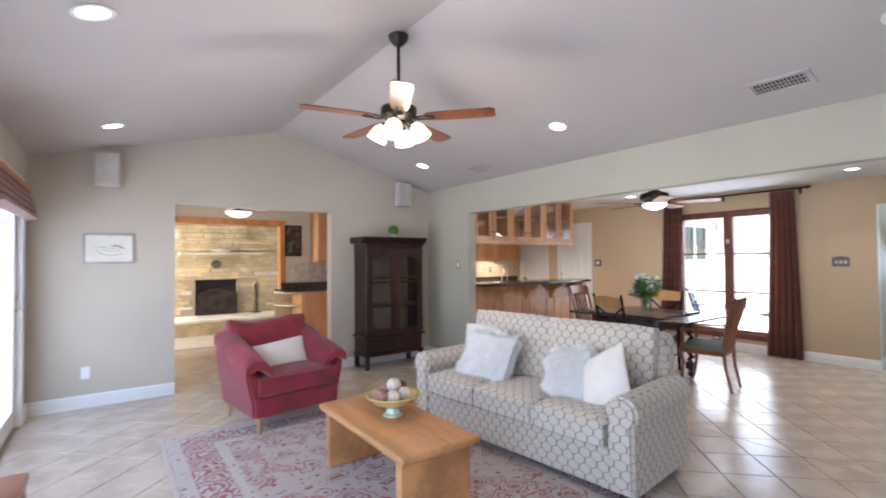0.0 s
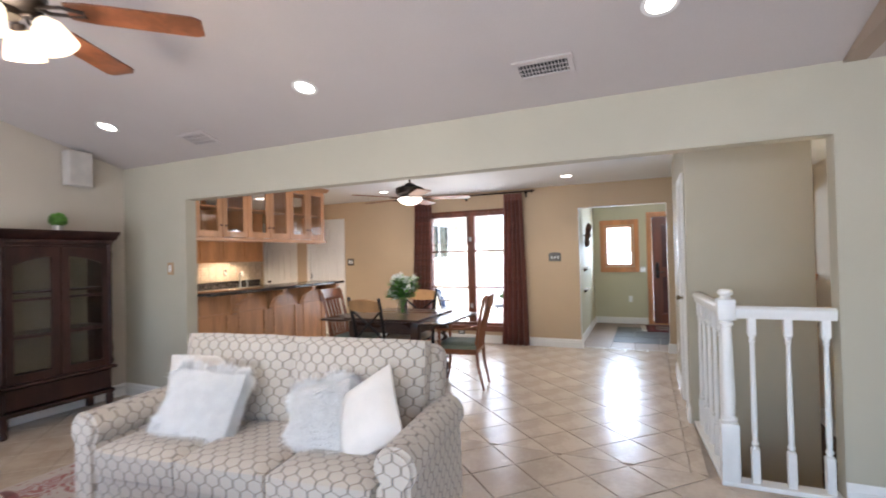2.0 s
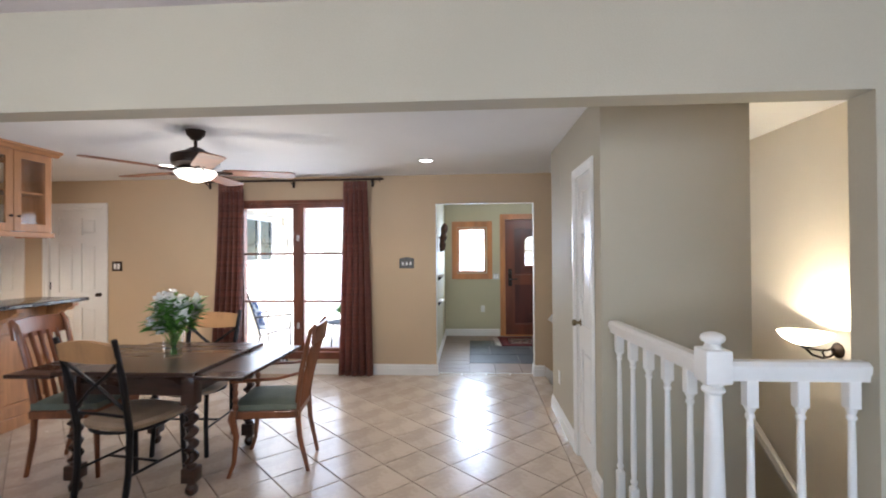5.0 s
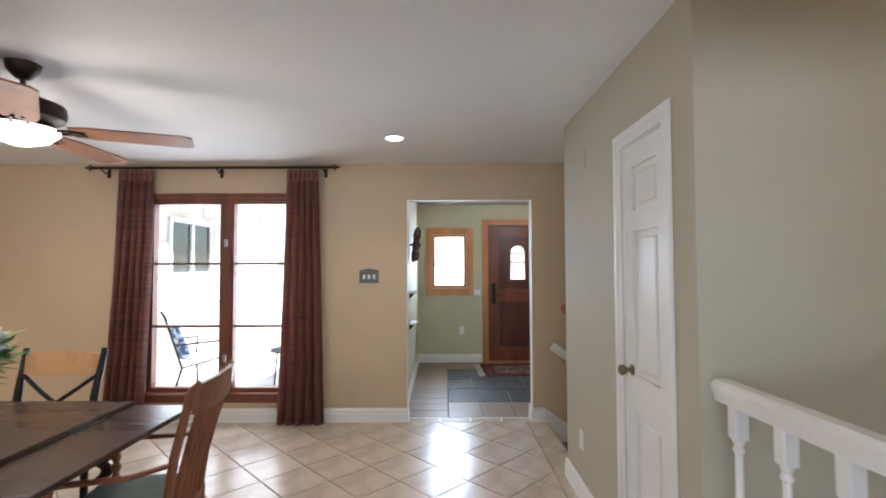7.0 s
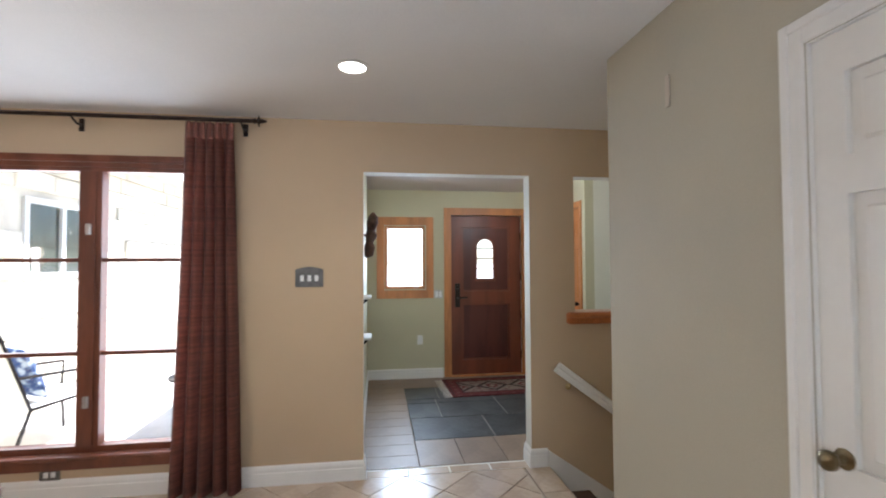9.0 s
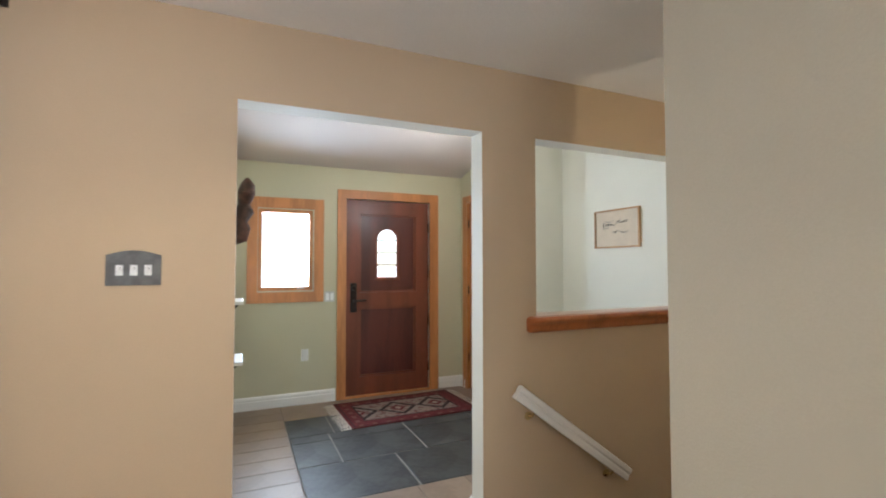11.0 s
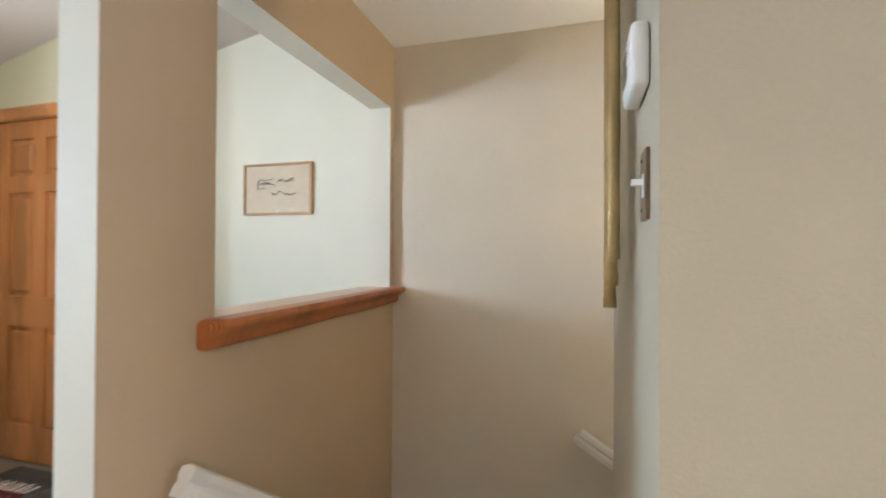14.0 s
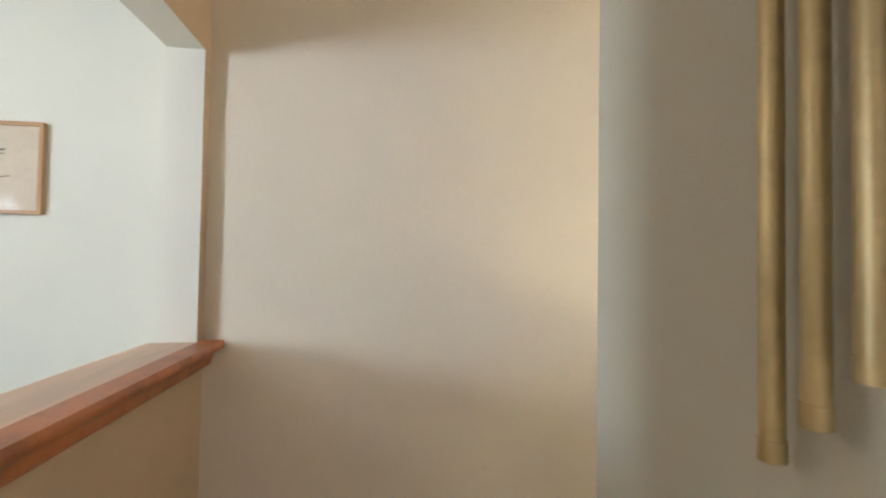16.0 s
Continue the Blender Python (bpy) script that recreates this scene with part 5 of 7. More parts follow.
curtain_rod()
outlet(pose(EAST0, 3.38, 0.155, rz=EASTFACE) @ pose(0, 0, 0, ry=90), "horizontal outlet in a bronze plate under the window", M_PEWTER)
switch_plate(pose(EAST0, 1.865, 1.325, rz=EASTFACE), 3, M_PEWTER, "pewter three-toggle switch plate with an arched top", False, 0.178, 0.115, 0.018)
switch_plate(pose(EAST0, 5.49, 1.31, rz=EASTFACE), 2, M_BRONZE, "bronze two-rocker switch plate beside the white door", True, 0.13, 0.12)
recessed(7.13, 1.54, DINZ, 0, 10)
recessed(7.13, 4.25, DINZ, 0, 8)
recessed(5.3, 6.3, DINZ, 0, 22)
recessed(6.7, 6.3, DINZ, 0, 22)
recessed(5.0, 1.6, DINZ, 0, 7)
fan("ceiling_fan", "bronze ceiling fan with brown blades and a lit bowl light", 5.87, 3.15, DINZ, 0.19, 4, M_FANWOOD, False, 0.71, 1.35, 1.25)


def table():
    t = thing("dining_table", "dark oak draw-leaf dining table with barley-twist legs", "table", pose(5.60, 3.16, 0))
    hx, hy = 0.46, 0.44
    part("tabletop", box(-hx, hx, -hy, hy, 0.735, 0.76, 0.005), M_TABLE, t)
    for s in (-1, 1):
        part("draw_leaf", box(-hx, hx, s * (hy + 0.004), s * (hy + 0.30), 0.715, 0.738, 0.005), M_TABLE, t, "pulled-out table leaf")
    for s in (-1, 1):
        part("apron", box(-0.33, 0.33, s * 0.345, s * 0.37, 0.60, 0.72), M_TABLE, t)
        part("apron", box(s * 0.345, s * 0.37, -0.34, 0.34, 0.60, 0.72), M_TABLE, t)
    for sx in (-1, 1):
        for sy in (-1, 1):
            b = box(-0.042, 0.042, -0.042, 0.042, 0.55, 0.72, 0.004)
            n, seg = 56, 14
            rings = []
            for j in range(n + 1):
                z = 0.17 + 0.38 * j / n
                a = 2 * math.pi * 5 * j / n
                off = 0.014 if 2 < j < n - 2 else 0
                rings.append([b.verts.new((off * math.cos(a) + 0.030 * math.cos(2 * math.pi * i / seg), off * math.sin(a) + 0.030 * math.sin(2 * math.pi * i / seg), z)) for i in range(seg)])
            for r0, r1 in zip(rings, rings[1:]):
                for i in range(seg):
                    b.faces.new((r0[i], r0[(i + 1) % seg], r1[(i + 1) % seg], r1[i]))
            box(-0.042, 0.042, -0.042, 0.042, 0.085, 0.17, 0.004, 2, b)
            lathe([(0.018, 0.0), (0.034, 0.015), (0.038, 0.04), (0.026, 0.065), (0.034, 0.086)], 14, b)
            part("leg", b, M_TABLE, t, "barley-twist leg", True, Matrix.Translation((sx * 0.36, sy * 0.37, 0)))


table()


def vase():
    v = thing("vase", "clear glass vase of white stock flowers on the dining table", "vase", pose(5.52, 3.09, 0.762))
    part("glass", lathe([(0.055, 0), (0.057, 0.004), (0.062, 0.20), (0.058, 0.20), (0.053, 0.012), (0.0001, 0.012)], 28), M_GLASS, v, smooth=True).visible_shadow = False
    w = part("water", lathe([(0.0001, 0.013), (0.047, 0.013), (0.051, 0.12), (0.0001, 0.12)], 24), glass("water", (0.86, 0.93, 0.86)), v)
    w.visible_shadow = False
    rnd = random.Random(9)
    stems, leaves, petals = bmesh.new(), bmesh.new(), bmesh.new()
    for k in range(30):
        a = 2 * math.pi * k * 0.382 + rnd.uniform(-0.2, 0.2)
        rr, h = rnd.uniform(0.02, 0.17), rnd.uniform(0.30, 0.43)
        top = Vector((rr * math.cos(a), rr * math.sin(a), h - rr * 0.35))
        base = Vector((-0.02 * math.cos(a), -0.02 * math.sin(a), 0.02))
        mid = base.lerp(top, 0.5) + Vector((0, 0, 0.02))
        tube([base, mid, top], 0.0028, 5, stems)
        d = (top - mid).normalized()
        if k % 3 != 1:
            for j in range(40):
                o = top - d * rnd.uniform(-0.03, 0.09) + Vector((rnd.uniform(-1, 1), rnd.uniform(-1, 1), rnd.uniform(-1, 1))) * 0.022
                q = Vector((rnd.uniform(-1, 1), rnd.uniform(-1, 1), rnd.uniform(-1, 1))).normalized()
                s = q.orthogonal().normalized()
                u = q.cross(s)
                for ang in (0, 1.57):
                    e = s * math.cos(ang) + u * math.sin(ang)
                    f = q
                    petals.faces.new([petals.verts.new(o - e * 0.019), petals.verts.new(o + f * 0.015), petals.verts.new(o + e * 0.019), petals.verts.new(o - f * 0.015)])
        for j in range(11):
            o = base.lerp(top, rnd.uniform(0.55, 0.98))
            out = (Vector((math.cos(a + rnd.uniform(-1.4, 1.4)), math.sin(a + rnd.uniform(-1.4, 1.4)), rnd.uniform(-0.2, 0.8)))).normalized()
            s = out.cross(Vector((0, 0, 1))).normalized() * 0.026
            l = rnd.uniform(0.08, 0.13)
            p = [o, o + out * l * 0.45 + s, o + out * l - Vector((0, 0, 0.012)), o + out * l * 0.45 - s]
            leaves.faces.new([leaves.verts.new(x) for x in p])
    part("stems", stems, M_LEAF, v)
    for nm, bb, mm in (("leaves", leaves, M_LEAF), ("blossoms", petals, M_PETAL)):
        o = part(nm, bb, mm, v)
        o["kind"] = "stuff"


vase()


def iron_chair(name, label, m, group):
    """Black iron chair with crossed back bars, a wooden crest and a round pad; faces local -y."""
    c = thing(name, label, "chair", m, group=group)
    for s in (-1, 1):
        part("back_leg", tube([(s * 0.18, 0.23, 0), (s * 0.185, 0.20, 0.22), (s * 0.19, 0.195, 0.45), (s * 0.195, 0.245, 0.75), (s * 0.205, 0.305, 0.99)], [0.018, 0.018, 0.019, 0.019, 0.015], 8), M_IRON, c, smooth=True)
        part("front_leg", tube([(s * 0.20, -0.20, 0), (s * 0.19, -0.19, 0.22), (s * 0.19, -0.18, 0.44)], 0.016, 8), M_IRON, c, smooth=True)
        part("side_stretcher", tube([(s * 0.188, 0.20, 0.20), (s * 0.192, -0.185, 0.20)], 0.008, 6), M_IRON, c)
    part("cross_stretcher", tube([(-0.19, 0.0, 0.20), (0.19, 0.0, 0.20)], 0.008, 6), M_IRON, c)
    ring = [(0.215 * math.cos(a), 0.01 + 0.20 * math.sin(a), 0.435) for a in (2 * math.pi * k / 24 for k in range(25))]
    part("seat_frame", tube(ring, 0.011, 8), M_IRON, c, smooth=True)
    b = lathe([(0.0001, 0.437), (0.205, 0.439), (0.226, 0.450), (0.230, 0.470), (0.215, 0.488), (0.14, 0.502), (0.0001, 0.508)], 40)
    for v in b.verts:
        # squared off towards the corners, a little wider in front
        a = math.atan2(v.co.y, v.co.x)
        k = min(1.22, 1 / (abs(math.cos(a)) ** 4 + abs(math.sin(a)) ** 4) ** 0.25)
        v.co.x, v.co.y = v.co.x * k * (1.0 - 0.12 * v.co.y / 0.23), v.co.y * k * 0.97 - 0.015
    part("seat_pad", b, M_CREAMSEAT, c, "beige fabric seat pad", True)
    for s in (-1, 1):
        part("cross_bar", tube([(s * 0.198, 0.205, 0.55), (s * 0.05, 0.232, 0.68), (-s * 0.08, 0.25, 0.77), (-s * 0.198, 0.275, 0.86)], 0.011, 6), M_IRON, c, smooth=True)
    part("lower_rail", tube([(-0.195, 0.195, 0.53), (0, 0.215, 0.545), (0.195, 0.195, 0.53)], 0.009, 6), M_IRON, c, smooth=True)
    n, top, bot = 12, [], []
    for i in range(n + 1):
        u = -0.205 + 0.41 * i / n
        k = 1 - (u / 0.205) ** 2
        top.append((u, 0.955 + 0.022 * k))
        bot.append((u, 0.86 - 0.012 * k))
    b = prism(top + bot[::-1], -0.012, 0.012, "y")
    bmesh.ops.transform(b, matrix=pose(0, 0.288, 0.91, rx=-12) @ pose(0, 0, -0.91), verts=b.verts)
    part("crest_rail", b, M_WALNUTLIGHT, c, "pale curved wooden crest")
    return c


def wood_chair(name, label, m, arms, group):
    """Cherry chair with a slatted, back-swept rest; faces local -y."""
    c = thing(name, label, "chair", m, group=group)
    for s in (-1, 1):
        part("back_leg", tube([(s * 0.17, 0.27, 0), (s * 0.18, 0.215, 0.25), (s * 0.185, 0.20, 0.46), (s * 0.195, 0.235, 0.72), (s * 0.205, 0.30, 0.99), (s * 0.205, 0.335, 1.03)], [0.014, 0.018, 0.021, 0.019, 0.017, 0.012], 8), M_CHERRY, c, smooth=True)
        if arms:
            part("front_leg", tube([(s * 0.235, -0.25, 0), (s * 0.225, -0.215, 0.10), (s * 0.225, -0.20, 0.28), (s * 0.235, -0.225, 0.40), (s * 0.23, -0.21, 0.46)], [0.013, 0.014, 0.02, 0.028, 0.024], 8), M_CHERRY, c, "cabriole front leg", True)
            b = bmesh.new()
            lathe([(0.014, 0.46), (0.022, 0.48), (0.013, 0.505), (0.023, 0.53), (0.013, 0.555), (0.022, 0.58), (0.013, 0.605), (0.02, 0.63), (0.014, 0.65)], 12, b, Matrix.Translation((s * 0.235, -0.20, 0)))
            part("arm_post", b, M_CHERRY, c, "turned arm post", True)
            part("arm", tube([(s * 0.235, -0.225, 0.655), (s * 0.245, -0.1, 0.665), (s * 0.235, 0.08, 0.67), (s * 0.195, 0.235, 0.70)], [0.02, 0.018, 0.016, 0.014], 8, flat=0.7), M_CHERRY, c, smooth=True)
        else:
            part("front_leg", tube([(s * 0.20, -0.21, 0), (s * 0.205, -0.205, 0.25), (s * 0.21, -0.20, 0.45)], [0.013, 0.017, 0.022], 8), M_CHERRY, c, smooth=True)
    part("seat_rail", box(-0.225, 0.225, -0.225, 0.215, 0.39, 0.445, 0.01), M_CHERRY, c)
    part("seat_pad", cushion(0.45, 0.43, 0.085, 0.45, 5, 9, m=Matrix.Translation((0, -0.01, 0.47))), M_GREEN, c, "sage green seat pad", True)
    n = 10
    b = bmesh.new()
    for i in range(n):
        u0, u1 = -0.215 + 0.43 * i / n, -0.215 + 0.43 * (i + 1) / n
        f = lambda u: 0.315 - 0.03 * (1 - (u / 0.215) ** 2) * -1
        vs = []
        for u in (u0, u1):
            y = f(u)
            vs += [(u, y - 0.012, 0.90), (u, y + 0.012, 0.90), (u, y + 0.03, 1.02 + 0.012 * (1 - (u / 0.215) ** 2)), (u, y + 0.008, 1.02 + 0.012 * (1 - (u / 0.215) ** 2))]
        v = [b.verts.new(p) for p in vs]
        for q in ((0, 4, 5, 1), (1, 5, 6, 2), (2, 6, 7, 3), (3, 7, 4, 0)):
            b.faces.new([v[k] for k in q])
        if i == 0:
            b.faces.new([v[k] for k in (0, 1, 2, 3)])
        if i == n - 1:
            b.faces.new([v[k] for k in (7, 6, 5, 4)])
    bmesh.ops.remove_doubles(b, verts=b.verts, dist=0.0002)
    bmesh.ops.recalc_face_normals(b, faces=b.faces)
    part("crest_rail", b, M_CHERRY, c, smooth=True)
    for k in range(5):
        x = (k - 2) * 0.066
        part("back_slat", tube([(x, 0.205, 0.44), (x, 0.235, 0.60), (x * 1.05, 0.275, 0.76), (x * 1.1, 0.325, 0.93)], 0.017, 6, flat=0.4), M_CHERRY, c, smooth=True)
    return c


G = "chairs round the dining table"
iron_chair("dining_chair", "black iron dining chair with crossed back and beige seat", pose(5.27, 3.18, 0, rz=80), G)
iron_chair("dining_chair", "black iron dining chair with wooden crest, backing the window", pose(5.93, 3.20, 0, rz=-88), G)
wood_chair("dining_armchair", "cherry wood dining armchair with slatted back and green seat", pose(5.70, 2.47, 0, rz=188) @ Matrix.Scale(0.95, 4), True, G)
wood_chair("dining_chair", "cherry wood slat-back dining chair with green seat", pose(5.60, 3.77, 0, rz=6), False, G)


# ---- kitchen ----
def bar():
    c = thing("breakfast_bar", "long honey wood breakfast bar with framed panels and scroll brackets", "bar", pose(0, 4.93, 0))
    x0, x1 = BEAM1 + 0.005, 6.54
    part("body", box(x0, x1, 0.02, 0.16, 0, 1.035), M_OAKH, c)
    n = 4
    w = (x1 - x0) / n
    holes = [(x0 + w * k + 0.08, x0 + w * (k + 1) - 0.08, 0.20, 0.80) for k in range(n)]
    part("face_frame", slab_bm("y", 0.0, 0.019, x0, x1, 0.0, 1.035, holes), M_OAK, c)
    for a, d, e, f in holes:
        part("panel", box(a + 0.012, d - 0.012, 0.008, 0.0185, e + 0.012, f - 0.012, 0.006), M_OAK, c)
        m = slab_bm("y", -0.008, 0.006, a - 0.012, d + 0.012, e - 0.012, f + 0.012, [(a + 0.012, d - 0.012, e + 0.012, f - 0.012)])
        part("panel_moulding", m, M_OAKH, c)
    part("plinth", box(x0, x1 + 0.01, -0.014, 0.0, 0, 0.10, 0.003), M_OAK, c)
    for k in range(1, n + 1):
        x = min(x0 + w * k, x1 - 0.035)
        prof = [(0.0, 0.78), (0.0, 1.035), (-0.25, 1.035), (-0.25, 0.995), (-0.215, 0.985), (-0.20, 0.965), (-0.17, 0.955), (-0.13, 0.945), (-0.10, 0.915), (-0.075, 0.90), (-0.06, 0.86), (-0.035, 0.83), (-0.03, 0.80)]
        part("bracket", prism(prof, x - 0.03, x + 0.03, "x"), M_OAK, c, "scroll-cut wooden bracket")
    t = thing("bar_top", "dark polished granite bar top on the wooden bar", "counter", pose(0, 4.93, 1.036))
    part("slab", box(x0, x1 + 0.04, -0.32, 0.22, 0, 0.032, 0.008, 3), M_GRANITE, t, smooth=True)


bar()


def hanging_cabinet():
    c = thing("hanging_cabinet", "honey wood glass-door cabinets hung from the ceiling over the bar", "cabinet", pose(0, 4.84, 0))
    x0, x1, z0, z1, d = BEAM1 + 0.01, 6.44, 1.62, 2.33, 0.33
    n = 6
    w = (x1 - x0) / n
    part("bottom_board", box(x0, x1, 0.02, d, z0, z0 + 0.03), M_OAKH, c)
    part("top_board", box(x0, x1, 0.02, d, z1 - 0.02, z1), M_OAKH, c)
    for k in range(n + 1):
        x = x0 + w * k
        if k % 2 == 0:
            part("side_panel", box(x - 0.012 if k else x, x + 0.012 if k < n else x, 0.02, d - 0.002, z0 + 0.03, z1 - 0.02), M_OAK, c)
    part("shelf", box(x0 + 0.012, x1 - 0.012, 0.03, d - 0.02, 1.98, 1.995), M_OAKH, c)
    for side, y0 in (("front", 0.0), ("back", d)):
        for k in range(n):
            a, e = x0 + w * k + 0.004, x0 + w * (k + 1) - 0.004
            if side == "back" and k in (0, 3):
                continue
            dr = part("door", slab_bm("y", y0 - (0 if side == "front" else 0.0), y0 + 0.018, a, e, z0 + 0.035, z1 - 0.004, [(a + 0.06, e - 0.06, z0 + 0.10, z1 - 0.065)]), M_OAK, c)
            g = part("glass_pane", box(a + 0.058, e - 0.058, y0 + 0.008, y0 + 0.011, z0 + 0.098, z1 - 0.063), M_CABGLASS, dr)
            g.visible_shadow = False
            if side == "front":
                part("knob", lathe([(0.006, 0), (0.005, 0.012), (0.012, 0.018), (0.010, 0.026), (0.0001, 0.028)], 12, m=pose(a + (w - 0.04 if k % 2 == 0 else 0.03), 0.0, z0 + 0.16, rx=90)), M_BRONZE, dr, smooth=True)
    part("light_rail", box(x0, x1 + 0.012, -0.014, 0.02, z0 - 0.012, z0 + 0.03, 0.005), M_OAKH, c)
    part("light_rail", box(x1 - 0.012, x1 + 0.012, 0.02, d + 0.018, z0 - 0.012, z0 + 0.03, 0.005), M_OAKH, c)
    cr = [(0.0, z1), (-0.012, z1 + 0.004), (-0.03, z1 + 0.02), (-0.055, z1 + 0.034), (-0.058, z1 + 0.048), (0.02, z1 + 0.048), (0.02, z1)]
    part("crown", prism(cr, x0, x1 + 0.055, "x"), M_OAKH, c)
    part("crown", prism([(x1 - u, v) for u, v in cr], 0.02, d, "y"), M_OAKH, c)


hanging_cabinet()
for k, (x, h, r) in enumerate(((4.9, 0.10, 0.035), (5.25, 0.06, 0.07), (6.0, 0.12, 0.03), (6.1, 0.12, 0.03), (6.30, 0.09, 0.06))):
    o = part("glassware", lathe([(r * 0.6, 0), (r, h * 0.4), (r * 0.95, h), (r * 0.85, h), (r * 0.8, 0.01)], 18), M_GREYPOT, smooth=True)
    o.matrix_world = pose(x, 4.84 + 0.18, 1.651)
    tagged(o, "white china cup standing in the glass-door cabinet", "cup", "china in the hanging cabinet")


def kitchen_back():
    c = thing("kitchen_base_cabinet", "honey wood kitchen base cabinets along the back wall", "cabinet", pose(0, 7.6, 0))
    part("body", box(4.5, 7.9, -0.58, -0.002, 0.0, 0.87), M_OAK, c)
    for k in range(6):
        a = 4.52 + 0.56 * k
        part("door", box(a, a + 0.53, -0.6, -0.581, 0.12, 0.85, 0.008), M_OAK, c)
    t = thing("kitchen_counter", "dark granite kitchen counter with upstand", "counter", pose(0, 7.6, 0.872))
    part("slab", box(4.5, 7.93, -0.62, -0.002, 0, 0.035, 0.006), M_GRANITE, t)
    part("upstand", box(4.5, 7.93, -0.024, -0.002, 0.035, 0.14, 0.003), M_GRANITE, t)
    u = thing("wall_cabinet", "honey wood wall cabinets over the kitchen counter", "cabinet", pose(0, 7.6, 0))
    part("body", box(4.5, 7.70, -0.33, -0.002, 1.39, 2.25), M_OAK, u)
    for k in range(7):
        a = 4.52 + 0.455 * k
        d = part("door", slab_bm("y", -0.35, -0.331, a, a + 0.43, 1.41, 2.23, [(a + 0.06, a + 0.37, 1.47, 2.17)]), M_OAK, u)
        part("panel", box(a + 0.062, a + 0.368, -0.345, -0.333, 1.472, 2.168, 0.004), M_OAK, d)
    part("light_rail", box(4.5, 7.70, -0.35, -0.33, 1.36, 1.39), M_OAKH, u)
    b = thing("backsplash", "tumbled stone tile backsplash lit from under the cabinets", "tile backsplash", pose(0, 7.6, 0), kind="structure")
    part("grout_bed", box(4.5, 7.98, -0.006, -0.001, 1.01, 1.42), M_GROUT, b)
    me = None
    for i in range(23):
        for j in range(3):
            x, z = 4.52 + 0.15 * i, 1.015 + 0.136 * j
            if me is None:
                bm = box(0, 0.144, -0.011, -0.006, 0, 0.13, 0.003, 1)
                o = part("tile", bm, M_BACKSPLASH, b, m=Matrix.Translation((x, 0, z)))
                me = o.data
            else:
                o = new("tile", me)
                o.location, o.parent = (x, 0, z), b
    f = thing("faucet", "brushed steel gooseneck kitchen faucet by the sink", "faucet", pose(7.25, 7.18, 0.907))
    part("spout", tube([(0, 0.2, 0), (0, 0.2, 0.18), (-0.02, 0.17, 0.25), (-0.06, 0.1, 0.27), (-0.1, 0.03, 0.24), (-0.11, 0.01, 0.19)], 0.014, 10), M_STEEL, f, smooth=True)
    part("handle", tube([(0.16, 0.2, 0), (0.16, 0.2, 0.10), (0.12, 0.18, 0.13)], 0.010, 8), M_STEEL, f, smooth=True)
    for x in (5.2, 6.38, 7.11):
        outlet(pose(x, 7.588, 1.17), "bronze-plated outlet on the stone backsplash", M_BRONZE)
    for x in (5.0, 6.0, 7.0):
        lamp("under_cabinet_lamp", "AREA", 2.5, look((x, 7.40, 1.355), (x, 7.42, 1.0)), (1.0, 0.78, 0.5), 0.6, 0.05)


kitchen_back()


# ---- breakfast area and hearth room beyond the gable opening ----
fan("ceiling_fan", "small white ceiling fan with a lit bowl in the breakfast area", 1.92, 7.3, DINZ, 0.14, 20, M_WHITE, False, 0.5, 1.0, 1.5)


def end_shelves():
    c = thing("end_shelf", "cream open end shelves with rounded fronts beside the counter", "shelf", pose(3.05, 8.45, 0))
    part("back", box(-0.30, 0.0, -0.02, -0.002, 0.1, 0.87), M_CREAMCAB, c)
    part("side", box(0.0, 0.018, -0.58, -0.002, 0, 0.87), M_OAK, c)
    for z in (0.10, 0.36, 0.62, 0.84):
        poly = [(0.0, -0.02), (0.0, -0.56)] + [(-0.30 * math.sin(a), -0.02 - 0.54 * math.cos(a)) for a in (math.pi / 2 * k / 8 for k in range(1, 9))]
        part("shelf", prism(poly, z, z + 0.022, "z"), M_CREAMCAB, c)
    b = thing("kitchen_base_cabinet", "honey wood base cabinet beside the rounded shelves", "cabinet", pose(3.07, 8.45, 0))
    part("body", box(0.0, 1.2, -0.58, -0.002, 0.0, 0.87), M_OAK, b)
    for k in range(2):
        part("door", box(0.02 + 0.6 * k, 0.58 + 0.6 * k, -0.6, -0.581, 0.12, 0.66, 0.008), M_OAK, b)
        part("drawer_front", box(0.02 + 0.6 * k, 0.58 + 0.6 * k, -0.6, -0.581, 0.68, 0.85, 0.008), M_OAK, b)
    t = thing("kitchen_counter", "dark granite counter over the rounded shelves", "counter", pose(3.05, 8.45, 0.872))
    part("slab", box(-0.30, 1.22, -0.62, -0.002, 0, 0.035, 0.01), M_GRANITE, t)
    part("upstand", box(-0.18, 1.22, -0.024, -0.002, 0.035, 0.13), M_GRANITE, t)
    u = thing("wall_cabinet", "honey wood wall cabinet above the granite counter", "cabinet", pose(3.42, 8.45, 0))
    part("body", box(0.0, 0.8, -0.36, -0.002, 1.37, 2.36), M_OAK, u)
    part("door", box(0.01, 0.79, -0.38, -0.361, 1.39, 2.34, 0.01), M_OAK, u)
    p = thing("splash_panel", "pale square stone splash tiles behind the counter", "tile", pose(3.05, 8.45, 0), kind="structure")
    for k in range(5):
        part("tile", box(-0.18 + 0.25 * k, 0.065 + 0.25 * k, -0.010, -0.001, 1.01, 1.36, 0.003, 1), M_BACKSPLASH, p)


end_shelves()


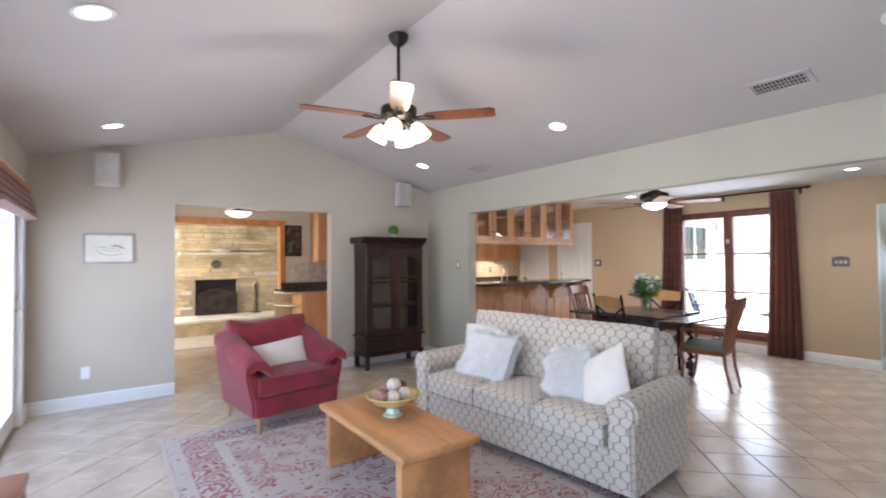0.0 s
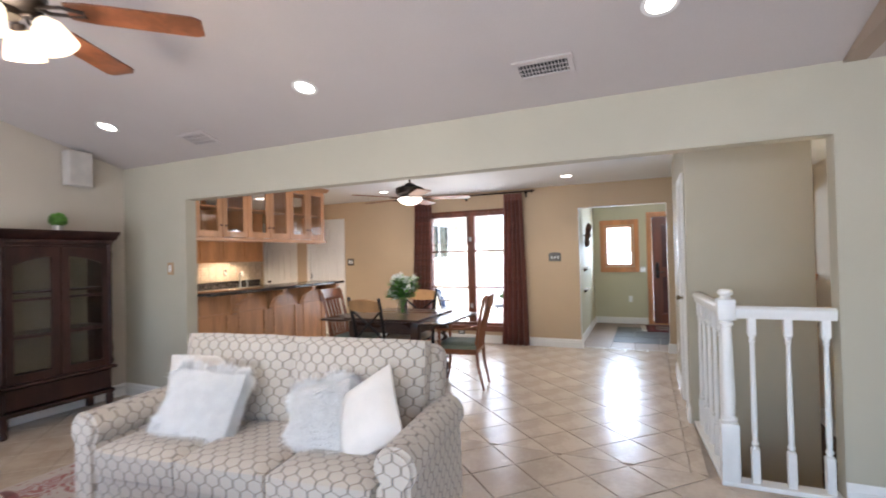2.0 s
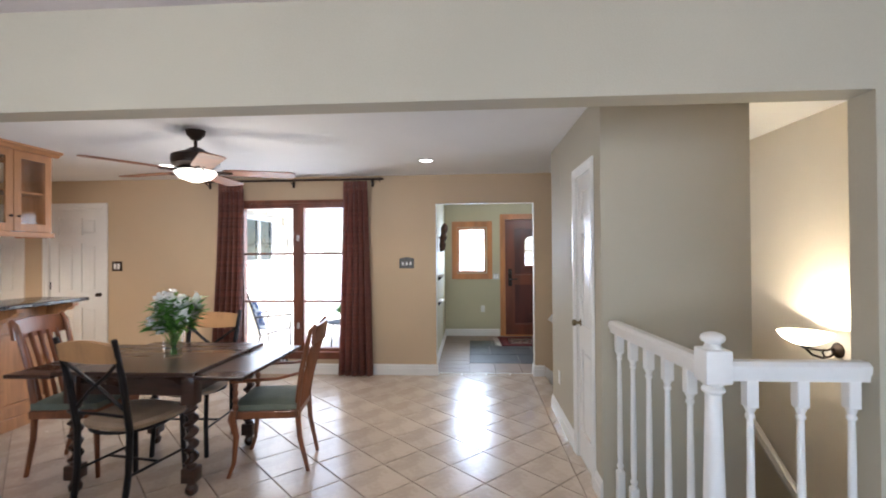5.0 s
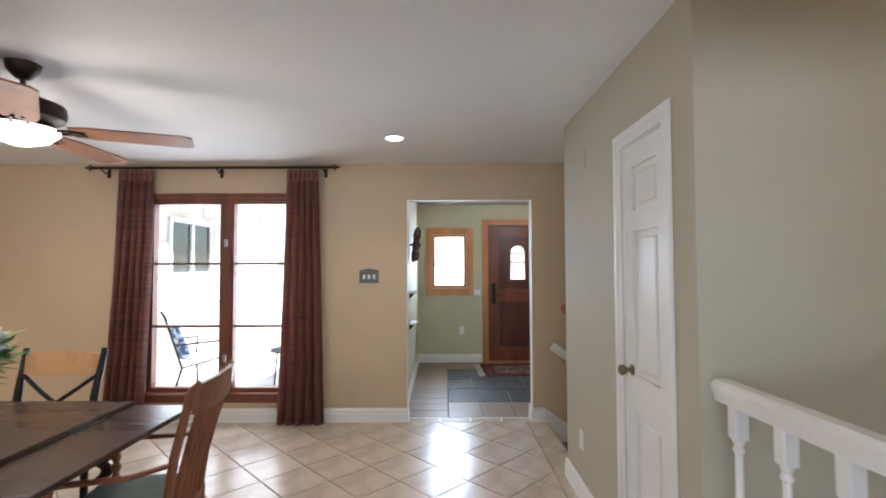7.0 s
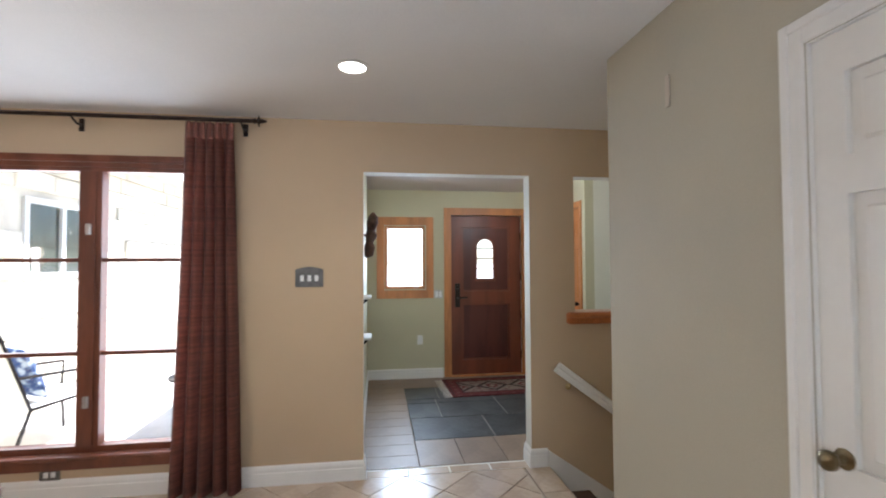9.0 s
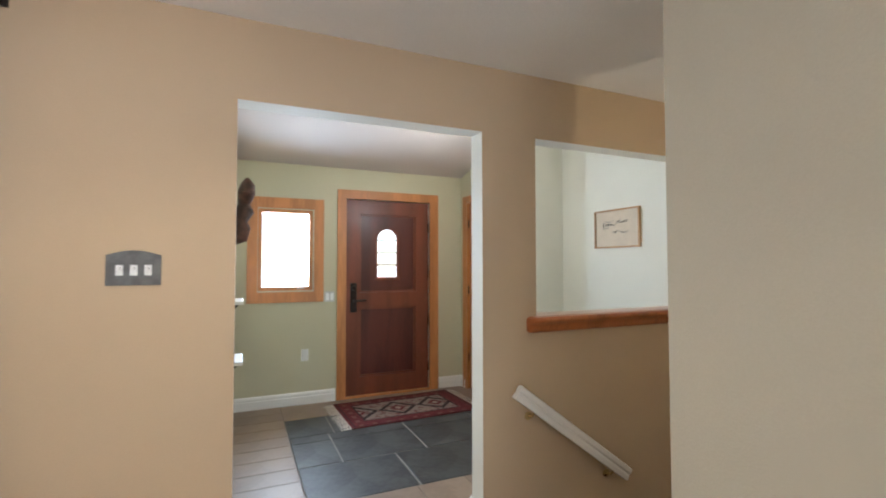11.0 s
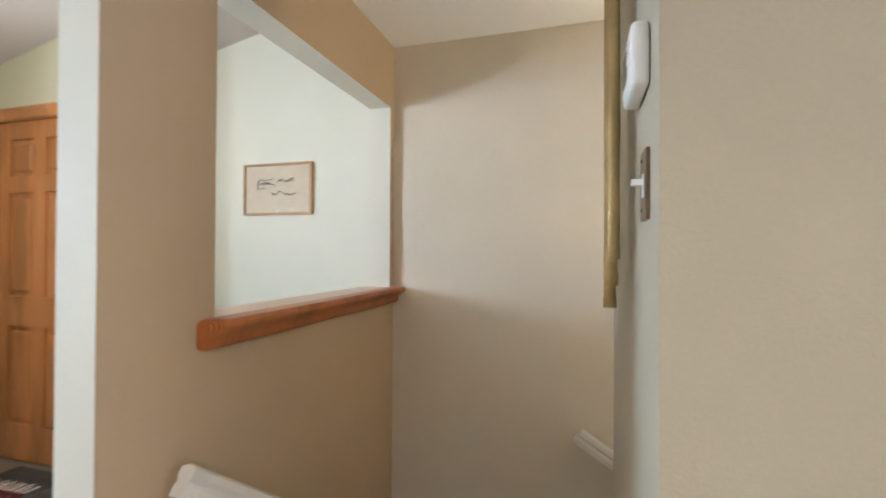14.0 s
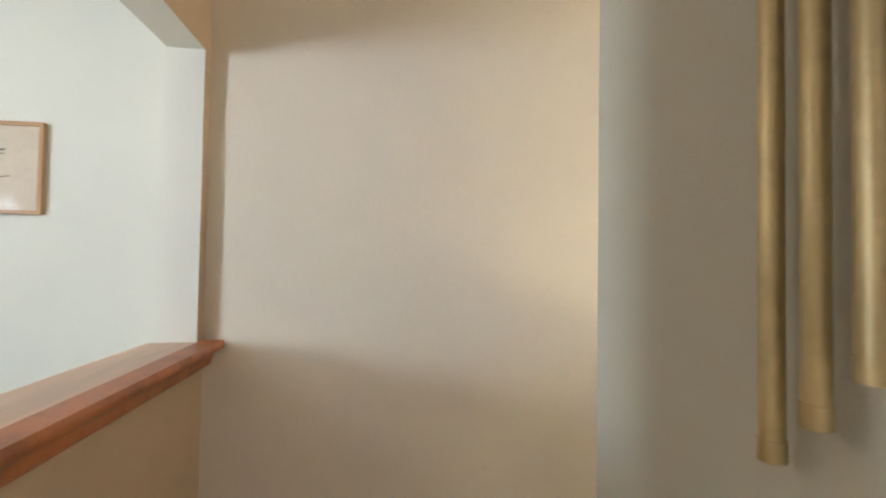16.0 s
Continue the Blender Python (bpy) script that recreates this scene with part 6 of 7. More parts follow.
def still_life():
    p = thing("painting", "dark still-life painting in a wooden frame over the counter", "picture", pose(3.09, 8.45, 1.76))
    part("frame", slab_bm("y", -0.03, -0.001, -0.15, 0.15, -0.28, 0.28, [(-0.12, 0.12, -0.25, 0.25)]), M_DARK, p)
    part("canvas", box(-0.12, 0.12, -0.012, -0.002, -0.25, 0.25), mat("old oil paint", (0.06, 0.045, 0.03), 0.5, vary=0.5, scale=9, second=(0.30, 0.24, 0.16), mix=(0.5, 0.75)), p)


still_life()


def hearth_opening():
    t = thing("trim_hearth", "honey wood casing round the hearth room opening", "trim", pose(0, 8.46, 0), kind="structure")
    part("casing", slab_bm("y", -0.022, -0.001, 0.20, 2.96, 0, 2.12, [(0.30, 2.86, -1, 2.02)]), M_FIRTRIM, t)
    part("jamb_lining", slab_bm("y", -0.001, 0.125, 0.288, 2.872, 0, 2.032, [(0.302, 2.858, -1, 2.018)]), M_FIRTRIM, t)


hearth_opening()


def fireplace():
    f = thing("fireplace", "yellow limestone fireplace wall with raised hearth and stone mantel", "fireplace", pose(0, 10.6, 0))
    part("mortar", slab_bm("y", 0.03, 0.11, 0.2, 3.9, 0.0, 2.6, [(1.80, 2.60, 0.29, 1.02)]), mat("pale mortar", (0.46, 0.38, 0.26), 0.9), f)
    part("firebox", slab_bm("y", 0.109, 0.118, 1.7, 2.7, 0.2, 1.1, []), M_BLACK, f, "sooty black firebox")
    rnd, z, n = random.Random(11), 0.32, 0
    while z < 2.55:
        h = rnd.choice((0.05, 0.065, 0.08, 0.11))
        x = 0.22
        while x < 3.88:
            w = rnd.uniform(0.18, 0.55)
            x1 = min(x + w, 3.88)
            if not (x1 > 1.79 and x < 2.61 and z < 1.02):
                y = rnd.uniform(0.0, 0.018) - (0.09 if 1.55 < z < 2.6 and 1.45 < x and x1 < 3.1 else 0)
                part("stone", box(x + 0.004, x1 - 0.004, y, 0.05, z + 0.003, z + h - 0.003, 0.006, 1), M_LIME if rnd.random() < 0.94 else M_PALESTONE, f)
            x = x1
        z += h
    part("mantel", box(1.5, 3.06, -0.24, 0.03, 1.53, 1.585, 0.012), M_PALESTONE, f, "pale stone mantel shelf")
    part("hearth_slab", box(0.1, 4.2, -0.90, 0.03, 0.24, 0.30, 0.012), M_PALESTONE, f)
    part("hearth_base", box(0.15, 4.15, -0.84, 0.03, 0.006, 0.24), M_LIME, f)
    s = thing("fire_screen", "dark metal fireplace screen with an arched top", "fire screen", pose(2.2, 10.56, 0.301))
    poly = [(-0.38, 0), (0.38, 0), (0.38, 0.42)] + [(0.38 - 0.76 * k / 10, 0.42 + 0.14 * math.sin(math.pi * k / 10)) for k in range(1, 10)] + [(-0.38, 0.42)]
    part("mesh", prism(poly, -0.006, 0.0, "y"), mat("soot-dark mesh", (0.05, 0.035, 0.03), 0.6, metal=0.4, vary=0.4, scale=6), s)
    part("rim", tube([(u, -0.008, v) for u, v in poly] + [(poly[0][0], -0.008, poly[0][1])], 0.01, 6), M_IRON, s)
    d = thing("wall_medallion", "round green stone medallion on the chimney breast", "ornament", pose(2.18, 10.60, 1.34))
    part("disc", cyl(0.09, 0.08, 0, 0.03, seg=24, m=pose(0, 0.0, 0, rx=90)), mat("green patina", (0.08, 0.10, 0.07), 0.6, vary=0.3), d, smooth=True)
    t = thing("fire_tools", "black iron fire tools on a stand beside the firebox", "fire tools", pose(2.95, 10.45, 0.301))
    part("stand", cyl(0.09, 0.09, 0, 0.015), M_IRON, t)
    for k in range(4):
        part("tool", tube([(0.05 * math.cos(k * 1.57), 0.05 * math.sin(k * 1.57), 0.05), (0.04 * math.cos(k * 1.57), 0.04 * math.sin(k * 1.57), 0.62)], 0.008, 6), M_IRON, t)
    part("pole", tube([(0, 0, 0.01), (0, 0, 0.66)], 0.009, 8), M_IRON, t)


fireplace()
o = part("ornament", lathe([(0.10, 0), (0.2, 0.02), (0.16, 0.05), (0.05, 0.075), (0.0001, 0.08)], 18), M_PALESTONE, smooth=True)
o.matrix_world = pose(2.25, 10.45, 1.586)
tagged(o, "low pale stone ornament lying on the mantel", "ornament")


# ---- stair rail, stairwell and closet walls ----
def baluster(h):
    b = box(-0.021, 0.021, -0.021, 0.021, 0.0, 0.20, 0.003, 1)
    lathe([(0.020, 0.20), (0.012, 0.212), (0.019, 0.222), (0.019, 0.232), (0.012, 0.242), (0.0155, 0.30), (0.015, 0.42), (0.0115, h - 0.17), (0.011, h - 0.145), (0.0165, h - 0.138), (0.0165, h - 0.13), (0.012, h - 0.122), (0.020, h - 0.10)], 14, b)
    box(-0.021, 0.021, -0.021, 0.021, h - 0.10, h, 0.003, 1, b)
    return b


def railing():
    r = thing("stair_railing", "white painted wooden stair railing with turned balusters", "railing", pose(0, 0, 0))
    x, y = 4.29, 0.215
    n = box(x - 0.048, x + 0.048, y - 0.048, y + 0.048, 0, 0.365, 0.006)
    m = Matrix.Translation((x, y, 0))
    lathe([(0.046, 0.365), (0.036, 0.372), (0.044, 0.38), (0.046, 0.388), (0.042, 0.396), (0.033, 0.405), (0.036, 0.46), (0.038, 0.52), (0.034, 0.66), (0.028, 0.90), (0.028, 0.935), (0.038, 0.942), (0.040, 0.95), (0.036, 0.958), (0.030, 0.964), (0.046, 0.978)], 20, n, m)
    box(x - 0.048, x + 0.048, y - 0.048, y + 0.048, 0.976, 1.098, 0.008, 2, n)
    lathe([(0.036, 1.096), (0.028, 1.108), (0.026, 1.118), (0.037, 1.124), (0.042, 1.134), (0.040, 1.144), (0.030, 1.153), (0.012, 1.158), (0.0001, 1.159)], 20, n, m)
    part("newel_post", n, M_WHITE, r, smooth=True)
    prof = lambda c: [(c - 0.022, 0.985), (c + 0.022, 0.985), (c + 0.025, 1.005), (c + 0.034, 1.02), (c + 0.034, 1.04), (c + 0.02, 1.055), (c - 0.02, 1.055), (c - 0.034, 1.04), (c - 0.034, 1.02), (c - 0.025, 1.005)]
    part("handrail", prism(prof(x), -0.31, y - 0.045, "y"), M_WHITE, r, smooth=True)
    slant = 0.058
    b = prism(prof(y), x + 0.045, 5.268, "x")
    for v in b.verts:
        v.co.y += slant * (v.co.x - x)
    part("handrail", b, M_WHITE, r, smooth=True)
    part("base_rail", box(x - 0.05, x + 0.05, -0.31, y + 0.05, 0.001, 0.028, 0.006), M_WHITE, r)
    b = box(x + 0.05, 5.268, y - 0.05, y + 0.05, 0.001, 0.028, 0.006)
    for v in b.verts:
        v.co.y += slant * (v.co.x - x)
    part("base_rail", b, M_WHITE, r)
    me = None
    for bx, by in [(x, 0.087), (x, -0.088), (x, -0.262)] + [(x + 0.16 + 0.185 * k, y + slant * (0.16 + 0.185 * k)) for k in range(5)]:
        if me is None:
            o = part("baluster", baluster(0.96), M_WHITE, r, smooth=True, m=Matrix.Translation((bx, by, 0.027)))
            me = o.data
        else:
            o = new("baluster", me)
            o.location, o.parent = (bx, by, 0.027), r


railing()


def wall_rail(name, label, p, q, off):
    """A moulded white rail on a wall with brass brackets; off points from the wall to the rail."""
    h = thing(name, label, "handrail")
    a, c, o = Vector(p), Vector(q), Vector(off)
    d = (c - a).normalized()
    up = Vector((0, 0, 1))
    prof = [(-0.020, -0.035), (0.020, -0.035), (0.020, -0.012), (0.014, 0.0), (0.022, 0.012), (0.020, 0.032), (0.0, 0.04), (-0.020, 0.032), (-0.022, 0.012), (-0.014, 0.0), (-0.020, -0.012)]
    b = bmesh.new()
    s = o.normalized()
    rings = [[b.verts.new(e + s * u + (up - d * up.dot(d)).normalized() * v) for u, v in prof] for e in (a, c)]
    n = len(prof)
    for i in range(n):
        b.faces.new((rings[0][i], rings[0][(i + 1) % n], rings[1][(i + 1) % n], rings[1][i]))
    b.faces.new(rings[0][::-1]), b.faces.new(rings[1])
    bmesh.ops.recalc_face_normals(b, faces=b.faces)
    part("rail", b, M_WHITE, h)
    for t in (0.14, 0.86):
        e = a.lerp(c, t)
        w = e - o
        bb = tube([e - Vector((0, 0, 0.035)), e - Vector((0, 0, 0.065)) - o * 0.3, w - Vector((0, 0, 0.075))], 0.006, 8)
        lathe([(0.022, 0.0), (0.022, 0.004), (0.008, 0.01)], 14, bb, Matrix.Translation(w - Vector((0, 0, 0.075))) @ o.to_track_quat("Z", "Y").to_matrix().to_4x4())
        part("bracket", bb, M_BRASS, h, "brass rail bracket", True)


wall_rail("handrail", "short white wall handrail on brass brackets at the stair top", (EAST0 - 0.06, 0.192, 0.695), (EAST0 - 0.06, -0.545, 0.150), (-0.06, 0, 0))
wall_rail("handrail", "long white wall handrail going down the lower stair flight", (7.03, STAIR_S + 0.06, 0.395), (4.5, STAIR_S + 0.06, -1.19), (0, 0.06, 0))


def sconce():
    x, off = 5.65, 0.205
    s = thing("wall_sconce", "lit white glass bowl sconce with a scrolled iron arm", "wall lamp", pose(x, STAIR_S, 0.895))
    part("shade", lathe([(0.02, -0.055), (0.07, -0.042), (0.12, -0.012), (0.150, 0.03), (0.143, 0.03), (0.112, -0.004), (0.06, -0.03), (0.0001, -0.04)], 36, m=pose(0, off, 0.0)), M_SHADEHOT, s, "glowing frosted glass bowl", True)
    part("gallery", lathe([(0.0001, -0.078), (0.012, -0.075), (0.03, -0.058), (0.045, -0.05)], 20, m=pose(0, off, 0.0)), M_BRONZE, s, smooth=True)
    b = tube([(0, 0.012, -0.085), (0, 0.05, -0.125), (0, 0.10, -0.135), (0, 0.16, -0.115), (0, off, -0.07)], 0.008, 8)
    tube([(0, 0.03, -0.07), (0, 0.07, -0.085), (0, 0.12, -0.085), (0, off, -0.068)], 0.007, 8, b)
    tube([(0, 0.085, -0.08), (0, 0.10, -0.10), (0, 0.085, -0.128)], 0.006, 6, b)
    part("arm", b, M_BRONZE, s, "scrolled bronze arm", True)
    part("backplate", lathe([(0.05, 0.0), (0.05, 0.008), (0.035, 0.024), (0.02, 0.034)], 24, m=pose(0, 0, -0.085, rx=-90)), M_BRONZE, s, smooth=True)
    lamp("sconce_lamp", "POINT", 11.0, pose(x, STAIR_S + off, 0.882), (1.0, 0.83, 0.58), 0.012)


sconce()


def passthrough_sill():
    s = thing("trim_sill", "moulded red-brown wooden sill of the pass-through opening", "trim", kind="structure")
    prof = [(EAST0 - 0.001, 0.982), (EAST0 - 0.018, 0.982), (EAST0 - 0.026, 0.988), (EAST0 - 0.030, 0.998), (EAST0 - 0.032, 1.012), (EAST0 - 0.040, 1.024), (EAST0 - 0.054, 1.034), (EAST0 - 0.066, 1.040), (EAST0 - 0.072, 1.048), (EAST0 - 0.072, 1.058), (EAST0 - 0.066, 1.068), (EAST0 - 0.001, 1.068)]
    b = prism(prof, -1.249, 0.06, "y")
    for k in range(5):
        # rounded return at the free end
        a0, a1 = (math.pi / 2 * q / 5 for q in (k, k + 1))
        f = 0.5 * (math.cos(a0) + math.cos(a1))
        prism([(EAST0 - 0.001 + (u + 0.001 - EAST0) * (0.35 + 0.65 * f), 1.025 + (v - 1.025) * (0.6 + 0.4 * f)) for u, v in prof], 0.06 + 0.034 * math.sin(a0), 0.06 + 0.034 * math.sin(a1), "y", b)
    part("nosing", b, M_TRIMWOOD, s, smooth=True)
    part("board", box(EAST0 - 0.001, EAST1 + 0.03, -1.199, 0.029, 1.0505, 1.068), M_SILLBOARD, s, "wooden sill board, paled for reflected light")


passthrough_sill()


def chimes():
    c = thing("door_chime", "three long brass door chime tubes hanging on the wall", "door chime", pose(6.905, 0, 0))
    for y, z in ((-0.09, 1.123), (-0.034, 1.18), (0.022, 1.24)):
        t = part("tube", cyl(0.0138, 0.0138, z, 2.02, 0.044, y, 20), M_BRASSPIPE, c, smooth=True)
        part("end_cap", cyl(0.0152, 0.0152, z, z + 0.025, 0.044, y, 20), M_BRASSPIPE, t, smooth=True)
    part("cover", box(0.001, 0.072, -0.16, 0.09, 2.0, 2.16, 0.01), M_WALNUTLIGHT, c, "wooden chime cover")


chimes()


def thermostat():
    t = thing("thermostat", "white plastic wall thermostat with a grey display", "thermostat", pose(6.905, 0.185, 1.588, rz=WESTWARD))
    part("case", box(-0.075, 0.075, -0.032, -0.001, -0.055, 0.055, 0.01, 3), M_PLASTIC, t, smooth=True)
    part("display", box(-0.055, 0.012, -0.0335, -0.0318, -0.022, 0.034), M_SCREEN, t, "grey lcd display")
    for k in range(3):
        part("button", cyl(0.005, 0.005, 0, 0.003, seg=12, m=pose(-0.045 + 0.022 * k, -0.032, -0.038, rx=90)), M_PLASTIC, t, smooth=True)
    for z in (0.0, 0.025):
        part("button", box(0.03, 0.05, -0.035, -0.0318, z - 0.007, z + 0.007, 0.003), M_PLASTIC, t, smooth=True)


thermostat()
switch_plate(pose(6.905, 0.215, 1.37, rz=WESTWARD), 1, M_PLATEBRONZE, "single bronze toggle switch plate on the closet wall", False, 0.075, 0.12)
outlet(pose(6.57, 0.34, 0.37, rz=180), "white double outlet low on the closet wall")
o = part("wall_plate", box(-0.012, 0.012, -0.006, -0.0005, -0.06, 0.06, 0.002), M_LIVING)
o.matrix_world = pose(6.45, 0.34, 2.06, rz=180)
tagged(o, "slim painted cover plate high on the wall", "cover plate")


# ---- entry ----
def front_door():
    d = thing("door_5", "carved mahogany front door with a small arched leaded window", "door", pose(10.58, 0.51, 0, rz=-90), kind="structure")
    w, h, y0, y1 = 0.91, 2.02, 0.022, 0.082
    lf = part("door_leaf", slab_bm("y", y0, y1, 0.004, w - 0.004, 0.01, h - 0.004, [(0.15, 0.76, 0.20, 0.90), (0.15, 0.76, 1.06, 1.87)]), M_DOORFRAME, d)
    low = box(0.15, 0.76, y0 + 0.034, y1 - 0.008, 0.20, 0.90)
    part("panel", low, M_DOOR, lf)
    mo = slab_bm("y", y0 + 0.018, y0 + 0.033, 0.1505, 0.7595, 0.2005, 0.8995, [(0.166, 0.744, 0.216, 0.884)])
    part("panel_moulding", mo, M_DOORFRAME, lf)
    mo = slab_bm("y", y0 + 0.018, y0 + 0.033, 0.1505, 0.7595, 1.0605, 1.8695, [(0.166, 0.744, 1.076, 1.854)])
    part("panel_moulding", mo, M_DOORFRAME, lf)
    a, e, z0, z1 = 0.345, 0.555, 1.22, 1.615
    up = slab_bm("y", y0 + 0.034, y1 - 0.008, 0.15, 0.76, 1.06, 1.87, [(a, e, z0, 1.725)])
    r = (e - a) / 2
    for s in (-1, 1):
        pts = [(a + r + s * r * math.cos(t), z1 + r * math.sin(t)) for t in (math.pi / 2 * k / 8 for k in range(9))]
        for p, q in zip(pts, pts[1:]):
            prism([p, q, (q[0], 1.725), (p[0], 1.725)], y0 + 0.034, y1 - 0.008, "y", up)
    part("panel", up, M_DOOR, lf)
    g = part("glass_pane", box(a, e, y0 + 0.042, y0 + 0.046, z0, 1.725), M_GLASS, d)
    g.visible_shadow = False
    for z in (1.345, 1.475, 1.605):
        part("lead_bar", box(a, e, y0 + 0.036, y0 + 0.0415, z - 0.006, z + 0.006), M_IRON, d)
    part("lite_sill", box(a - 0.03, e + 0.03, y0 + 0.020, y0 + 0.034, z0 - 0.035, z0 - 0.004, 0.004), M_DOORFRAME, lf)
    rim = [(a - 0.012, z0)] + [(a + r - (r + 0.012) * math.cos(math.pi * k / 14), z1 + (r + 0.012) * math.sin(math.pi * k / 14)) for k in range(15)] + [(e + 0.012, z0)]
    part("lite_moulding", tube([(u, y0 + 0.032, v) for u, v in rim], 0.011, 6), M_DOORFRAME, lf, smooth=True)
    b = box(0.05, 0.115, y0 - 0.010, y0, 0.86, 1.16, 0.008)
    part("handle_plate", b, M_BRONZE, d, "tall bronze handle plate")
    part("door_handle", tube([(0.083, y0 - 0.01, 0.98), (0.083, y0 - 0.06, 0.98), (0.20, y0 - 0.06, 0.985)], 0.010, 8), M_BRONZE, d, "bronze lever handle", True)
    part("deadbolt", cyl(0.026, 0.022, 0, 0.018, seg=18, m=pose(0.083, y0 - 0.008, 1.11, rx=90)), M_BRONZE, d, smooth=True)
    for z in (0.25, 0.75, 1.25, 1.75):
        part("hinge", cyl(0.008, 0.008, z - 0.05, z + 0.05, w - 0.002, y0 - 0.005, 8), M_BRONZE, d)
    part("jamb", slab_bm("y", 0.0, 0.14, -0.014, w + 0.014, 0, h + 0.014, [(0, w, -1, h)]), M_FIRTRIM, d)
    part("door_casing", slab_bm("y", -0.020, -0.0005, -0.09, w + 0.10, 0, h + 0.09, [(0, w, -1, h)]), M_FIRTRIM, d)
    part("threshold", box(0, w, -0.02, 0.14, 0.001, 0.018, 0.004), M_FIRTRIM, d)


front_door()


def entry_window():
    w = thing("window_2", "small orange wood casement window, blown out with daylight", "window", kind="structure")
    x = 10.58
    part("window_casing", slab_bm("x", x - 0.022, x - 0.0005, 0.735, 1.435, 0.985, 1.99, [(0.825, 1.345, 1.085, 1.89)]), M_FIRTRIM, w)
    fr = part("window_frame", slab_bm("x", x + 0.0, x + 0.06, 0.84, 1.34, 1.10, 1.88, [(0.875, 1.305, 1.135, 1.845)]), M_FIRTRIM, w)
    g = part("glass_pane", box(x + 0.03, x + 0.034, 0.875, 1.305, 1.135, 1.845), M_GLASS, w)
    g.visible_shadow = False
    part("crank_handle", tube([(x - 0.005, 0.98, 1.115), (x - 0.03, 0.98, 1.12), (x - 0.035, 0.92, 1.122)], 0.006, 6), M_STEEL, fr, "steel crank handle")


entry_window()
panel_door("door_6", "orange fir six-panel closet door in the entry", pose(10.44, -0.79, 0, rz=180), 0.74, 2.03, M_FIRTRIM, SIX(0.74, 2.03), 1, M_BRONZE, casing=0.07, casing_m=M_FIRTRIM)
switch_plate(pose(10.58, 0.672, 1.03, rz=EASTFACE), 2, M_STEEL, "steel two-rocker switch plate beside the front door", True, 0.10, 0.10)
outlet(pose(10.58, 0.905, 0.47, rz=EASTFACE), "white outlet low on the green entry wall")
framed_print("picture", "small ink drawing in a light wood frame in the entry", pose(8.85, -1.40, 1.65, rz=180), 0.50, 0.325, 0.013, M_WALNUTLIGHT, M_MAT,
             [([(-0.30, 0.02), (-0.29, 0.16), (-0.24, 0.20), (-0.16, 0.17), (-0.06, 0.20)], 0.004), ([(-0.26, 0.10), (-0.19, 0.13), (-0.12, 0.10)], 0.009), ([(-0.22, 0.07), (-0.14, 0.13), (-0.05, 0.08)], 0.005), ([(-0.30, 0.0), (-0.24, 0.03), (-0.18, 0.02)], 0.004), ([(0.0, 0.13), (0.06, 0.20), (0.14, 0.15), (0.24, 0.15)], 0.004), ([(0.03, 0.17), (0.12, 0.14), (0.20, 0.19), (0.24, 0.20)], 0.006), ([(-0.10, -0.07), (-0.02, -0.10), (0.03, -0.04), (0.08, -0.08), (0.18, -0.11), (0.28, -0.09)], 0.0035), ([(-0.08, -0.11), (0.0, -0.11)], 0.005), ([(0.10, -0.11), (0.20, -0.12)], 0.005)])


def flush_light():
    f = thing("flush_light", "lit white glass dome ceiling light in the entry", "ceiling light", pose(9.28, 0.0, 2.602) @ pose(0, 0, 0, ry=12.0) @ Matrix.Scale(0.86, 4))
    part("base", lathe([(0.19, 0.0), (0.195, -0.025), (0.175, -0.04)], 32), M_WHITE, f, smooth=True)
    part("shade", lathe([(0.182, -0.036), (0.172, -0.075), (0.12, -0.12), (0.04, -0.143), (0.0001, -0.146)], 32), M_SHADE, f, "glowing white glass dome", True)
    part("finial", lathe([(0.012, -0.144), (0.014, -0.155), (0.005, -0.17), (0.0001, -0.172)], 12), M_BRONZE, f, smooth=True)
    lamp("entry_lamp", "POINT", 4.4, pose(9.25, 0.0, 2.0), (1.0, 0.97, 0.91), 0.14)


flush_light()


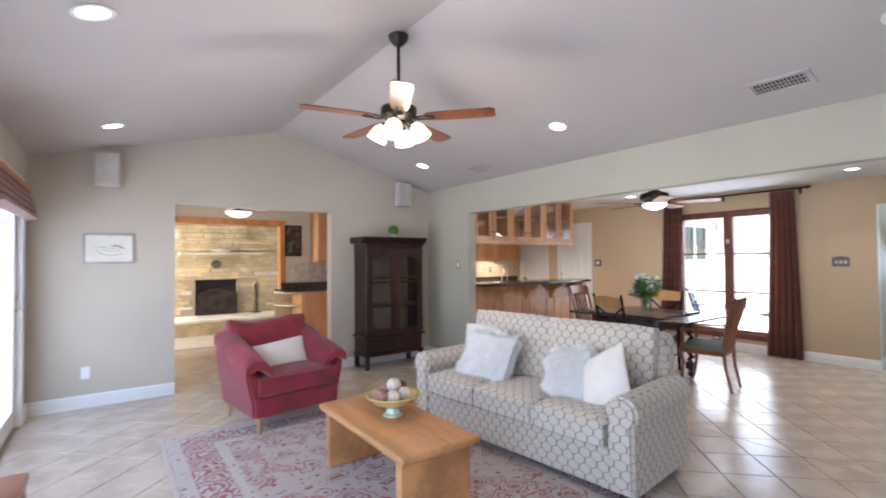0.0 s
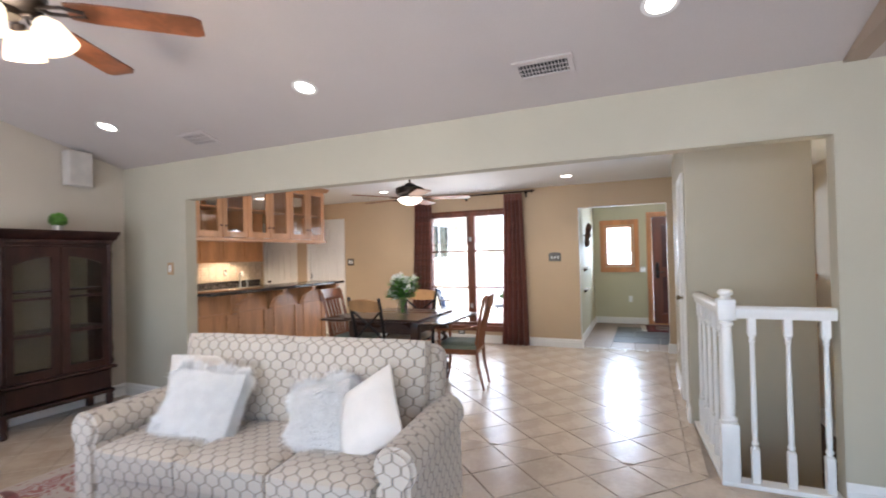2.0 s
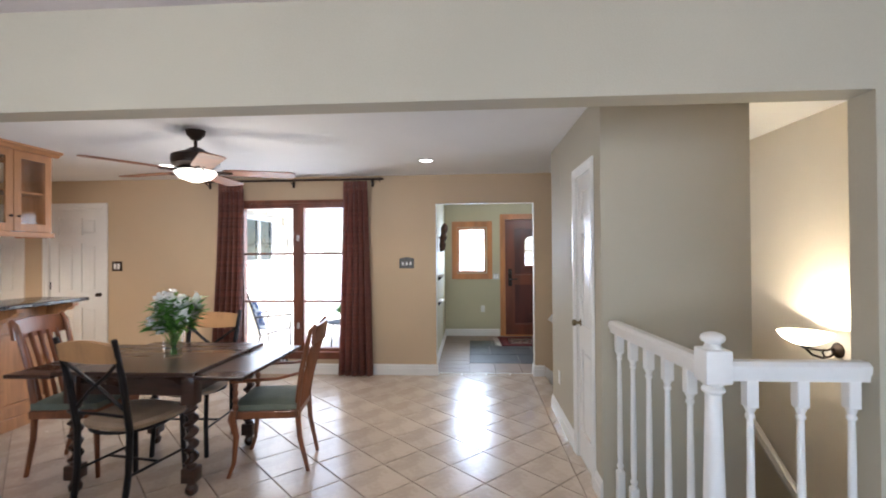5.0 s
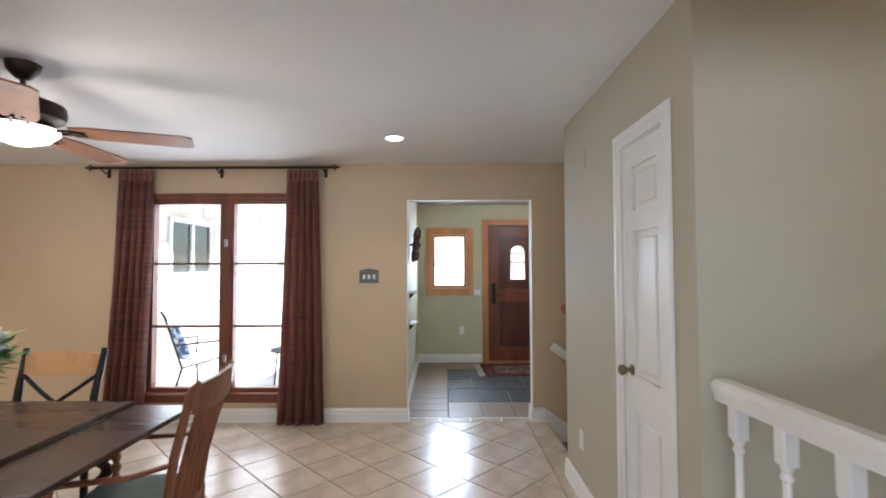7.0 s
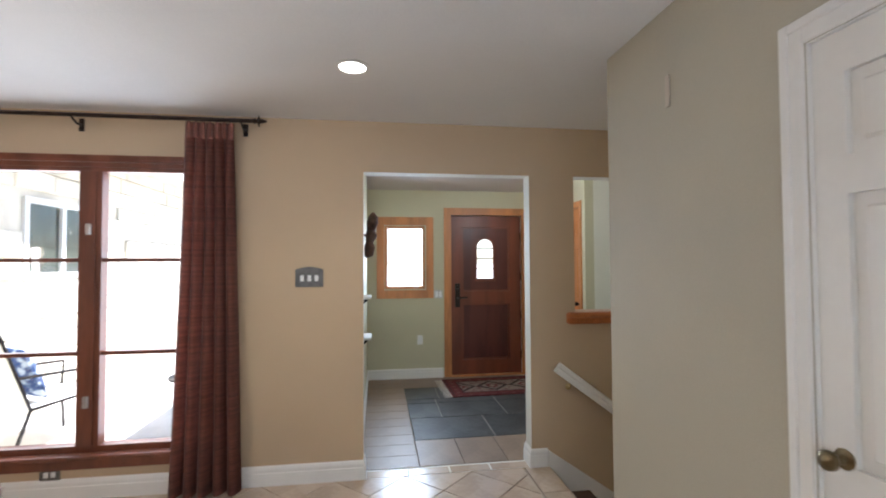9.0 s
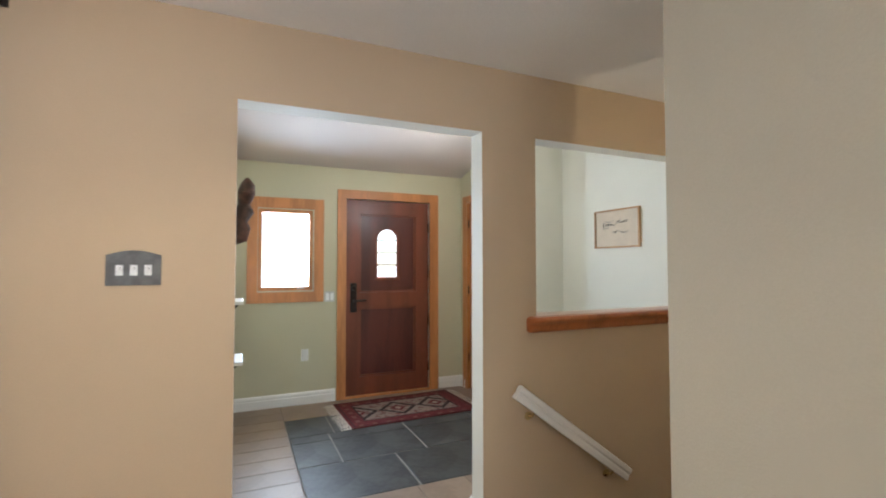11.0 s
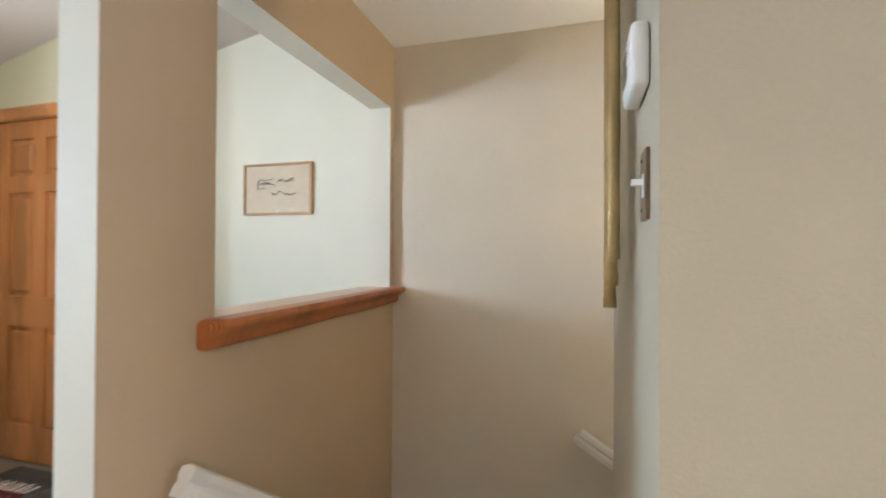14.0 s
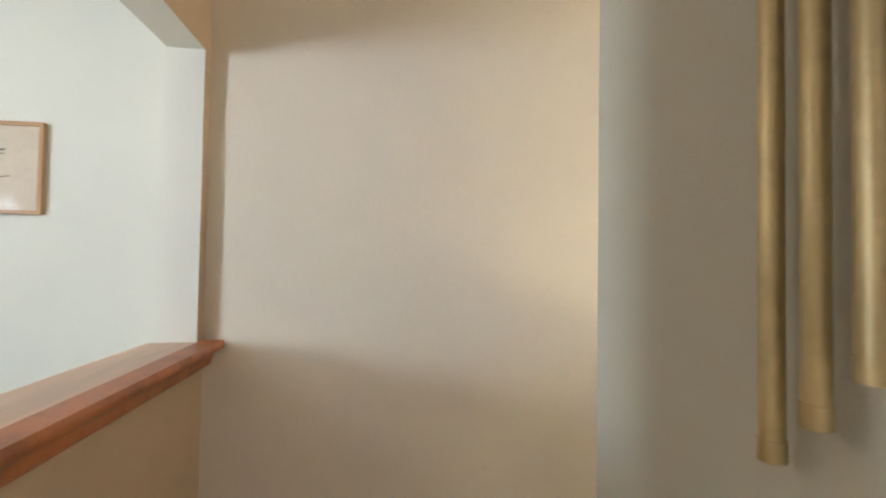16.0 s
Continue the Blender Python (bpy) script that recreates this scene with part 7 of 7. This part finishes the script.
def kilim(name):
    m = bpy.data.materials.new(name)
    m.use_nodes = True
    n, l = m.node_tree.nodes, m.node_tree.links
    b = n["Principled BSDF"]
    b.inputs["Roughness"].default_value = 1.0
    tc, sep = n.new("ShaderNodeTexCoord"), n.new("ShaderNodeSeparateXYZ")
    l.new(tc.outputs["Object"], sep.inputs[0])

    def op(kind, a, c=None):
        x = n.new("ShaderNodeMath")
        x.operation = kind
        for i, v in enumerate((a, c)):
            if v is None:
                continue
            if isinstance(v, (int, float)):
                x.inputs[i].default_value = v
            else:
                l.new(v, x.inputs[i])
        return x.outputs[0]

    def mixc(f, a, c):
        x = n.new("ShaderNodeMix")
        x.data_type = "RGBA"
        l.new(f, x.inputs[0])
        for i, v in ((6, a), (7, c)):
            if isinstance(v, tuple):
                x.inputs[i].default_value = (*v, 1)
            else:
                l.new(v, x.inputs[i])
        return x.outputs[2]

    ax, yy = op("ABSOLUTE", sep.outputs[0]), sep.outputs[1]
    cell = op("ABSOLUTE", op("SUBTRACT", op("MODULO", op("ADD", yy, 10.19), 0.38), 0.19))
    d = op("ADD", op("DIVIDE", ax, 0.20), op("DIVIDE", op("SUBTRACT", 0.19, cell), 0.19))
    speck = n.new("ShaderNodeTexNoise")
    speck.inputs["Scale"].default_value, speck.inputs["Detail"].default_value = 26, 3
    l.new(tc.outputs["Object"], speck.inputs["Vector"])
    wear = op("GREATER_THAN", speck.outputs["Fac"], 0.55)
    pale = mixc(wear, (0.25, 0.20, 0.165), (0.16, 0.075, 0.065))
    red = mixc(wear, (0.105, 0.013, 0.016), (0.14, 0.026, 0.026))
    col = mixc(op("LESS_THAN", d, 1.0), pale, (0.024, 0.014, 0.014))
    col = mixc(op("LESS_THAN", d, 0.74), col, pale)
    col = mixc(op("LESS_THAN", d, 0.42), col, red)
    col = mixc(op("LESS_THAN", d, 0.2), col, (0.32, 0.25, 0.20))
    ay = op("ABSOLUTE", yy)
    e = op("MINIMUM", op("SUBTRACT", 0.37, ax), op("SUBTRACT", 0.60, ay))
    motif = op("MULTIPLY", op("GREATER_THAN", op("SINE", op("MULTIPLY", yy, 52.0)), 0.55), op("GREATER_THAN", op("SINE", op("MULTIPLY", sep.outputs[0], 52.0)), 0.2))
    band = mixc(motif, red, (0.17, 0.065, 0.055))
    col = mixc(op("LESS_THAN", e, 0.155), col, (0.030, 0.012, 0.014))
    col = mixc(op("LESS_THAN", e, 0.14), col, band)
    col = mixc(op("LESS_THAN", e, 0.035), col, (0.05, 0.012, 0.014))
    col = mixc(op("LESS_THAN", e, 0.02), col, red)
    l.new(col, b.inputs["Base Color"])
    return m


rug("entry_rug", "red and black kilim doormat with cream fringe at the door", 10.08, 0.05, 0.36, 0.60, kilim("kilim wool"), [("y", (-0.60, 0.60), 0.36)], 2)


def wall_ledge(z):
    s = thing("wall_ledge", "small white wall ledge on iron brackets in the entry", "shelf", pose(8.9, 1.55, z), group="ledges in the entry")
    part("shelf_board", box(-0.14, 0.14, -0.075, -0.001, -0.02, 0.0, 0.004), M_WHITE, s)
    for x in (-0.09, 0.09):
        part("bracket", prism([(-0.001, -0.02), (-0.055, -0.02), (-0.001, -0.075)], x - 0.008, x + 0.008, "x"), M_IRON, s)


wall_ledge(1.14)
wall_ledge(0.80)


def driftwood():
    b = tube([(0.0, -0.03, 1.47), (0.01, -0.05, 1.50), (0.0, -0.06, 1.56), (-0.01, -0.055, 1.60), (0.015, -0.075, 1.66), (0.02, -0.07, 1.71), (0.0, -0.08, 1.77), (0.01, -0.09, 1.82), (0.015, -0.085, 1.86)], [0.012, 0.042, 0.050, 0.032, 0.052, 0.034, 0.050, 0.040, 0.012], 12)
    tube([(0.0, -0.001, 1.66), (0.01, -0.05, 1.66)], 0.012, 8, b)
    for v in b.verts:
        v.co += 0.008 * noise.noise_vector(v.co * 14)
    o = part("wall_sculpture", b, mat("carved brown wood", (0.085, 0.036, 0.022), 0.5, vary=0.4, scale=18, grain=80, bump=0.3), smooth=True)
    o.matrix_world = pose(8.87, 1.548, 0)
    tagged(o, "twisted dark wooden sculpture hung on the entry wall", "sculpture")


driftwood()


# ---- outside the dining window ----
def wing():
    h = thing("house_wing", "sunlit limestone wing of the house with a white window", "house", pose(0, 4.86, 0))
    part("wall", slab_bm("y", 0.0, 0.03, EAST1 + 0.001, 14.0, -0.06, 2.75, [(9.9, 11.0, 1.30, 2.08)]), M_PALESTONE, h)
    rnd, z = random.Random(4), -0.05
    while z < 2.7:
        hgt = rnd.choice((0.16, 0.2, 0.26))
        x = EAST1 + 0.01
        while x < 13.95:
            w = rnd.uniform(0.3, 0.7)
            x1 = min(x + w, 13.95)
            if not (x1 > 9.86 and x < 11.04 and z + hgt > 1.28 and z < 2.1):
                part("stone", box(x + 0.006, x1 - 0.006, -0.03 - rnd.uniform(0, 0.012), -0.001, z + 0.005, z + hgt - 0.005, 0.008, 1), M_PALESTONE, h)
            x = x1
        z += hgt
    wn = part("window", slab_bm("y", -0.03, 0.02, 9.88, 11.02, 1.28, 2.10, [(9.94, 10.42, 1.34, 2.04), (10.48, 10.96, 1.34, 2.04)]), M_WHITE, h)
    part("pane", box(9.94, 10.96, 0.004, 0.01, 1.34, 2.04), mat("dark window glass", (0.05, 0.06, 0.05), 0.05, vary=0.2), wn)
    part("roof", prism([(-0.65, 2.62), (-0.65, 2.72), (0.1, 2.95), (0.1, 2.75)], EAST1 + 0.01, 14.3, "x"), mat("eave boards", (0.55, 0.50, 0.42), 0.7), h)


wing()


def patio_chair():
    c = thing("patio_chair", "bent metal patio armchair with a blue cushion", "chair", pose(9.2, 4.2, -0.06, rz=60))
    for s in (-1, 1):
        part("frame", tube([(s * 0.27, -0.3, 0), (s * 0.27, -0.28, 0.40), (s * 0.27, 0.22, 0.36), (s * 0.27, 0.42, 0.95), (s * 0.27, 0.46, 1.0)], 0.014, 8), M_IRON, c, smooth=True)
        part("arm", tube([(s * 0.27, -0.28, 0.40), (s * 0.28, -0.30, 0.60), (s * 0.28, 0.30, 0.62)], 0.012, 8), M_IRON, c, smooth=True)
        part("back_leg", tube([(s * 0.27, 0.22, 0.36), (s * 0.27, 0.34, 0)], 0.014, 8), M_IRON, c, smooth=True)
    part("sling", prism([(-0.26, 0.385), (0.22, 0.355), (0.42, 0.95), (0.41, 0.96), (0.21, 0.37), (-0.26, 0.40)], -0.26, 0.26, "x"), M_WHITE, c)
    p = thing("patio_pillow", "blue and white pillow lying in the patio chair", "pillow", pose(9.2, 4.2, -0.06, rz=60) @ pose(0, 0.17, 0.62, rx=68))
    part("cover", cushion(0.44, 0.44, 0.16, 0.12, 2.6, 8), M_BLUE, p, smooth=True)


patio_chair()


def patio_table():
    t = thing("patio_table", "small iron patio side table with a potted plant", "table", pose(9.2, 2.95, -0.06))
    part("tabletop", cyl(0.26, 0.26, 0.50, 0.515, seg=28), M_IRON, t)
    for k in range(3):
        a = 2 * math.pi * k / 3
        part("leg", tube([(0.22 * math.cos(a), 0.22 * math.sin(a), 0), (0.18 * math.cos(a), 0.18 * math.sin(a), 0.5)], 0.01, 6), M_IRON, t)
    p = thing("potted_plant", "small leafy plant in a white pot on the patio table", "plant", pose(9.2, 2.95, 0.456))
    part("pot", lathe([(0.06, 0), (0.08, 0.12), (0.07, 0.12), (0.05, 0.02)], 18), M_GREYPOT, p, smooth=True)
    rnd, b = random.Random(6), bmesh.new()
    for _ in range(260):
        d = Vector((rnd.gauss(0, 1), rnd.gauss(0, 1), abs(rnd.gauss(0, 1)) + 0.1)).normalized()
        o, s = Vector((0, 0, 0.12)) + d * rnd.uniform(0.03, 0.15), d.orthogonal().normalized() * 0.012
        b.faces.new([b.verts.new(o - s), b.verts.new(o + d * 0.04), b.verts.new(o + s)])
    part("foliage", b, M_LEAF, p)["kind"] = "stuff"


patio_table()


# ---- floor tiles ----
def clip(poly, axis, lim, sign):
    out = []
    for i, p in enumerate(poly):
        q = poly[(i + 1) % len(poly)]
        a, c = sign * (p[axis] - lim), sign * (q[axis] - lim)
        if a >= 0:
            out.append(p)
        if (a >= 0) != (c >= 0):
            t = a / (a - c)
            out.append((p[0] + t * (q[0] - p[0]), p[1] + t * (q[1] - p[1])))
    return out


def inside(poly, r):
    for axis, lo, hi in ((0, r[0], r[1]), (1, r[2], r[3])):
        poly = clip(poly, axis, lo, 1)
        poly = clip(poly, axis, hi, -1) if poly else poly
        if len(poly) < 3:
            return []
    return poly


def area(p):
    return abs(sum(p[i][0] * p[(i + 1) % len(p)][1] - p[(i + 1) % len(p)][0] * p[i][1] for i in range(len(p)))) / 2


def tile_mesh(b, poly, cx, cy, dz=0.0, g=0.004):
    """Flat piece with a worn edge, top at z = 0."""
    mx, my = sum(p[0] for p in poly) / len(poly), sum(p[1] for p in poly) / len(poly)
    def shrink(k):
        r = []
        for x, y in poly:
            d = math.hypot(x - mx, y - my) or 1
            r.append((x - (x - mx) / d * k - cx, y - (y - my) / d * k - cy))
        return r
    rings = [[b.verts.new((x, y, z)) for x, y in shrink(k)] for k, z in ((g, -0.014), (g, -0.003 + dz), (g + 0.004, dz))]
    n = len(poly)
    for a, c in zip(rings, rings[1:]):
        for i in range(n):
            b.faces.new((a[i], a[(i + 1) % n], c[(i + 1) % n], c[i]))
    b.faces.new(rings[-1])


def lay(name, rects, cells, material, floor_ob, near, gap=0.004):
    """Clip each cell to the rects; whole or cut pieces near the walk become parts, the rest one mesh."""
    rest, count = bmesh.new(), 0
    shared = {}
    for poly in cells:
        for r in rects:
            p = inside(poly, r)
            if not p or area(p) < 0.0015:
                continue
            cx, cy = sum(q[0] for q in p) / len(p), sum(q[1] for q in p) / len(p)
            if count < 300 and any(n[0] < cx < n[1] and n[2] < cy < n[3] for n in near):
                key = tuple((round(q[0] - cx, 3), round(q[1] - cy, 3)) for q in p)
                if key not in shared:
                    b = bmesh.new()
                    tile_mesh(b, p, cx, cy, 0.0, gap)
                    me = bpy.data.meshes.new(name)
                    bmesh.ops.recalc_face_normals(b, faces=b.faces)
                    b.to_mesh(me), b.free()
                    me.materials.append(material)
                    shared[key] = me
                ob = new(name, shared[key])
                ob.location = (cx, cy, 0)
                ob.rotation_euler = (random.uniform(-0.0015, 0.0015), random.uniform(-0.0015, 0.0015), 0)
                ob.parent = floor_ob
                count += 1
            else:
                tile_mesh(rest, p, 0, 0, 0.0, gap)
    if len(rest.verts):
        bmesh.ops.recalc_face_normals(rest, faces=rest.faces)
        o = part(name + "s", rest, material, floor_ob)
        o["kind"] = "stuff"
    else:
        rest.free()


floor_ob = bpy.data.objects["floor"]
S = 0.46 / 2
diamonds = []
for i in range(-48, 30):
    for j in range(-60, 60):
        if (i + j) % 2 == 0:
            cx, cy = 7.765 + i * S, 1.245 + j * S
            if -2.3 < cx < 8.3 and -4.2 < cy < 8.7:
                diamonds.append([(cx - S, cy), (cx, cy - S), (cx + S, cy), (cx, cy + S)])
diamonds.sort(key=lambda p: abs(p[1][0] - 6.2) + abs(p[0][1] - 1.4))
lay("tile", [(WEST, BEAM1, SOUTH, GAB0), (-2.08, BEAM1, GAB0, 8.45), (BEAM1, EAST0 - 0.004, 0.42, 7.6), (BEAM1, 6.92, 0.325, 0.42)], diamonds, M_TILE, floor_ob, [(4.3, 8.0, 0.3, 4.4)])
border = [[(x, y0), (x1, y0), (x1, y1), (x, y1)] for x, x1, y0, y1 in
          [(EAST0 + 0.001, EAST0 + 0.10, 0.36 + 0.285 * k, 0.36 + 0.285 * (k + 1)) for k in range(4)] + [(6.93 + 0.36 * k, 6.93 + 0.36 * (k + 1), 0.235, 0.41) for k in range(3)]]
lay("border_tile", [(6.93, EAST0 + 0.11, 0.2, 1.5)], border, M_TILE, floor_ob, [(6, 9, 0, 2)])
# entry: brown tiles round a slate field
brown, slates = [], []
for k in range(12):
    x = EAST1 + 0.205 * k
    brown.append([(x, 1.13), (x + 0.205, 1.13), (x + 0.205, 1.55), (x, 1.55)])
for k in range(10):
    y = 1.13 - 0.32 * (k + 1)
    brown.append([(EAST1, y), (8.60, y), (8.60, y + 0.32), (EAST1, y + 0.32)])
for x0, x1, ys in ((8.60, 9.12, (1.13, 0.46, -0.30, -1.0, -1.40)), (9.12, 9.70, (1.13, 0.83, 0.21, -0.42, -1.1, -1.40)), (9.70, 10.14, (1.13, 0.78, 0.2, -0.5, -0.79))):
    for a, c in zip(ys, ys[1:]):
        slates.append([(x0, c), (x1, c), (x1, a), (x0, a)])
for k in range(6):
    y = 1.13 - 0.4 * k
    brown.append([(10.14, y - 0.4), (10.58, y - 0.4), (10.58, y), (10.14, y)])
entry = [(EAST1 - 0.02, 9.56, -1.40, 1.55), (9.56, 10.58, -0.79, 1.55)]
lay("entry_tile", entry, brown, M_PLANK, floor_ob, [(8, 11, -2, 2)])
lay("slate_tile", entry, slates, M_SLATE, floor_ob, [(8, 11, -2, 2)], 0.0075)
slab("floor_entry_grout", "z", -0.0115, -0.0035, 8.601, 10.139, -1.399, 1.129, [(9.56, 10.2, -1.5, -0.79)], [M_GROUTPALE] * 3)
